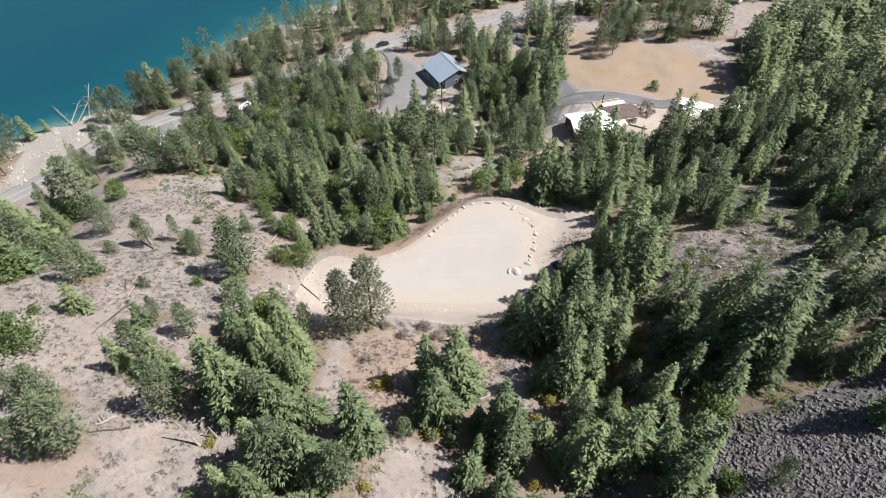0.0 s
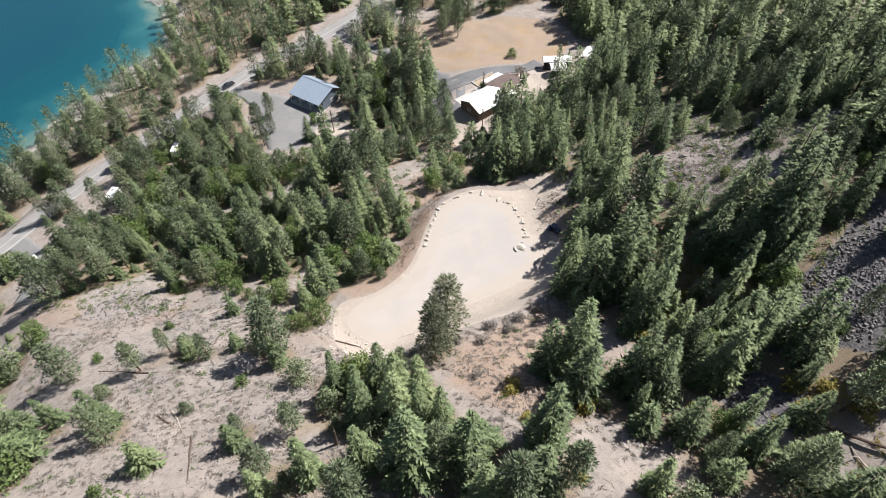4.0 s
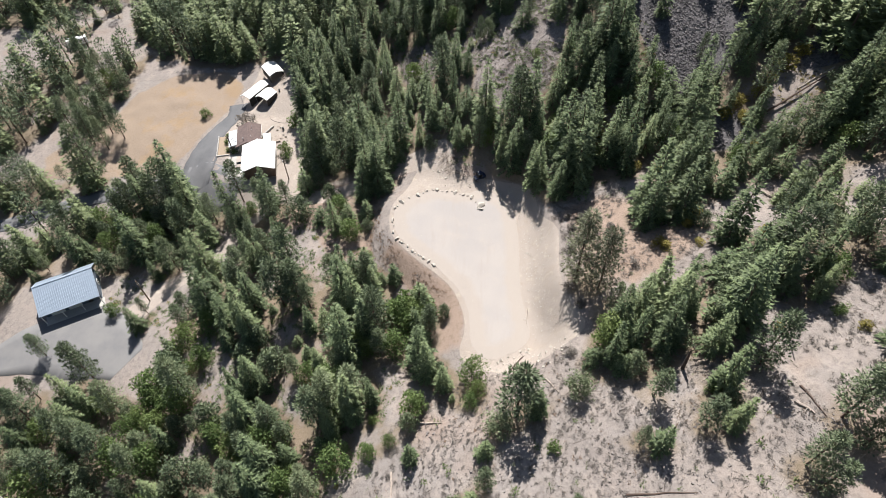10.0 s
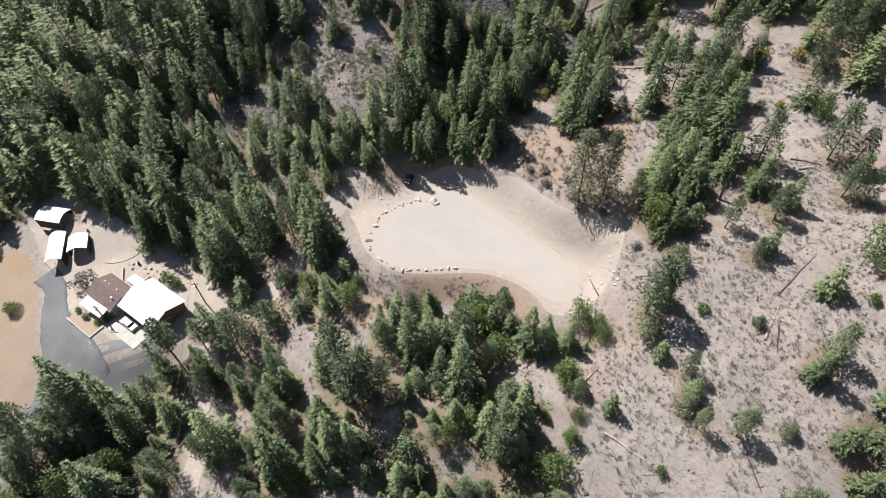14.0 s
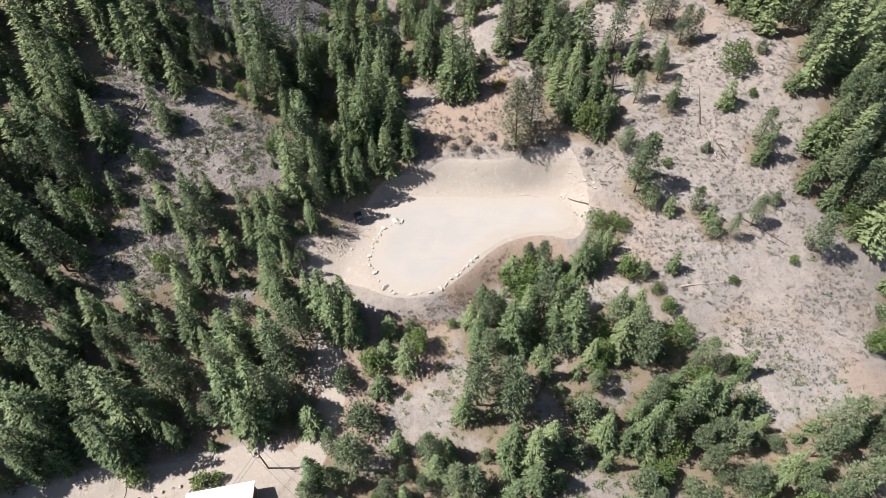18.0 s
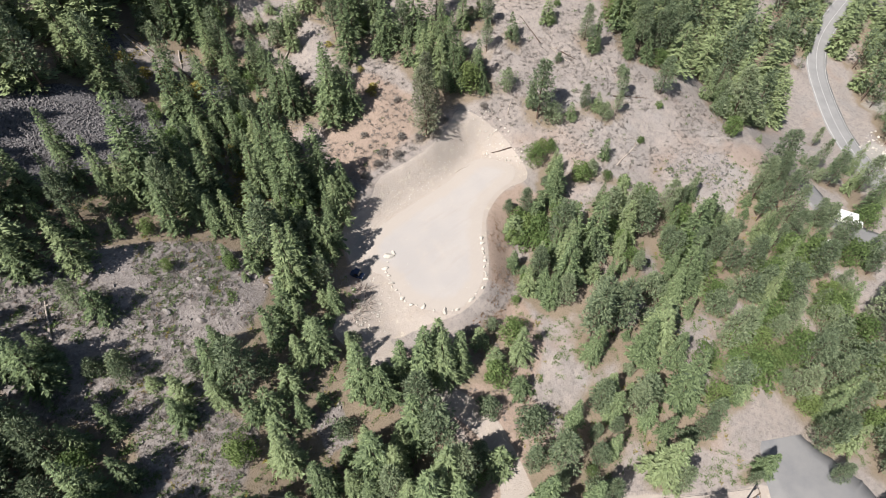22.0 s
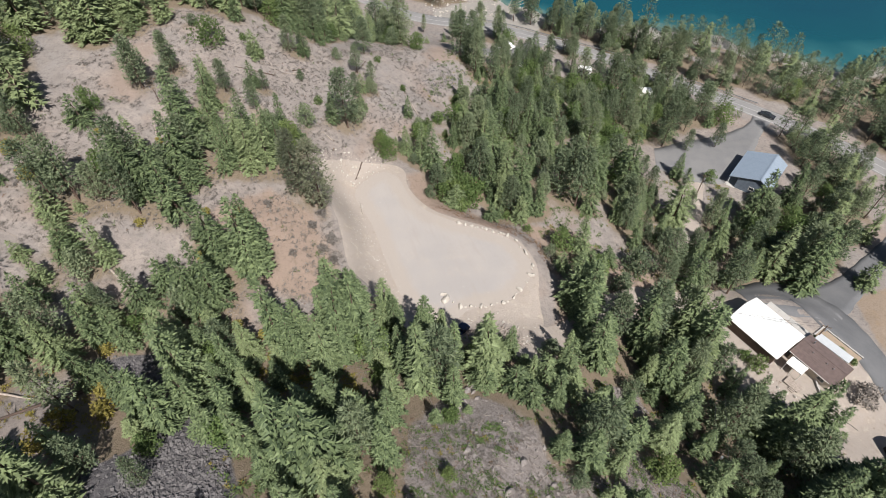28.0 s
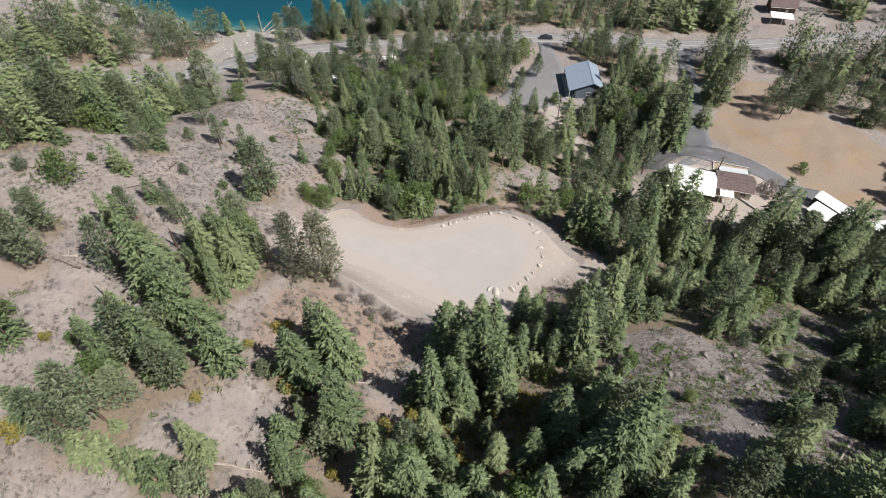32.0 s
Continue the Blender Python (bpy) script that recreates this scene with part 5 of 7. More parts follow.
rough_field("scree_stones", SCREE_RING, 7200, (0.1, 0.55), 31, GREY_ROCK, "loose dark grey scree on the upper slope", "scree")
for n, ring in enumerate(SCREE_PATCHES):
    rough_field("scree_patch", ring, 2600 if n == 0 else 420 if n < 3 else 260, (0.1, 0.5) if n < 3 else (0.08, 0.34), 140 + n, GREY_ROCK if n < 3 else CRAG_ROCK, "small patch of grey scree between brush and trees" if n else "grey scree running in under the firs", "scree")
rough_field("crag_stones", CRAG_RING, 1500, (0.1, 0.55), 32, CRAG_ROCK, "broken grey rock of a brushy outcrop", "rocks", 0.35)
rough_field("crag_stones", CRAG_LOW, 160, (0.12, 0.7), 132, CRAG_ROCK, "broken grey rock at the foot of the outcrop", "rocks", 0.35)
rough_field("ridge_stones", [(-72, 4), (-60, 10), (-40, 4), (-34, -14), (-44, -40), (-64, -36), (-74, -14)], 900, (0.1, 0.5), 33, CRAG_ROCK, "small grey stones scattered over the dry ridge", "stones")
rough_field("lower_scree", [(-76, 22), (-66, 14), (-58, 16), (-62, 26), (-72, 32)], 500, (0.12, 0.45), 34, GREY_ROCK, "small grey scree below the ridge", "scree")
rough_field("bank_stones", [(-32, -20), (-26, -24), (-23, -16), (-27, -6), (-31, -6)], 140, (0.12, 0.6), 35, PALE_ROCK, "pale stones on the cut bank beside the pad", "stones")
rough_field("apron_gravel", APRON_RING, 420, (0.05, 0.24), 36, PALE_ROCK, "pale small stones at the rim of the pad", "stones")
rough_field("bank_rubble", [(16, -18), (8, -19), (2, -21), (-9, -20), (-19, -21), (-23, -22), (-22, -17.5), (-11, -16), (1, -16), (13, -15)], 320, (0.05, 0.3), 39, PALE_ROCK, "pale rubble on the cut bank above the pad", "stones")
rough_field("spoil_stones", [(22, 4), (28, 8), (31, 2), (26, -6), (20, -10), (19, -4)], 110, (0.1, 0.5), 38, PALE_ROCK, "pale spoil stones at the wooded rim of the pad", "stones")
rough_field("shore_stones", [(-150, 44), (-134, 44), (-120, 60), (-112, 76), (-126, 88), (-148, 74)], 500, (0.15, 0.8), 37, PALE_ROCK, "pale stones on the lake shore", "stones")

# The ring of boulders round the end of the pad, as x, y, size.
RING = [4.8, 12.6, 1.0, 8.6, 13.0, 1.1, 12.3, 12.9, 1.0, 14.6, 11.6, 1.3, 16.8, 7.6, 1.2, 18.3, 5.7, 0.9, 18.6, 3.3, 1.1, 18.3, 0.8, 0.9, 17.8, -1.1, 1.1, 17.0, -3.0, 0.9, 16.2, -5.0, 1.2,
        13.6, -7.1, 1.7, 12.4, -7.0, 1.2, 2.8, 11.6, 1.0, 1.8, 10.4, 0.8, 0.7, 9.0, 0.9, -0.5, 7.8, 0.9, -1.7, 6.4, 0.8, -2.5, 5.3, 0.9, -3.5, 4.1, 1.1, -4.4, 3.0, 1.0]
shapes = [stone(70 + n, 0.62, 2) for n in range(7)]
meshes = []
for bm in shapes:
    me = bpy.data.meshes.new("boulder")
    bm.to_mesh(me)
    bm.free()
    me.materials.append(PALE_ROCK)
    meshes.append(me)
rng = random.Random(3)
for k in range(0, len(RING), 3):
    x, y, s = RING[k : k + 3]
    ob = new("boulder", meshes[(k // 3) % 7])
    s *= 0.98
    ob.matrix_basis = pose(x, y, level(x, y) + s * 0.15, rng.uniform(-9, 9), 0, rng.uniform(0, 360)) @ Matrix.Diagonal((s * rng.uniform(1.0, 1.9), s * rng.uniform(0.7, 1.1), s * rng.uniform(0.7, 1.1), 1))
    tagged(ob, "pale weathered boulder in the ring round the gravel pad" if s < 1.5 else "large pale slab in the ring round the gravel pad", "boulder", "boulders round the pad")


for k in range(0, len(RING) - 3, 3):
    x, y = (RING[k] + RING[k + 3]) / 2, (RING[k + 1] + RING[k + 4]) / 2
    if math.hypot(RING[k] - RING[k + 3], RING[k + 1] - RING[k + 4]) > 5 or rng.random() < 0.15:
        continue
    s = rng.uniform(0.42, 0.8)
    ob = new("boulder", meshes[(k // 3 + 3) % 7])
    x, y = x + rng.uniform(-0.35, 0.35), y + rng.uniform(-0.35, 0.35)
    ob.matrix_basis = pose(x, y, level(x, y) + s * 0.15, rng.uniform(-9, 9), 0, rng.uniform(0, 360)) @ Matrix.Diagonal((s * rng.uniform(1.0, 1.6), s, s * rng.uniform(0.7, 1.0), 1))
    tagged(ob, "small pale boulder in the ring round the gravel pad", "boulder", "boulders round the pad")

# Rock steps that break out of the slope above the pad.
ledges = []
for n in range(5):
    bm = stone(170 + n, 0.75, 2)
    me = bpy.data.meshes.new("rock_ledge")
    bm.to_mesh(me)
    bm.free()
    me.materials.append(CRAG_ROCK)
    ledges.append(me)
for k in range(24):
    f = k / 23
    x, y = (36.5 + 5 * f + rng.uniform(-1.6, 1.6), -9.5 - 11 * f + rng.uniform(-1.0, 1.0)) if k < 16 else (rng.uniform(44, 60), rng.uniform(-20, -6))
    wide = rng.uniform(0.8, 2.0)
    ob = new("rock_ledge", ledges[k % 5])
    ob.matrix_basis = pose(x, y, level(x, y) + wide * 0.06, rng.uniform(-14, 14), rng.uniform(-14, 14), rng.uniform(95, 145)) @ Matrix.Diagonal((wide * 1.3, wide * 0.75, wide * rng.uniform(0.55, 0.95), 1))
    tagged(ob, "cracked grey rock ledge breaking out of the brushy slope", "rock", "rock ledges of the outcrop")


# ---- fallen wood ----
def fallen_log(a, b, thick, material, label, stubs=3, rise=0.0):
    za, zb = level(*a) + thick * 0.6, level(*b) + thick * 0.5 + rise
    root = thing("fallen_log", a[0], a[1], za, 0, label, "log")
    r = random.Random(int(a[0] * 13 + a[1] * 7))
    end = Vector((b[0] - a[0], b[1] - a[1], zb - za))
    bm, at, last = bmesh.new(), Vector((0, 0, 0)), thick
    for k in range(1, 6):
        nxt = end * (k / 5) + Vector((r.uniform(-0.12, 0.12), r.uniform(-0.12, 0.12), r.uniform(-0.03, 0.06)))
        rod(at, nxt, last, thick * (1 - 0.13 * k), 7, bm)
        at, last = nxt, thick * (1 - 0.13 * k)
    part("trunk", bm, material, root)
    side = Vector((-end.y, end.x, 0)).normalized()
    for k in range(stubs):
        f, hand = r.uniform(0.35, 0.95), r.choice((-1, 1))
        p = end * f
        part("branch", rod(p, p + side * hand * r.uniform(0.5, 1.4) + Vector((0, 0, r.uniform(0.2, 0.8))), thick * 0.3, thick * 0.08, 5), material, root)
    return root


fallen_log((-30.2, -12.0), (-26.0, -15.1), 0.17, DARKWOOD, "dark charred log on the sandy bank", 2)
fallen_log((-15.0, -16.3), (-19.4, -16.0), 0.04, DARKWOOD, "thin dark branch lying along the foot of the cut bank", 1)
fallen_log((-39.4, 4.6), (-39.5, -0.2), 0.2, DEADWOOD, "bleached fallen log below the bank")
fallen_log((-57.6, -18.5), (-56.1, -23.7), 0.22, DEADWOOD, "grey fallen trunk on the stony ridge", 4)
fallen_log((-54.9, -25.9), (-55.5, -34.0), 0.18, DARKWOOD, "reddish rotten log on the stony ridge", 2)
fallen_log((-41.7, -50.5), (-46.5, -51.8), 0.2, DARKWOOD, "dark fallen log on the upper slope")
fallen_log((21.3, -63.6), (27.8, -80.2), 0.3, DARKWOOD, "long dark fallen trunk across the upper slope", 5)
fallen_log((70.9, -17.7), (68.5, -23.2), 0.25, DEADWOOD, "bleached snag lying on the rock outcrop", 5)
fallen_log((-47.5, 8.2), (-61.0, 7.0), 0.22, DEADWOOD, "long grey fallen trunk with dry twigs", 7)
fallen_log((-61.8, -5.2), (-70.4, 0.7), 0.2, DARKWOOD, "long dark fallen trunk on the dry ridge", 4)
fallen_log((-34.2, -17.6), (-37.3, -19.5), 0.16, DEADWOOD, "thin grey fallen stem on the slope", 3)
fallen_log((28.7, -80.4), (26.8, -73.8), 0.2, DEADWOOD, "pale fallen trunk among firs")
fallen_log((-1.8, -62.6), (4.0, -59.8), 0.22, DEADWOOD, "bleached fallen trunk on the sandy slope", 3)
fallen_log((5.2, -41.0), (10.0, -37.6), 0.14, DEADWOOD, "thin bleached stem on the sandy slope", 2)
fallen_log((-57.9, -21.2), (-60.3, -17.5), 0.16, DARKWOOD, "dark fallen stem on the ridge", 2)
fallen_log((-44.0, -49.0), (-46.0, -50.6), 0.3, DEADWOOD, "short thick fallen log on the upper slope", 2)
fallen_log((20.1, -74.9), (22.5, -69.6), 0.18, DEADWOOD, "pale fallen trunk on the upper slope", 3)


def slash_pile(x, y, wide, count, seed, label):
    """A heap of cut branches at the rim of the pad."""
    r = random.Random(seed)
    root = thing("slash_pile", x, y, level(x, y), 0, label, "branch pile", "heaps of cut branches")
    for k in range(count):
        d, a, b = wide * math.sqrt(r.random()), r.uniform(0, 6.28), r.uniform(0, 6.28)
        px, py, long = d * math.cos(a), d * math.sin(a) * 0.7, r.uniform(0.8, 2.4)
        z = level(x + px, y + py) - level(x, y) + r.uniform(0.05, 0.7) * (1 - 0.6 * d / wide)
        part("branch", rod((px, py, z), (px + long * math.cos(b), py + long * math.sin(b), z + r.uniform(-0.15, 0.3)), r.uniform(0.03, 0.09), 0.02, 5), DEADWOOD if r.random() < 0.7 else DARKWOOD, root)


slash_pile(23.6, -3.2, 1.8, 34, 61, "heap of bleached branches in tree shade beside the pad")
slash_pile(26.0, 0.0, 2.4, 40, 62, "low heap of cut grey branches under firs")
slash_pile(28.8, 1.6, 1.6, 24, 63, "scattered cut branches at the wood's edge")


def driftwood(a, b, thick, label):
    root = thing("driftwood", a[0], a[1], max(LAKE, level(*a)) + 0.25, 0, label, "driftwood", "driftwood on the shore")
    r = random.Random(int(abs(a[0] * 31 + a[1])))
    end = Vector((b[0] - a[0], b[1] - a[1], r.uniform(0.2, 1.2)))
    part("trunk", rod((0, 0, 0), end, thick, thick * 0.35, 7), DEADWOOD, root)
    for k in range(6):
        p = end * r.uniform(0.3, 0.95)
        part("branch", rod(p, p + Vector((r.uniform(-2.5, 2.5), r.uniform(-2.5, 2.5), r.uniform(0.2, 1.8))), thick * 0.35, 0.03, 5), DEADWOOD, root)


driftwood((-134.5, 78.5), (-137, 92), 0.17, "bleached drift tree lying in the shallows")
driftwood((-133, 77.5), (-145, 88), 0.15, "bleached drift tree reaching into the lake")
driftwood((-131.5, 78), (-133, 97), 0.14, "grey drift trunk with bare branches")
driftwood((-129, 82), (-137, 101), 0.15, "grey drift trunk with bare branches")

# A charred standing snag above the pad.
snag = thing("dead_snag", -36.5, -37.2, level(-36.5, -37.2) - 0.1, 0, "charred broken snag standing among firs", "snag")
part("trunk", rod((0, 0, 0), (0.3, 0.1, 4.2), 0.3, 0.16, 7), DARKWOOD, snag)
part("splinter", rod((0.3, 0.1, 4.1), (0.36, 0.2, 5.2), 0.13, 0.03, 5), DARKWOOD, snag)


for x, y, tall, lean in ((-32.2, -52.4, 5.5, 1.6), (-30.5, -51.0, 3.2, 0.3)):
    snag = thing("dead_snag", x, y, level(x, y) - 0.1, 0, "bare leaning dead stem on the dry slope", "snag")
    part("trunk", rod((0, 0, 0), (-lean, 0.6 * lean, tall), 0.2, 0.06, 6), DEADWOOD, snag)
    for n in range(4):
        f = 0.4 + 0.14 * n
        part("branch", rod((-lean * f, 0.6 * lean * f, tall * f), (-lean * f + 0.7 * math.cos(n * 2.4), 0.6 * lean * f + 0.7 * math.sin(n * 2.4), tall * f + 0.5), 0.04, 0.012, 4), DEADWOOD, snag)


# ---- brush ----
def brush(seed, fine=1.0):
    """A low twiggy dome about 1 m wide."""
    s = Sprays(seed)
    r = s.rng
    lobes = [Vector((r.uniform(-0.3, 0.3), r.uniform(-0.3, 0.3), 0)) for _ in range(4)]
    for k in range(32):
        a, e = r.uniform(0, 6.28), math.asin(r.uniform(0.1, 1.0))
        way = Vector((math.cos(a) * math.cos(e), math.sin(a) * math.cos(e), math.sin(e)))
        s.add(lobes[k % 4] + way * r.uniform(0.08, 0.22), way, (Vector((0, 0, 1)) + s.lost()).normalized(), r.uniform(0.16, 0.28), r.uniform(0.07, 0.13))
    return np.array(s.verts), np.array(s.faces)


def brush_field(name, rings, amount, sizes, seed, material, label, clear=1.6):
    """Countless low bushes over open ground, joined."""
    r = random.Random(seed)
    shapes = [brush(seed * 10 + n) for n in range(5)]
    verts, faces, total = [], [], 0
    for ring, share in rings:
        xs, ys = [p[0] for p in ring], [p[1] for p in ring]
        n = int(amount * share * 2.2)
        px = np.array([r.uniform(min(xs), max(xs)) for _ in range(n)])
        py = np.array([r.uniform(min(ys), max(ys)) for _ in range(n)])
        patch = ripple(px, py, 6.5) + 0.6 * ripple(px, py, 2.3)
        keep = (inside(px, py, ring) > 0) & (patch > -0.45) & (inside(px, py, PAD_RING) < -1.2) & ((inside(px, py, APRON_RING) < -0.5) | (ripple(px, py, 5.0) > 0.35))
        keep &= strip_gap(px, py) > 0.6
        px, py = px[keep][: int(amount * share)], py[keep][: int(amount * share)]
        for x, y, z in zip(px, py, height(px, py)):
            v, f = shapes[r.randrange(5)]
            size, a = r.uniform(*sizes), r.uniform(0, 6.28)
            c, sn = math.cos(a), math.sin(a)
            v = v * (size, size, size * r.uniform(0.4, 0.68))
            verts.append(np.stack([v[:, 0] * c - v[:, 1] * sn + x, v[:, 0] * sn + v[:, 1] * c + y, v[:, 2] + z - 0.05], 1))
            faces.append(f + total)
            total += len(v)
    return tagged(new(name, raw(name, np.concatenate(verts), np.concatenate(faces), material)), label, "brush", "", "stuff")


RIDGE = [(-90, 18), (-70, 28), (-50, 14), (-34, 6), (-28, -24), (-6, -24), (10, -22), (14, -40), (6, -78), (-40, -78), (-76, -50), (-80, -12)]
NORTH_BANK = [(-16, 2), (-8, 4), (2, 14), (14, 17), (22, 16), (26, 34), (12, 46), (4, 30), (-10, 12)]
APRON_BELOW = [(-12, -1), (-6, 4), (0, 11), (8, 16), (14, 16), (10, 19), (-2, 17), (-12, 8)]
UNDER = [(-90, 34), (-60, 14), (-30, 8), (0, 18), (24, 36), (24, 80), (-40, 86), (-90, 56)]
brush_field("sagebrush", [(RIDGE, 1.0), (NORTH_BANK, 0.1), (CRAG_RING, 0.26), (EAST_WOOD, 0.14)], 8600, (0.5, 1.5), 41, SAGE, "grey-brown sagebrush dotted over dry slopes")
brush_field("sage_clumps", [([(-20, -24), (-4, -24), (8, -23), (12, -34), (4, -44), (-14, -46), (-22, -34)], 0.7), ([(-34, -8), (-30, -20), (-34, -30), (-44, -28), (-46, -8)], 0.3)], 110, (1.1, 2.2), 45, SAGE, "large rounded sagebrush clumps above the cut bank")
brush_field("dry_weeds", [(RIDGE, 0.5), (NORTH_BANK, 0.25), (EAST_WOOD, 0.5), (YARD_RING, 0.05), (CRAG_RING, 0.3), (APRON_BELOW, 0.32)], 1700, (0.4, 1.0), 42, RUST, "low rusty-brown weeds in patches on bare soil")
brush_field("green_undergrowth", [(UNDER, 1.0), (EAST_WOOD, 0.8), (RIDGE, 0.08), (CRAG_RING, 0.16)], 2600, (0.8, 2.2), 43, LEAF, "low green undergrowth between trees")
brush_field("gold_undergrowth", [(EAST_WOOD, 0.5), ([(22, -44), (40, -44), (36, -28), (24, -30)], 0.5), (UNDER, 0.45), ([(20, -42), (28, -40), (34, -30), (30, -28), (22, -36)], 0.12), ([(18, -62), (34, -62), (30, -82), (16, -84)], 0.25)], 520, (0.8, 2.1), 44, GOLD, "yellow autumn undergrowth between trees")


def twig_field(name, rings, amount, seed, material, label):
    """Dry sticks and broken branches strewn over the ground, joined."""
    r = random.Random(seed)
    verts, faces = [], []
    for ring, share in rings:
        xs, ys = [p[0] for p in ring], [p[1] for p in ring]
        px = np.array([r.uniform(min(xs), max(xs)) for _ in range(int(amount * share * 2.4))])
        py = np.array([r.uniform(min(ys), max(ys)) for _ in range(int(amount * share * 2.4))])
        keep = (inside(px, py, ring) > 0) & (inside(px, py, APRON_RING) < -0.5) & (strip_gap(px, py) > 0.6) & (ripple(px, py, 5.2) > -0.3)
        for x, y in list(zip(px[keep].tolist(), py[keep].tolist()))[: int(amount * share)]:
            a, long, thick = r.uniform(0, 6.28), r.uniform(0.5, 1.2) if r.random() < 0.75 else r.uniform(1.4, 3.2), r.uniform(0.02, 0.042)
            ex, ey = x + long * math.cos(a), y + long * math.sin(a)
            p, q = Vector((x, y, level(x, y) + r.uniform(0.02, 0.1))), Vector((ex, ey, level(ex, ey) + r.uniform(0.03, 0.35)))
            side, up = Vector((-math.sin(a), math.cos(a), 0)) * thick, Vector((0, 0, thick * 1.5))
            n = len(verts)
            verts += [tuple(p + side), tuple(p - side), tuple(p + up), tuple(q + side * 0.35), tuple(q - side * 0.35), tuple(q + up * 0.35)]
            faces += [(n, n + 1, n + 4, n + 3), (n + 1, n + 2, n + 5, n + 4), (n + 2, n, n + 3, n + 5), (n, n + 2, n + 1), (n + 3, n + 4, n + 5)]
    return tagged(new(name, raw(name, verts, faces, material)), label, "sticks", "", "stuff")


twig_field("dry_sticks", [(RIDGE, 0.62), (CRAG_RING, 0.3), (EAST_WOOD, 0.15)], 1700, 46, DEADWOOD, "bleached dry sticks strewn over the slopes")


def shrub(x, y, size, material, label, flat=0.75):
    s = bush_crown(int(abs(x * 17 + y * 5)) + 900, 1.0, 0.62, 11, 52, 0.32, 0.08)
    root = thing("shrub", x, y, level(x, y) - 0.05, 0, label, "shrub")
    root.scale = (size, size, size * flat)
    new("foliage", raw("foliage", s.verts, s.faces, material)).parent = root
    part("stem", rod((0, 0, -0.1), (0.02, 0.03, 0.55), 0.05, 0.02, 5), BARK, root)
    return root


for x, y, s in ((32.7, -72.5, 4.2), (30.5, -69.0, 3.2), (27.2, -67.0, 3.8), (26.7, -62.5, 3.4), (24.5, -59.7, 3.0), (22.0, -63.5, 2.6), (34.5, -76.0, 3.4), (-1.9, -47.9, 3.2), (7.2, -52.3, 2.8), (9.5, -50.0, 2.4), (-10.3, -40.6, 2.2), (-5.0, -45.9, 2.0), (-22.2, -72.8, 3.4), (-33.0, -62.0, 1.8), (13.5, -45.0, 2.4), (16.0, -41.0, 2.6), (26.0, -44.5, 2.6), (-57.0, 30.0, 2.2), (-31.0, -52.0, 1.6), (21.6, -40.0, 2.6), (27.3, -38.1, 2.2), (30.3, -32.5, 2.6), (32.5, -30.2, 2.2), (26.7, -34.7, 2.0), (-28.6, -75.6, 3.0), (-9.3, -39.8, 2.4), (12.0, -55.0, 2.0), (15.0, -63.0, 2.2), (-10.0, -57.0, 1.8), (-11.0, -46.0, 1.7), (23.0, -63.0, 2.4)):
    shrub(x, y, s, GOLD, "golden-yellow rabbitbrush on the bare slope")
for x, y, s in ((-70.5, 4.0, 2.0), (-58.0, 7.5, 1.9), (-47.0, -17.5, 2.2), (-38.0, -44.0, 2.2), (-60.5, -28.0, 2.4), (-66.0, -30.5, 2.0), (-30.0, -60.0, 2.0), (-5.4, 15.5, 2.2), (0.5, 18.0, 2.0), (64.3, 78.4, 3.2), (44.9, 48.4, 3.6), (42.4, 47.4, 2.4), (57.0, 47.8, 4.0), (-41.0, -39.5, 1.8)):
    shrub(x, y, s, LEAF, "round green bush on dry ground", 0.95)
for x, y, s in ((-12.6, 9.0, 4.6), (-15.4, 6.6, 5.0), (-16.0, 3.4, 4.2), (-15.0, 11.8, 4.4), (-18.4, 8.2, 4.8), (-11.0, 6.2, 3.6)):
    shrub(x, y, s, LEAF, "large bright green leafy bush below the pad", 1.05)
for x, y, s in ((-15, -23.5, 2.2), (-11.5, -25.5, 2.0), (-19.5, -25.0, 1.8), (-4.5, -25.0, 2.4), (1.0, -26.0, 2.0), (-2.0, -27.5, 2.2), (5.0, -25.5, 2.0), (-8.0, -28.0, 2.1), (-1.0, -33.0, 1.7), (-13.0, -35.0, 1.8), (-30.0, -22.0, 2.0), (-33.5, -26.0, 1.9), (13.5, 17.0, 1.9), (9.0, 18.5, 1.7)):
    shrub(x, y, s, SAGE, "grey-brown sagebrush above the cut bank", 0.7)


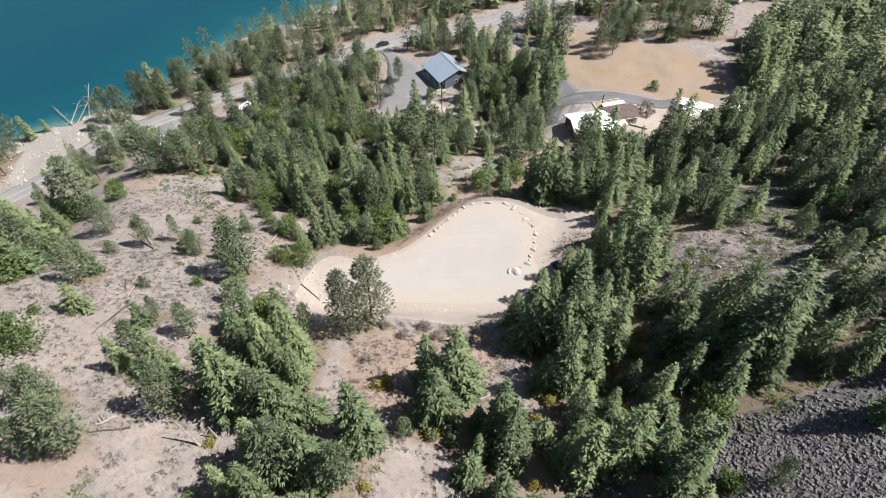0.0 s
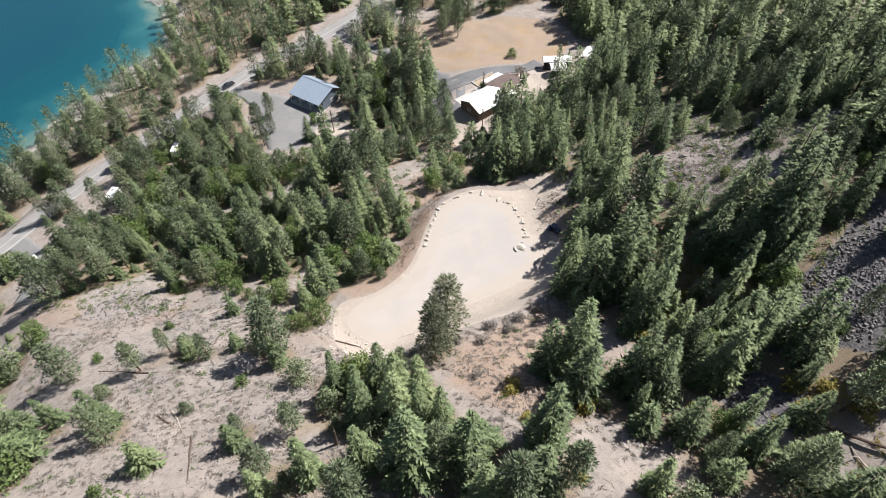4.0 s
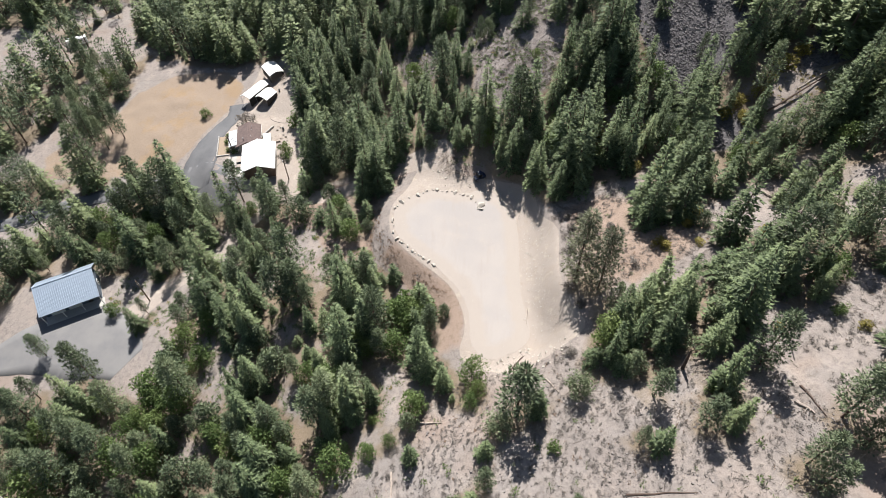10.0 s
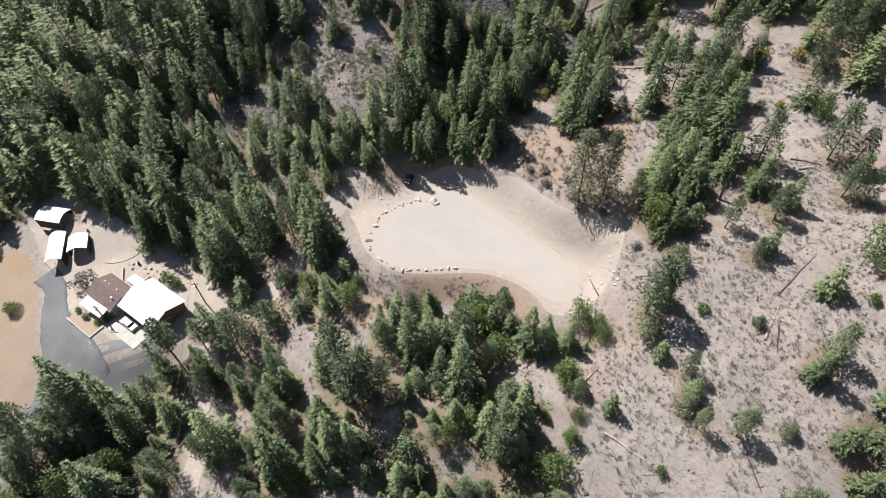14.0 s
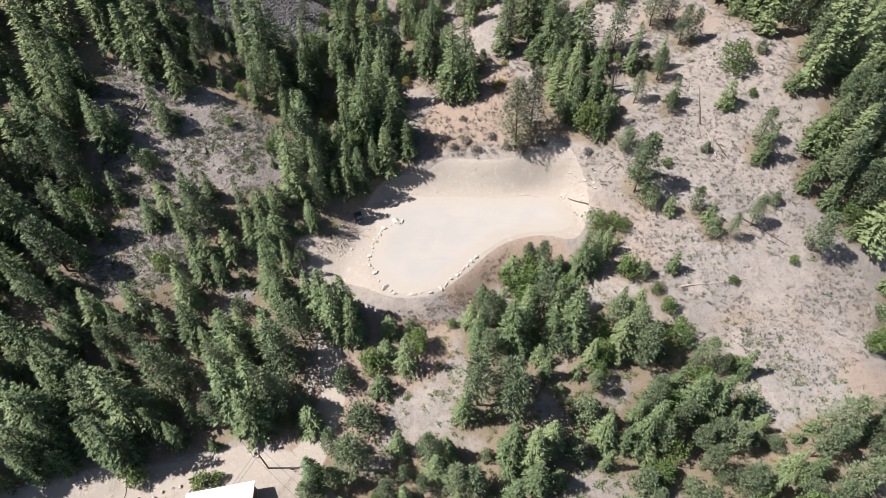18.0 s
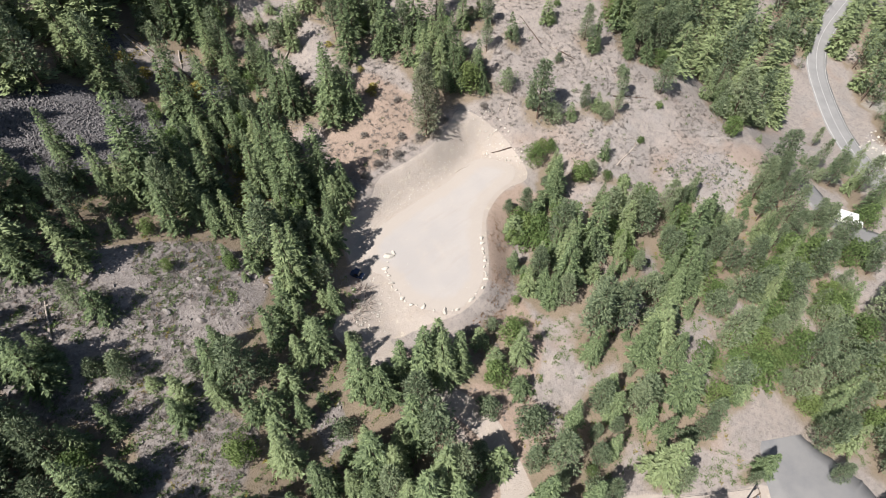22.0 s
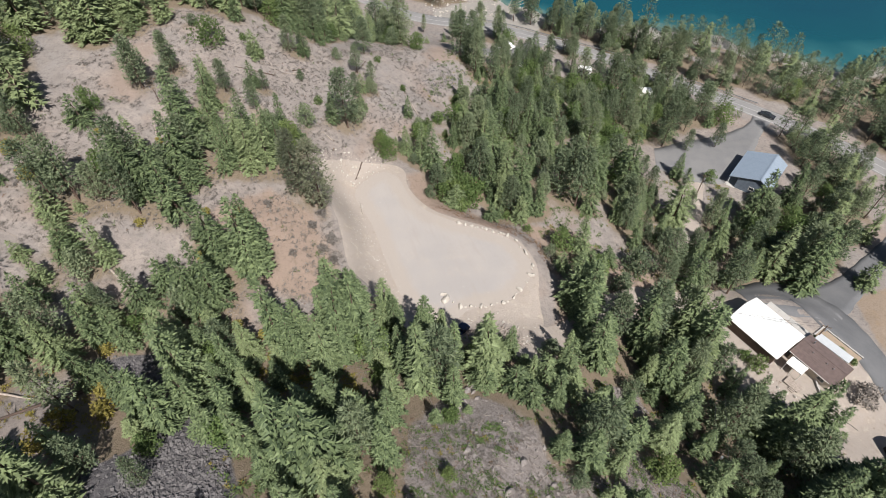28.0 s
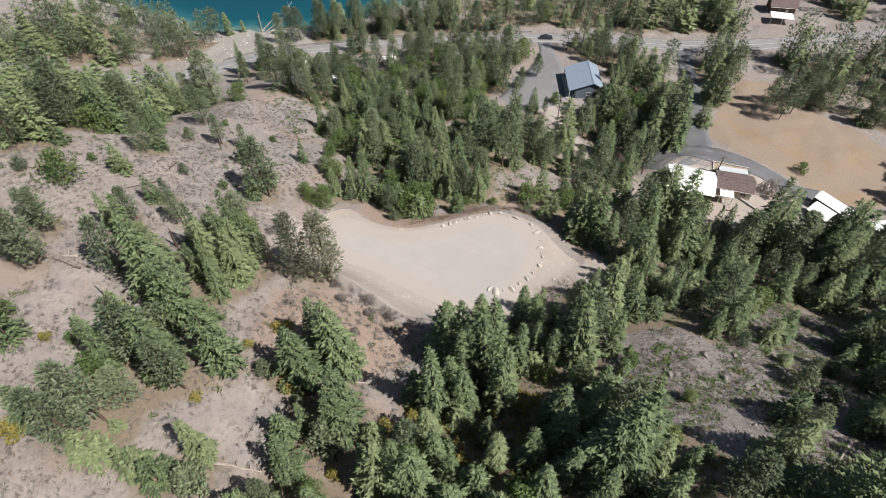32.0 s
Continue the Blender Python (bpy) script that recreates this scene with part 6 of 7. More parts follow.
# ---- buildings ----
def gable_roof(root, length, depth, eave, rise, over, material, thick=0.16, ridge_at=0.0, shingles=False):
    """Two roof slopes, a ridge cap and barge boards; the ridge runs along x."""
    l, d, r = length / 2 + over, depth / 2 + over, ridge_at
    slope_n, slope_s = rise / (depth / 2 - r), rise / (depth / 2 + r)
    top = eave + rise
    north, south = (d, top - slope_n * (d - r)), (-d, top - slope_s * (d + r))
    for y, z in (north, south):
        ring = [(-l, r, top), (l, r, top), (l, y, z), (-l, y, z)]
        slope = part("roof_slope", prism(ring if y < r else ring[::-1], thick), material, root)
        if shingles:
            rows = 9
            for k in range(rows):
                f0, f1 = k / rows, (k + 1) / rows
                y0, y1, z0, z1 = r + (y - r) * f0, r + (y - r) * (f1 + 0.02), top + (z - top) * f0, top + (z - top) * (f1 + 0.02)
                course = [(-l, y0, z0 + 0.015), (l, y0, z0 + 0.015), (l, y1, z1 + 0.05), (-l, y1, z1 + 0.05)]
                part("shingle_course", prism(course if y < r else course[::-1], 0.03), material, slope)
        for side in (-1, 1):
            part("barge_board", rod((side * (l + 0.02), r, top - thick / 2), (side * (l + 0.02), y, z - thick / 2), 0.09, 0.09, 4), WHITE_TRIM if material is not BROWN_ROOF else BROWN_WALL, root)
        part("gutter", rod((-l, y + (0.07 if y > r else -0.07), z - 0.06), (l, y + (0.07 if y > r else -0.07), z - 0.06), 0.06, 0.06, 6), WHITE_TRIM, root)
    part("ridge_cap", box((2 * l, 0.32, 0.05), (0, r, top + 0.04), 0.01), material, root)
    return top


def walls(root, length, depth, eave, rise, material, thick=0.18, ridge_at=0.0, open_side=""):
    """Four walls with gable ends."""
    l, d = length / 2, depth / 2
    if "n" not in open_side:
        part("wall_long", box((length, thick, eave), (0, d - thick / 2, eave / 2)), material, root)
    if "s" not in open_side:
        part("wall_long", box((length, thick, eave), (0, -d + thick / 2, eave / 2)), material, root)
    for side in (-1, 1):
        if ("w" if side < 0 else "e") in open_side:
            continue
        bm = bmesh.new()
        ring = [(-d + thick, -0.3), (d - thick, -0.3), (d - thick, eave), (ridge_at, eave + rise - 0.12), (-d + thick, eave)]
        a = [bm.verts.new((side * l, y, z)) for y, z in ring]
        b = [bm.verts.new((side * (l - thick), y, z)) for y, z in ring]
        bm.faces.new(a), bm.faces.new(b[::-1])
        for k in range(5):
            bm.faces.new((a[k], b[k], b[(k + 1) % 5], a[(k + 1) % 5]))
        bmesh.ops.recalc_face_normals(bm, faces=bm.faces)
        part("wall_gable", bm, material, root)
    part("foundation", box((length + 0.1, depth + 0.1, 0.5), (0, 0, -0.15)), CONCRETE, root)


def window(root, at, width, tall, facing):
    """A framed window on a wall; facing n, s, e or w."""
    turn = {"n": 0, "s": 180, "e": -90, "w": 90}[facing]
    pane = part("window", box((width, 0.06, tall), (0, 0, 0)), GLASS, root)
    pane.matrix_basis = pose(*at, 0, 0, turn)
    for x, z, sx, sz in ((0, tall / 2, width + 0.16, 0.08), (0, -tall / 2, width + 0.2, 0.1), (-width / 2, 0, 0.08, tall), (width / 2, 0, 0.08, tall), (0, 0, 0.05, tall)):
        part("window_frame", box((sx, 0.1, sz), (x, 0.01, z), 0.008), WHITE_TRIM, pane)


def door(root, at, width, tall, facing, material, ribs=0):
    turn = {"n": 0, "s": 180, "e": -90, "w": 90}[facing]
    leaf = part("door", box((width, 0.1, tall), (0, 0, tall / 2), 0.01), material, root)
    leaf.matrix_basis = pose(*at, 0, 0, turn)
    for k in range(ribs):
        part("door_panel", box((width - 0.2, 0.04, tall / ribs - 0.1), (0, 0.06, tall * (k + 0.5) / ribs), 0.01), material, leaf)
    part("door_handle", box((0.12, 0.08, 0.04), (width / 2 - 0.2, 0.09, 1.0), 0.008), STEEL, leaf)


TURN = 12.5
gz = HOUSE_AT[2]
garage = thing("garage", 39.4, 54.2, gz, TURN, "brown garage with a bright white metal gable roof", "garage")
walls(garage, 11.0, 8.4, 3.2, 1.5, BROWN_WALL)
gable_roof(garage, 11.0, 8.4, 3.35, 1.5, 0.35, WHITE_ROOF)
door(garage, (-2.8, 4.22, 0), 3.2, 2.4, "n", TAN_WALL, 4)
door(garage, (1.6, 4.22, 0), 3.2, 2.4, "n", TAN_WALL, 4)
door(garage, (4.4, 4.22, 0), 0.95, 2.05, "n", WHITE_TRIM)
window(garage, (-5.52, 0.5, 1.6), 1.2, 0.9, "w")
house = thing("house", 49.3, 59.6, gz, TURN, "single-storey house with brown shingle roof and tan walls", "house")
walls(house, 8.7, 6.0, 2.6, 1.2, TAN_WALL)
gable_roof(house, 8.7, 6.0, 2.75, 1.2, 0.4, BROWN_ROOF, 0.18, 0.0, True)
for x in (-2.6, 2.4):
    window(house, (x, 3.02, 1.45), 1.5, 1.1, "n")
    window(house, (x, -3.02, 1.45), 1.4, 1.0, "s")
window(house, (4.37, 0, 1.45), 1.3, 1.1, "e")
door(house, (0.2, 3.03, 0), 1.0, 2.05, "n", DARK_TRIM)
for x in (-1.8, 1.2, 2.6):
    part("roof_vent", rod((x, -0.9, 3.4), (x, -0.9, 3.95), 0.09, 0.09, 8), STEEL, house)
part("chimney", rod((-3.0, 1.2, 3.2), (-3.0, 1.2, 4.3), 0.14, 0.14, 10), STEEL, house)


def lean_to(name, x, y, turn, length, depth, high, low, material, label, category):
    """An open roof on posts."""
    root = thing(name, x, y, level(x, y), turn, label, category)
    part("roof_sheet", prism([(-length / 2, -depth / 2, high), (length / 2, -depth / 2, high), (length / 2, depth / 2, low), (-length / 2, depth / 2, low)], 0.1), material, root)
    for sx in (-1, 0, 1):
        for sy, top in ((-1, high), (1, low)):
            px, py = sx * (length / 2 - 0.15), sy * (depth / 2 - 0.15)
            part("post", box((0.12, 0.12, top + 0.2), (px, py, (top - 0.4) / 2), 0.01), WHITE_TRIM, root)
    for sy, top in ((-1, high), (1, low)):
        part("beam", box((length - 0.1, 0.1, 0.16), (0, sy * (depth / 2 - 0.15), top - 0.2), 0.01), WHITE_TRIM, root)
    return root


lean_to("porch", 48.1, 64.1, TURN + 3, 7.2, 2.4, 2.75, 2.35, GREY_ROOF, "light grey metal porch roof on posts beside the house", "porch")
lean_to("patio_cover", 48.6, 54.1, TURN + 3, 3.4, 2.2, 2.7, 2.9, WHITE_ROOF, "small white patio cover between house and garage", "patio cover")


def carport(x, y, turn, length, depth, label, eave=2.6, shade_at=()):
    root = thing("carport", x, y, level(x, y), turn, label, "carport", "white carports behind the house")
    top = eave + 0.85
    for sy in (-1, 1):
        for k in range(2):
            y0, y1 = sy * depth / 2 * (0.0 if k == 0 else 0.55), sy * depth / 2 * (0.55 if k == 0 else 1.06)
            z0, z1 = (top, top - 0.28) if k == 0 else (top - 0.28, eave)
            ring = [(-length / 2, y0, z0), (length / 2, y0, z0), (length / 2, y1, z1), (-length / 2, y1, z1)]
            part("roof_sheet", prism(ring if sy < 0 else ring[::-1], 0.07), WHITE_ROOF, root)
        for sx in (-1, -0.33, 0.33, 1):
            part("post", box((0.09, 0.09, eave + 0.4), (sx * (length / 2 - 0.1), sy * (depth / 2 - 0.05), eave / 2 - 0.2), 0.01), STEEL, root)
        # Dark sheets stand in for the shade beneath the roof.
        if sy in shade_at:
            part("side_panel", box((length - 0.1, 0.05, eave), (0, sy * (depth / 2 - 0.02), eave / 2)), DARK_TRIM, root, "dark panel put in as the shade beneath the roof")
    for sx in (-1, 1):
        part("end_bow", rod((sx * (length / 2 - 0.1), -depth / 2, eave), (sx * (length / 2 - 0.1), 0, top - 0.08), 0.05, 0.05, 6), STEEL, root)
        part("end_bow", rod((sx * (length / 2 - 0.1), depth / 2, eave), (sx * (length / 2 - 0.1), 0, top - 0.08), 0.05, 0.05, 6), STEEL, root)
    return root


carport(84.0, 60.8, 36, 7.2, 4.8, "white metal carport, the shade beneath built as dark side panels", 2.8, (-1, 1))
carport(73.0, 64.2, -26, 9.4, 3.6, "long narrow white metal carport, shade beneath built as one dark panel", 3.0, (-1,))
carport(70.2, 59.7, -25, 5.2, 4.4, "short white-roofed shed, the shade beneath built as dark side panels", 2.4, (-1, 1))

shop = thing("workshop", SHOP_AT[0], SHOP_AT[1], SHOP_AT[2], -60.5, "slate-blue workshop with blue-grey metal roof and open porch", "workshop")
walls(shop, 12.2, 7.2, 4.0, 1.9, BLUE_WALL, 0.18, 1.2)
for ring in ([(-6.6, 1.6, 6.0), (6.6, 1.6, 6.0), (6.6, 5.0, 4.0), (-6.6, 5.0, 4.0)][::-1], [(-6.6, 1.6, 6.0), (6.6, 1.6, 6.0), (6.6, -5.9, 3.4), (-6.6, -5.9, 3.4)]):
    part("roof_slope", prism(ring, 0.14), BLUE_ROOF, shop)
part("ridge_cap", box((13.2, 0.4, 0.06), (0, 1.6, 6.04), 0.01), BLUE_ROOF, shop)
for x in (-6.3, -2.1, 2.1, 6.3):
    part("porch_post", box((0.16, 0.16, 3.6), (x, -5.6, 1.6), 0.01), WHITE_TRIM, shop)
part("porch_beam", box((12.8, 0.14, 0.25), (0, -5.6, 3.28), 0.01), WHITE_TRIM, shop)
part("porch_slab", box((13.0, 2.8, 0.3), (0, -4.8, -0.02), 0.02), CONCRETE, shop)
for x in (-3.6, 0.2):
    door(shop, (x, -3.62, 0), 3.0, 2.8, "s", WHITE_TRIM, 4)
door(shop, (3.6, -3.62, 0), 1.0, 2.1, "s", DARK_TRIM)
window(shop, (5.0, -3.62, 1.6), 1.0, 0.9, "s")
window(shop, (6.12, 0.5, 1.8), 1.2, 1.0, "e")
for x in (-2.6, 2.6):
    window(shop, (x, 3.62, 2.0), 1.2, 0.9, "n")

# Far houses beyond the road.
cabin = thing("cabin", 44.5, 183.5, level(44.5, 183.5), 18, "red-brown cabin beyond the lakeside road", "house")
walls(cabin, 9.0, 7.0, 3.2, 2.4, BROWN_WALL)
gable_roof(cabin, 9.0, 7.0, 3.3, 2.4, 0.5, BROWN_ROOF)
window(cabin, (-2, -3.52, 1.6), 1.3, 1.1, "s")
door(cabin, (1.5, -3.53, 0), 1.0, 2.05, "s", WHITE_TRIM)
lean_to("carport_roof", 46.0, 172.5, 14, 8.0, 5.5, 3.0, 2.7, WHITE_ROOF, "flat white roof on posts beyond the road", "carport")

# Paving and garden of the house.
apron = thing("concrete_apron", 39.0, 60.9, gz, TURN, "pale concrete apron before the garage doors", "paving", "", "structure")
for n, x in enumerate((-3.9, -1.3, 1.3, 3.9)):
    part("slab", box((2.55, 4.6, 0.3), (x, 0.2, -0.02 + 0.004 * (n % 2)), 0.02), CONCRETE, apron)
lawn = thing("front_garden", 47.6, 67.2, gz + 0.06, TURN, "dry front garden bed with a low pale border wall", "garden")
bm = box((8.6, 3.2, 0.3), (0, 0, -0.1), 0.03)
part("soil", bm, worn("dry_lawn", (0.33, 0.26, 0.19), (0.26, 0.205, 0.15), 2, 14, 0.95), lawn)
for k in range(14):
    part("border_block", box((0.62, 0.3, 0.45), (-4.4 + 0.66 * k, 1.75 + 0.03 * (k % 3), 0.05), 0.04), CONCRETE, lawn)
for k in range(5):
    part("border_block", box((0.3, 0.62, 0.45), (-4.5, 1.4 - 0.66 * k, 0.05), 0.04), CONCRETE, lawn)
for x, y, s in ((44.4, 63.2, 2.0), (51.6, 67.2, 1.5), (48.6, 66.6, 1.7), (45.3, 65.2, 1.6)):
    shrub(x, y, s, LEAF, "clipped dark green garden bush", 0.8).location.z = gz
fence = thing("low_garden_wall", 53.0, 56.5, level(53.0, 56.5), -25, "pale low garden wall behind the house", "wall")
for k in range(9):
    part("wall_block", box((0.9, 0.35, 0.7), (-3.6 + 0.92 * k, 0.03 * (k % 2), 0.2), 0.05), CONCRETE, fence)
shrub(58.3, 63.2, 4.6, SAGE, "large grey leafless bush at the corner of the house", 0.8).location.z = gz - 0.1
deck = thing("wooden_deck", 51.0, 52.4, gz + 0.02, TURN + 3, "low slatted deck with steps between house and garage", "deck")
for k in range(7):
    part("deck_board", box((3.2, 0.24, 0.08), (0, -0.9 + 0.27 * k, 0.36), 0.01), DEADWOOD, deck)
for x in (-1.3, 0, 1.3):
    part("joist", box((0.1, 1.8, 0.34), (x, -0.1, 0.15)), POLE_WOOD, deck)
for k in range(2):
    part("step", box((1.2, 0.3, 0.12), (0.4, -1.2 - 0.32 * k, 0.24 - 0.13 * k), 0.01), DEADWOOD, deck)
for x, y, label in ((73.4, 56.4, "dark barrel standing beside the white shed"), (55.4, 51.4, "dark water barrel behind the house")):
    barrel = thing("barrel", x, y, level(x, y) - 0.02, 0, label, "barrel")
    part("drum", rod((0, 0, 0), (0, 0, 0.88), 0.3, 0.3, 16), DARK_TRIM, barrel)
    for z in (0.03, 0.3, 0.58, 0.84):
        part("hoop", rod((0, 0, z - 0.02), (0, 0, z + 0.02), 0.32, 0.32, 16), STEEL, barrel)
hose = thing("garden_hose", 61.2, 57.6, gz, 0, "dark garden hose curving over the yard behind the house", "hose")
last, bm = None, bmesh.new()
for k in range(15):
    a = radians(100 + 120 * k / 14)
    p = (2.4 + 5.2 * math.cos(a), -6.5 + 6.4 * math.sin(a))
    p = Vector((p[0], p[1], level(61.2 + p[0], 57.6 + p[1]) - gz + 0.05))
    if last:
        rod(last, p, 0.045, 0.045, 6, bm)
    last = p
part("hose_line", bm, RUBBER, hose)
slash_pile(81.2, 56.6, 1.7, 26, 64, "heap of pale scrap timber beside the carport")
rng = random.Random(17)
for x, y in ((56.4, 52.4), (55.2, 53.2), (52.0, 50.0), (53.9, 46.9), (50.5, 49.2), (49.0, 48.9), (53.2, 50.9), (47.2, 49.8)):
    ob = new("garden_rock", meshes[rng.randrange(7)])
    s = rng.uniform(0.7, 1.2)
    ob.matrix_basis = pose(x, y, level(x, y) + s * 0.2, 0, 0, rng.uniform(0, 360)) @ Matrix.Diagonal((s, s * 0.8, s * 0.9, 1))
    tagged(ob, "grey garden rock behind the house", "rock", "garden rocks")


# ---- vehicles ----
def wheel(root, x, y, r, wide):
    tyre = part("wheel", rod((x, y - wide / 2, r), (x, y + wide / 2, r), r, r, 16), RUBBER, root)
    part("rim", rod((x, y - wide / 2 - 0.01, r), (x, y + wide / 2 + 0.01, r), r * 0.6, r * 0.6, 12), STEEL, tyre)


def loft(profile, wide, taper=0.0):
    """A body from a side outline (x, z), rounded in by taper towards the top."""
    bm = bmesh.new()
    zs = [z for _, z in profile]
    rings = []
    for s in (-1, 1):
        rings.append([bm.verts.new((x, s * (wide / 2 - taper * (z - min(zs)) / (max(zs) - min(zs))), z)) for x, z in profile])
    bm.faces.new(rings[0]), bm.faces.new(rings[1][::-1])
    for k in range(len(profile)):
        n = (k + 1) % len(profile)
        bm.faces.new((rings[0][k], rings[1][k], rings[1][n], rings[0][n]))
    bmesh.ops.recalc_face_normals(bm, faces=bm.faces)
    bmesh.ops.bevel(bm, geom=list(bm.edges), offset=0.05, segments=2, affect="EDGES", profile=0.6)
    return bm


def saloon(x, y, z, turn, paint, label):
    root = thing("car", x, y, z, turn, label, "car")
    part("body", loft([(-2.35, 0.35), (-2.4, 0.8), (-1.6, 0.95), (1.2, 0.95), (2.3, 0.78), (2.38, 0.35)], 1.82, 0.08), paint, root)
    part("cabin_glass", loft([(-1.5, 0.9), (-1.0, 1.38), (0.4, 1.4), (1.1, 0.9)], 1.6, 0.2), GLASS, root)
    part("roof", box((1.45, 1.2, 0.05), (-0.3, 0, 1.41), 0.02), paint, root)
    for wx in (-1.4, 1.45):
        for wy in (-0.8, 0.8):
            wheel(root, wx, wy, 0.33, 0.22)
    for wy in (-0.62, 0.62):
        part("headlight", box((0.06, 0.3, 0.14), (2.36, wy, 0.66), 0.02), WHITE_TRIM, root)
        part("tail_light", box((0.05, 0.28, 0.12), (-2.4, wy, 0.7), 0.02), STRIPE, root)
    for bx in (-2.42, 2.42):
        part("bumper", box((0.12, 1.7, 0.16), (bx, 0, 0.45), 0.04), STEEL, root)
    return root


def camper(x, y, turn, length, label, cab=True, name="motorhome"):
    z = level(x, y)
    root = thing(name, x, y, z + 0.1, turn, label, "camper" if cab else "trailer")
    part("body", box((length, 2.3, 2.3), (0, 0, 1.75), 0.12), WHITE_BODY, root)
    part("stripe", box((length - 0.3, 2.32, 0.22), (0, 0, 1.35), 0.02), STRIPE, root)
    for wx in (-length * 0.25, length * 0.2):
        for s in (-1, 1):
            part("window", box((1.1, 0.05, 0.55), (wx, s * 1.15, 2.05), 0.02), GLASS, root)
    part("door", box((0.7, 0.06, 1.75), (length * 0.02, -1.16, 1.6), 0.02), WHITE_TRIM, root)
    part("roof_vent", box((0.6, 0.6, 0.2), (length * 0.2, 0.2, 2.98), 0.04), STEEL, root)
    part("roof_unit", box((1.0, 0.8, 0.28), (-length * 0.2, 0, 3.0), 0.06), WHITE_TRIM, root)
    for wy in (-1.0, 1.0):
        wheel(root, -length * 0.22, wy, 0.36, 0.24)
    if cab:
        h = length / 2
        part("cab", loft([(h - 0.2, 0.55), (h - 0.2, 1.75), (h + 0.5, 1.7), (h + 1.0, 1.15), (h + 1.9, 1.0), (h + 2.0, 0.55)], 1.9, 0.12), WHITE_BODY, root)
        part("windscreen", box((0.06, 1.5, 0.6), (h + 0.78, 0, 1.42), 0.02, (0, -38, 0)), GLASS, root)
        for wy in (-0.85, 0.85):
            wheel(root, h + 1.2, wy, 0.36, 0.24)
    else:
        part("tow_bar", rod((length / 2, 0, 0.6), (length / 2 + 1.2, 0, 0.5), 0.06, 0.06, 6), STEEL, root)
    return root


saloon(-27.5, 118.6, level(-27.5, 118.6) + 0.16, 28, worn("black_car_paint", (0.03, 0.032, 0.036), (0.022, 0.024, 0.028), 0.8, 9, 0.25, 0, 0.02, 0.5), "black car on the lakeside road")
saloon(39.9, 60.3, gz + 0.14, TURN, BROWN_BODY, "silver-beige saloon car parked on the concrete apron")
camper(-88.6, 54.0, 110, 6.2, "white motorhome parked in the roadside lay-by")
camper(-49.6, 86.6, 65, 4.4, "white camper truck parked under pines beside the road")
camper(-69.6, 76.2, 55, 4.6, "small white trailer half hidden by trees", False, "trailer")
camper(110.0, 142.0, -58, 7.0, "white travel trailer parked beyond the field", False, "trailer")


def buggy(x, y, turn, label):
    """A small open utility vehicle with a roof on a tube cage and a short load bed."""
    paint = worn("dark_blue_vehicle_paint", (0.022, 0.035, 0.075), (0.016, 0.025, 0.055), 0.8, 9, 0.25, 0, 0.02, 0.5)
    root = thing("utility_vehicle", x, y, level(x, y) + 0.03, turn, label, "utility vehicle")
    part("body", loft([(-1.35, 0.4), (-1.4, 0.75), (0.4, 0.7), (0.75, 0.95), (1.35, 0.8), (1.4, 0.45)], 1.4, 0.06), paint, root)
    part("load_bed", box((0.95, 1.35, 0.32), (-0.95, 0, 0.9), 0.04), paint, root)
    part("seat", box((0.5, 1.2, 0.22), (-0.15, 0, 0.82), 0.05), RUBBER, root)
    part("seat_back", box((0.14, 1.2, 0.5), (-0.4, 0, 1.1), 0.05, (0, -8, 0)), RUBBER, root)
    part("windscreen", box((0.04, 1.2, 0.7), (0.6, 0, 1.28), 0.01, (0, -18, 0)), GLASS, root)
    part("roof", box((1.25, 1.4, 0.07), (-0.05, 0, 1.82), 0.03), paint, root)
    for sx, tx in ((-0.5, -0.6), (0.75, 0.5)):
        for sy in (-0.62, 0.62):
            part("cage_tube", rod((sx, sy, 0.85), (tx, sy, 1.8), 0.03, 0.03, 6), WIRE, root)
    for sx in (-0.95, 0.98):
        for sy in (-0.62, 0.62):
            wheel(root, sx, sy, 0.31, 0.24)
    for sy in (-0.45, 0.45):
        part("headlight", box((0.05, 0.22, 0.12), (1.38, sy, 0.72), 0.02), WHITE_TRIM, root)


buggy(22.1, -6.9, 118, "dark blue utility vehicle parked in tree shade beside the pad")


def boat(x, y, turn, label):
    root = thing("boat", x, y, level(x, y) + 0.35, turn, label, "boat")
    part("hull", loft([(-2.6, 0.1), (-2.7, 0.8), (2.3, 0.95), (3.0, 1.0), (1.9, 0.1)], 1.9, -0.25), WHITE_BODY, root)
    part("cover", box((3.6, 1.7, 0.12), (-0.6, 0, 0.98), 0.05), WHITE_TRIM, root)
    part("keel", box((4.2, 0.1, 0.5), (-0.3, 0, -0.1), 0.02), STEEL, root)


boat(-76.5, 55.0, 140, "small white boat stored under trees")

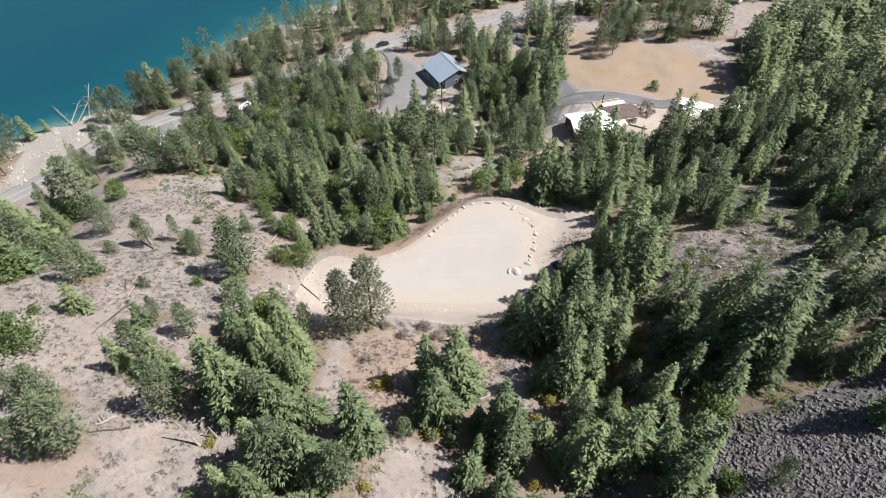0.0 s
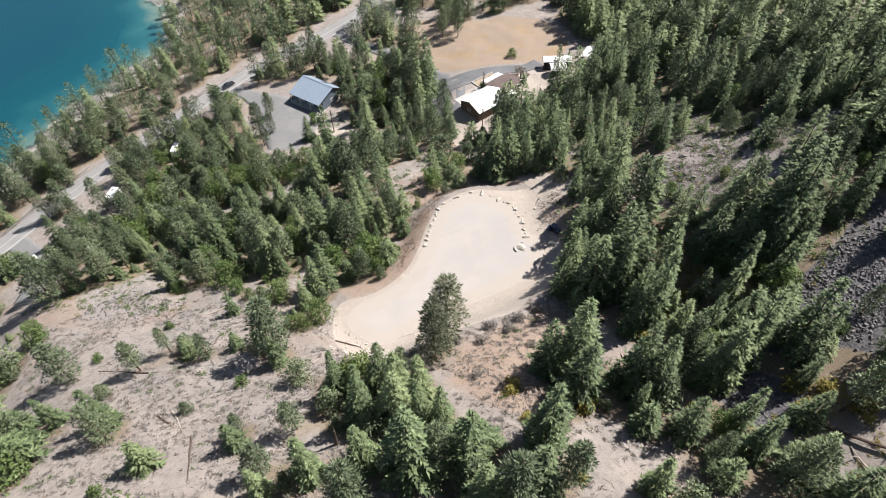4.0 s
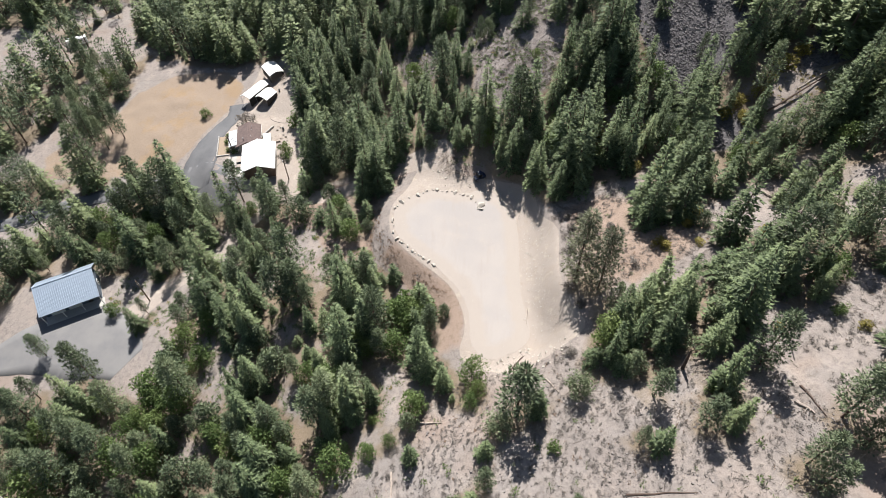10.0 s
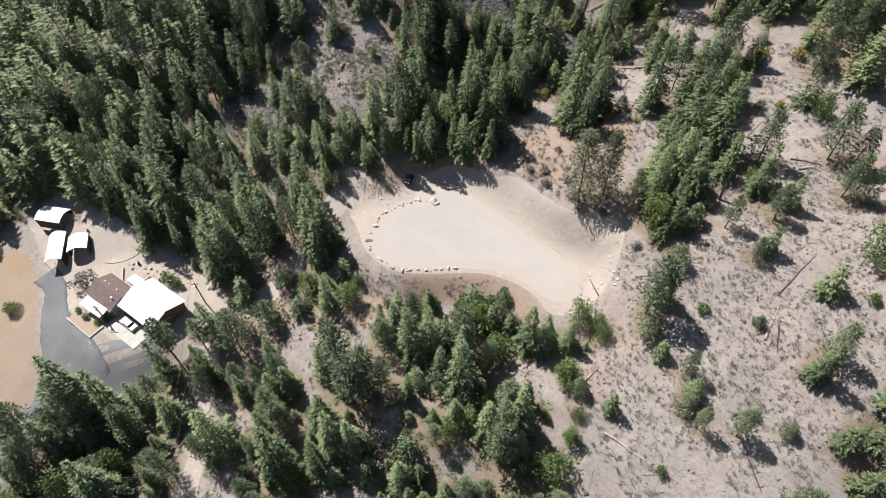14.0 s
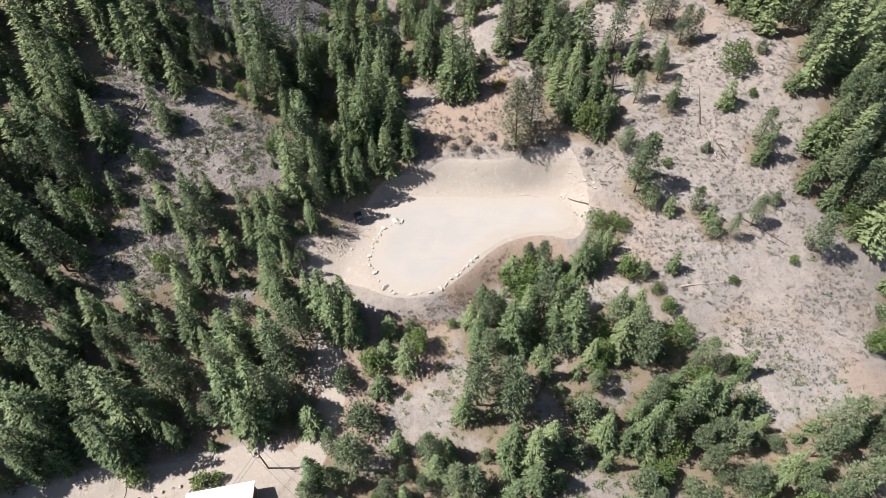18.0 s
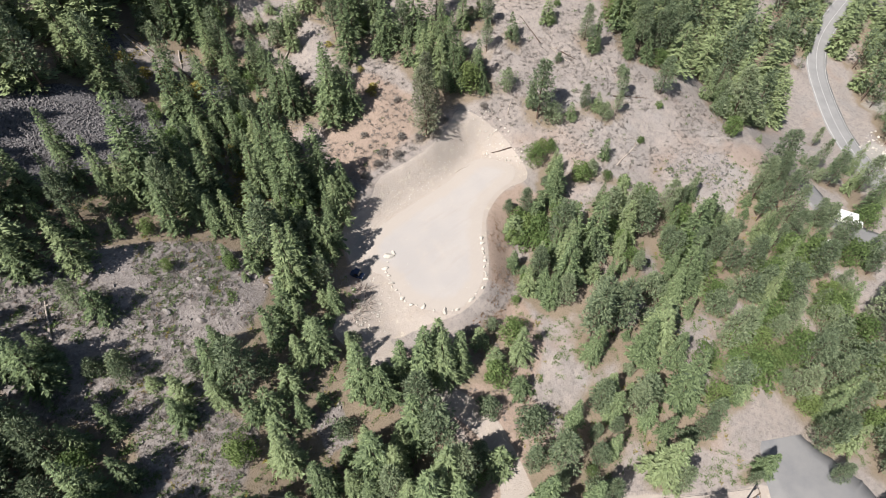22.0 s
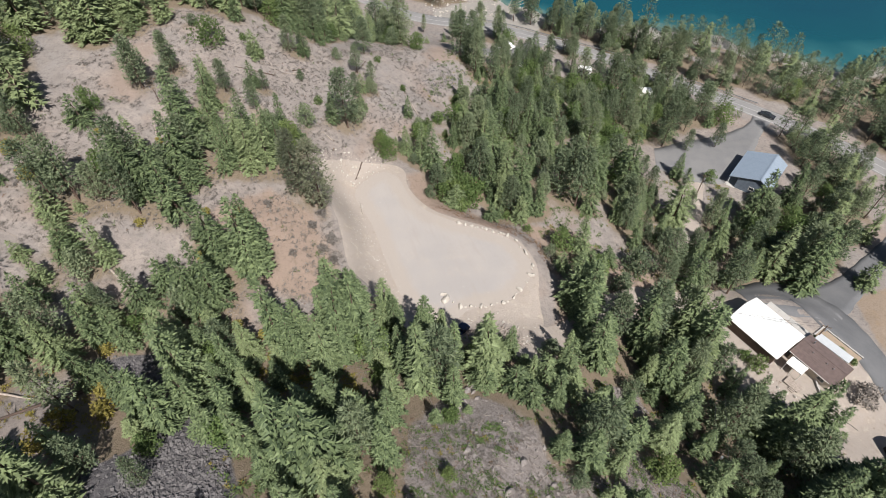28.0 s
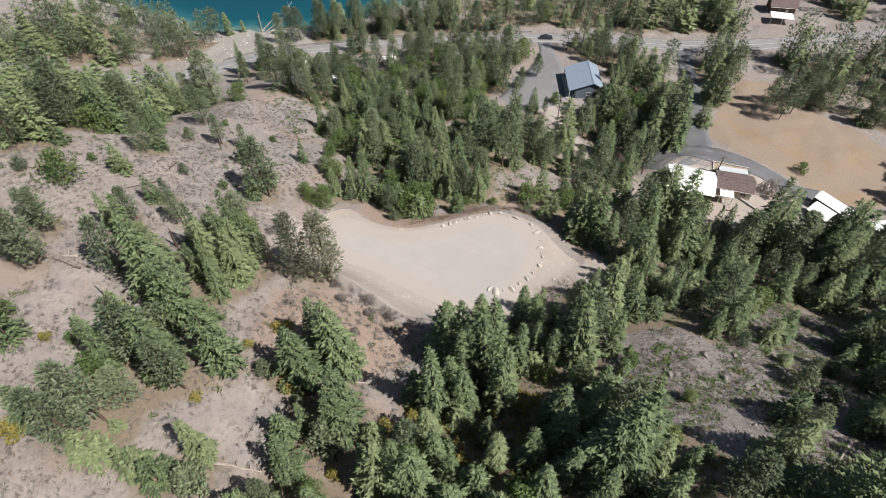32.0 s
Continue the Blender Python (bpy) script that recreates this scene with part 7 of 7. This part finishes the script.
# ---- power line, road rail ----
tops = []
for x, y, h, turn in ((33.8, 45.1, 7.8, 40), (-3.8, 72.3, 8.0, 40), (60.0, 20.5, 8.5, 40), (44.6, 63.6, 6.0, 40)):
    z = level(x, y)
    mast = thing("utility_pole", x, y, z - 0.3, turn, "brown wooden utility pole with a short crossarm", "utility pole", "power line")
    part("pole", rod((0, 0, 0), (0, 0, h + 0.3), 0.16, 0.11, 10), POLE_WOOD, mast)
    part("crossarm", box((1.9, 0.1, 0.12), (0, 0.1, h - 0.2), 0.01), POLE_WOOD, mast)
    for s in (-0.85, 0.0, 0.85):
        part("insulator", rod((s, 0.1, h - 0.14), (s, 0.1, h + 0.06), 0.05, 0.03, 8), STEEL, mast)
    part("transformer", rod((0.28, 0, h - 1.5), (0.28, 0, h - 0.8), 0.2, 0.2, 10), STEEL, mast)
    tops.append((Vector((x, y, z + h - 0.05)), turn))
for (a, ta), (b, tb) in ((tops[0], tops[1]), (tops[0], tops[2]), (tops[0], tops[3])):
    cables = thing("power_cable", *a, 0, "thin dark power cable strung between wooden poles", "cable", "power line")
    for s in (-0.85, 0.85):
        bm = bmesh.new()
        off = Vector((math.cos(radians(ta)) * s, math.sin(radians(ta)) * s, 0))
        last = off
        for k in range(1, 13):
            f = k / 12
            nxt = (b - a) * f + off - Vector((0, 0, 4 * 0.9 * f * (1 - f)))
            rod(last, nxt, 0.025, 0.025, 5, bm)
            last = nxt
        part("cable", bm, WIRE, cables)

for a, b in ((4, 8), (8, 10)):
    rail_line = painted_line(4.4, 0.3, a, b)
    rail = thing("guard_rail", rail_line[0][0], rail_line[0][1], level(*rail_line[0][:2]), 0, "galvanised guard rail on the lake side of the road", "guard rail")
    origin = Vector((rail_line[0][0], rail_line[0][1], level(*rail_line[0][:2])))
    for (ax, ay, _), (bx, by, _) in zip(rail_line, rail_line[1:]):
        n = max(1, int(math.hypot(bx - ax, by - ay) / 4))
        for k in range(n):
            p = Vector((ax + (bx - ax) * k / n, ay + (by - ay) * k / n, 0))
            q = Vector((ax + (bx - ax) * (k + 1) / n, ay + (by - ay) * (k + 1) / n, 0))
            p.z, q.z = level(p.x, p.y) + 0.65, level(q.x, q.y) + 0.65
            part("post", box((0.14, 0.14, 1.0), tuple(p - origin - Vector((0, 0, 0.45))), 0.01), POLE_WOOD, rail)
            part("beam", prism([tuple(p - origin + Vector((0, 0, 0.18))), tuple(q - origin + Vector((0, 0, 0.18))), tuple(q - origin + Vector((0.08, 0.06, 0.18))), tuple(p - origin + Vector((0.08, 0.06, 0.18)))], 0.34), STEEL, rail)
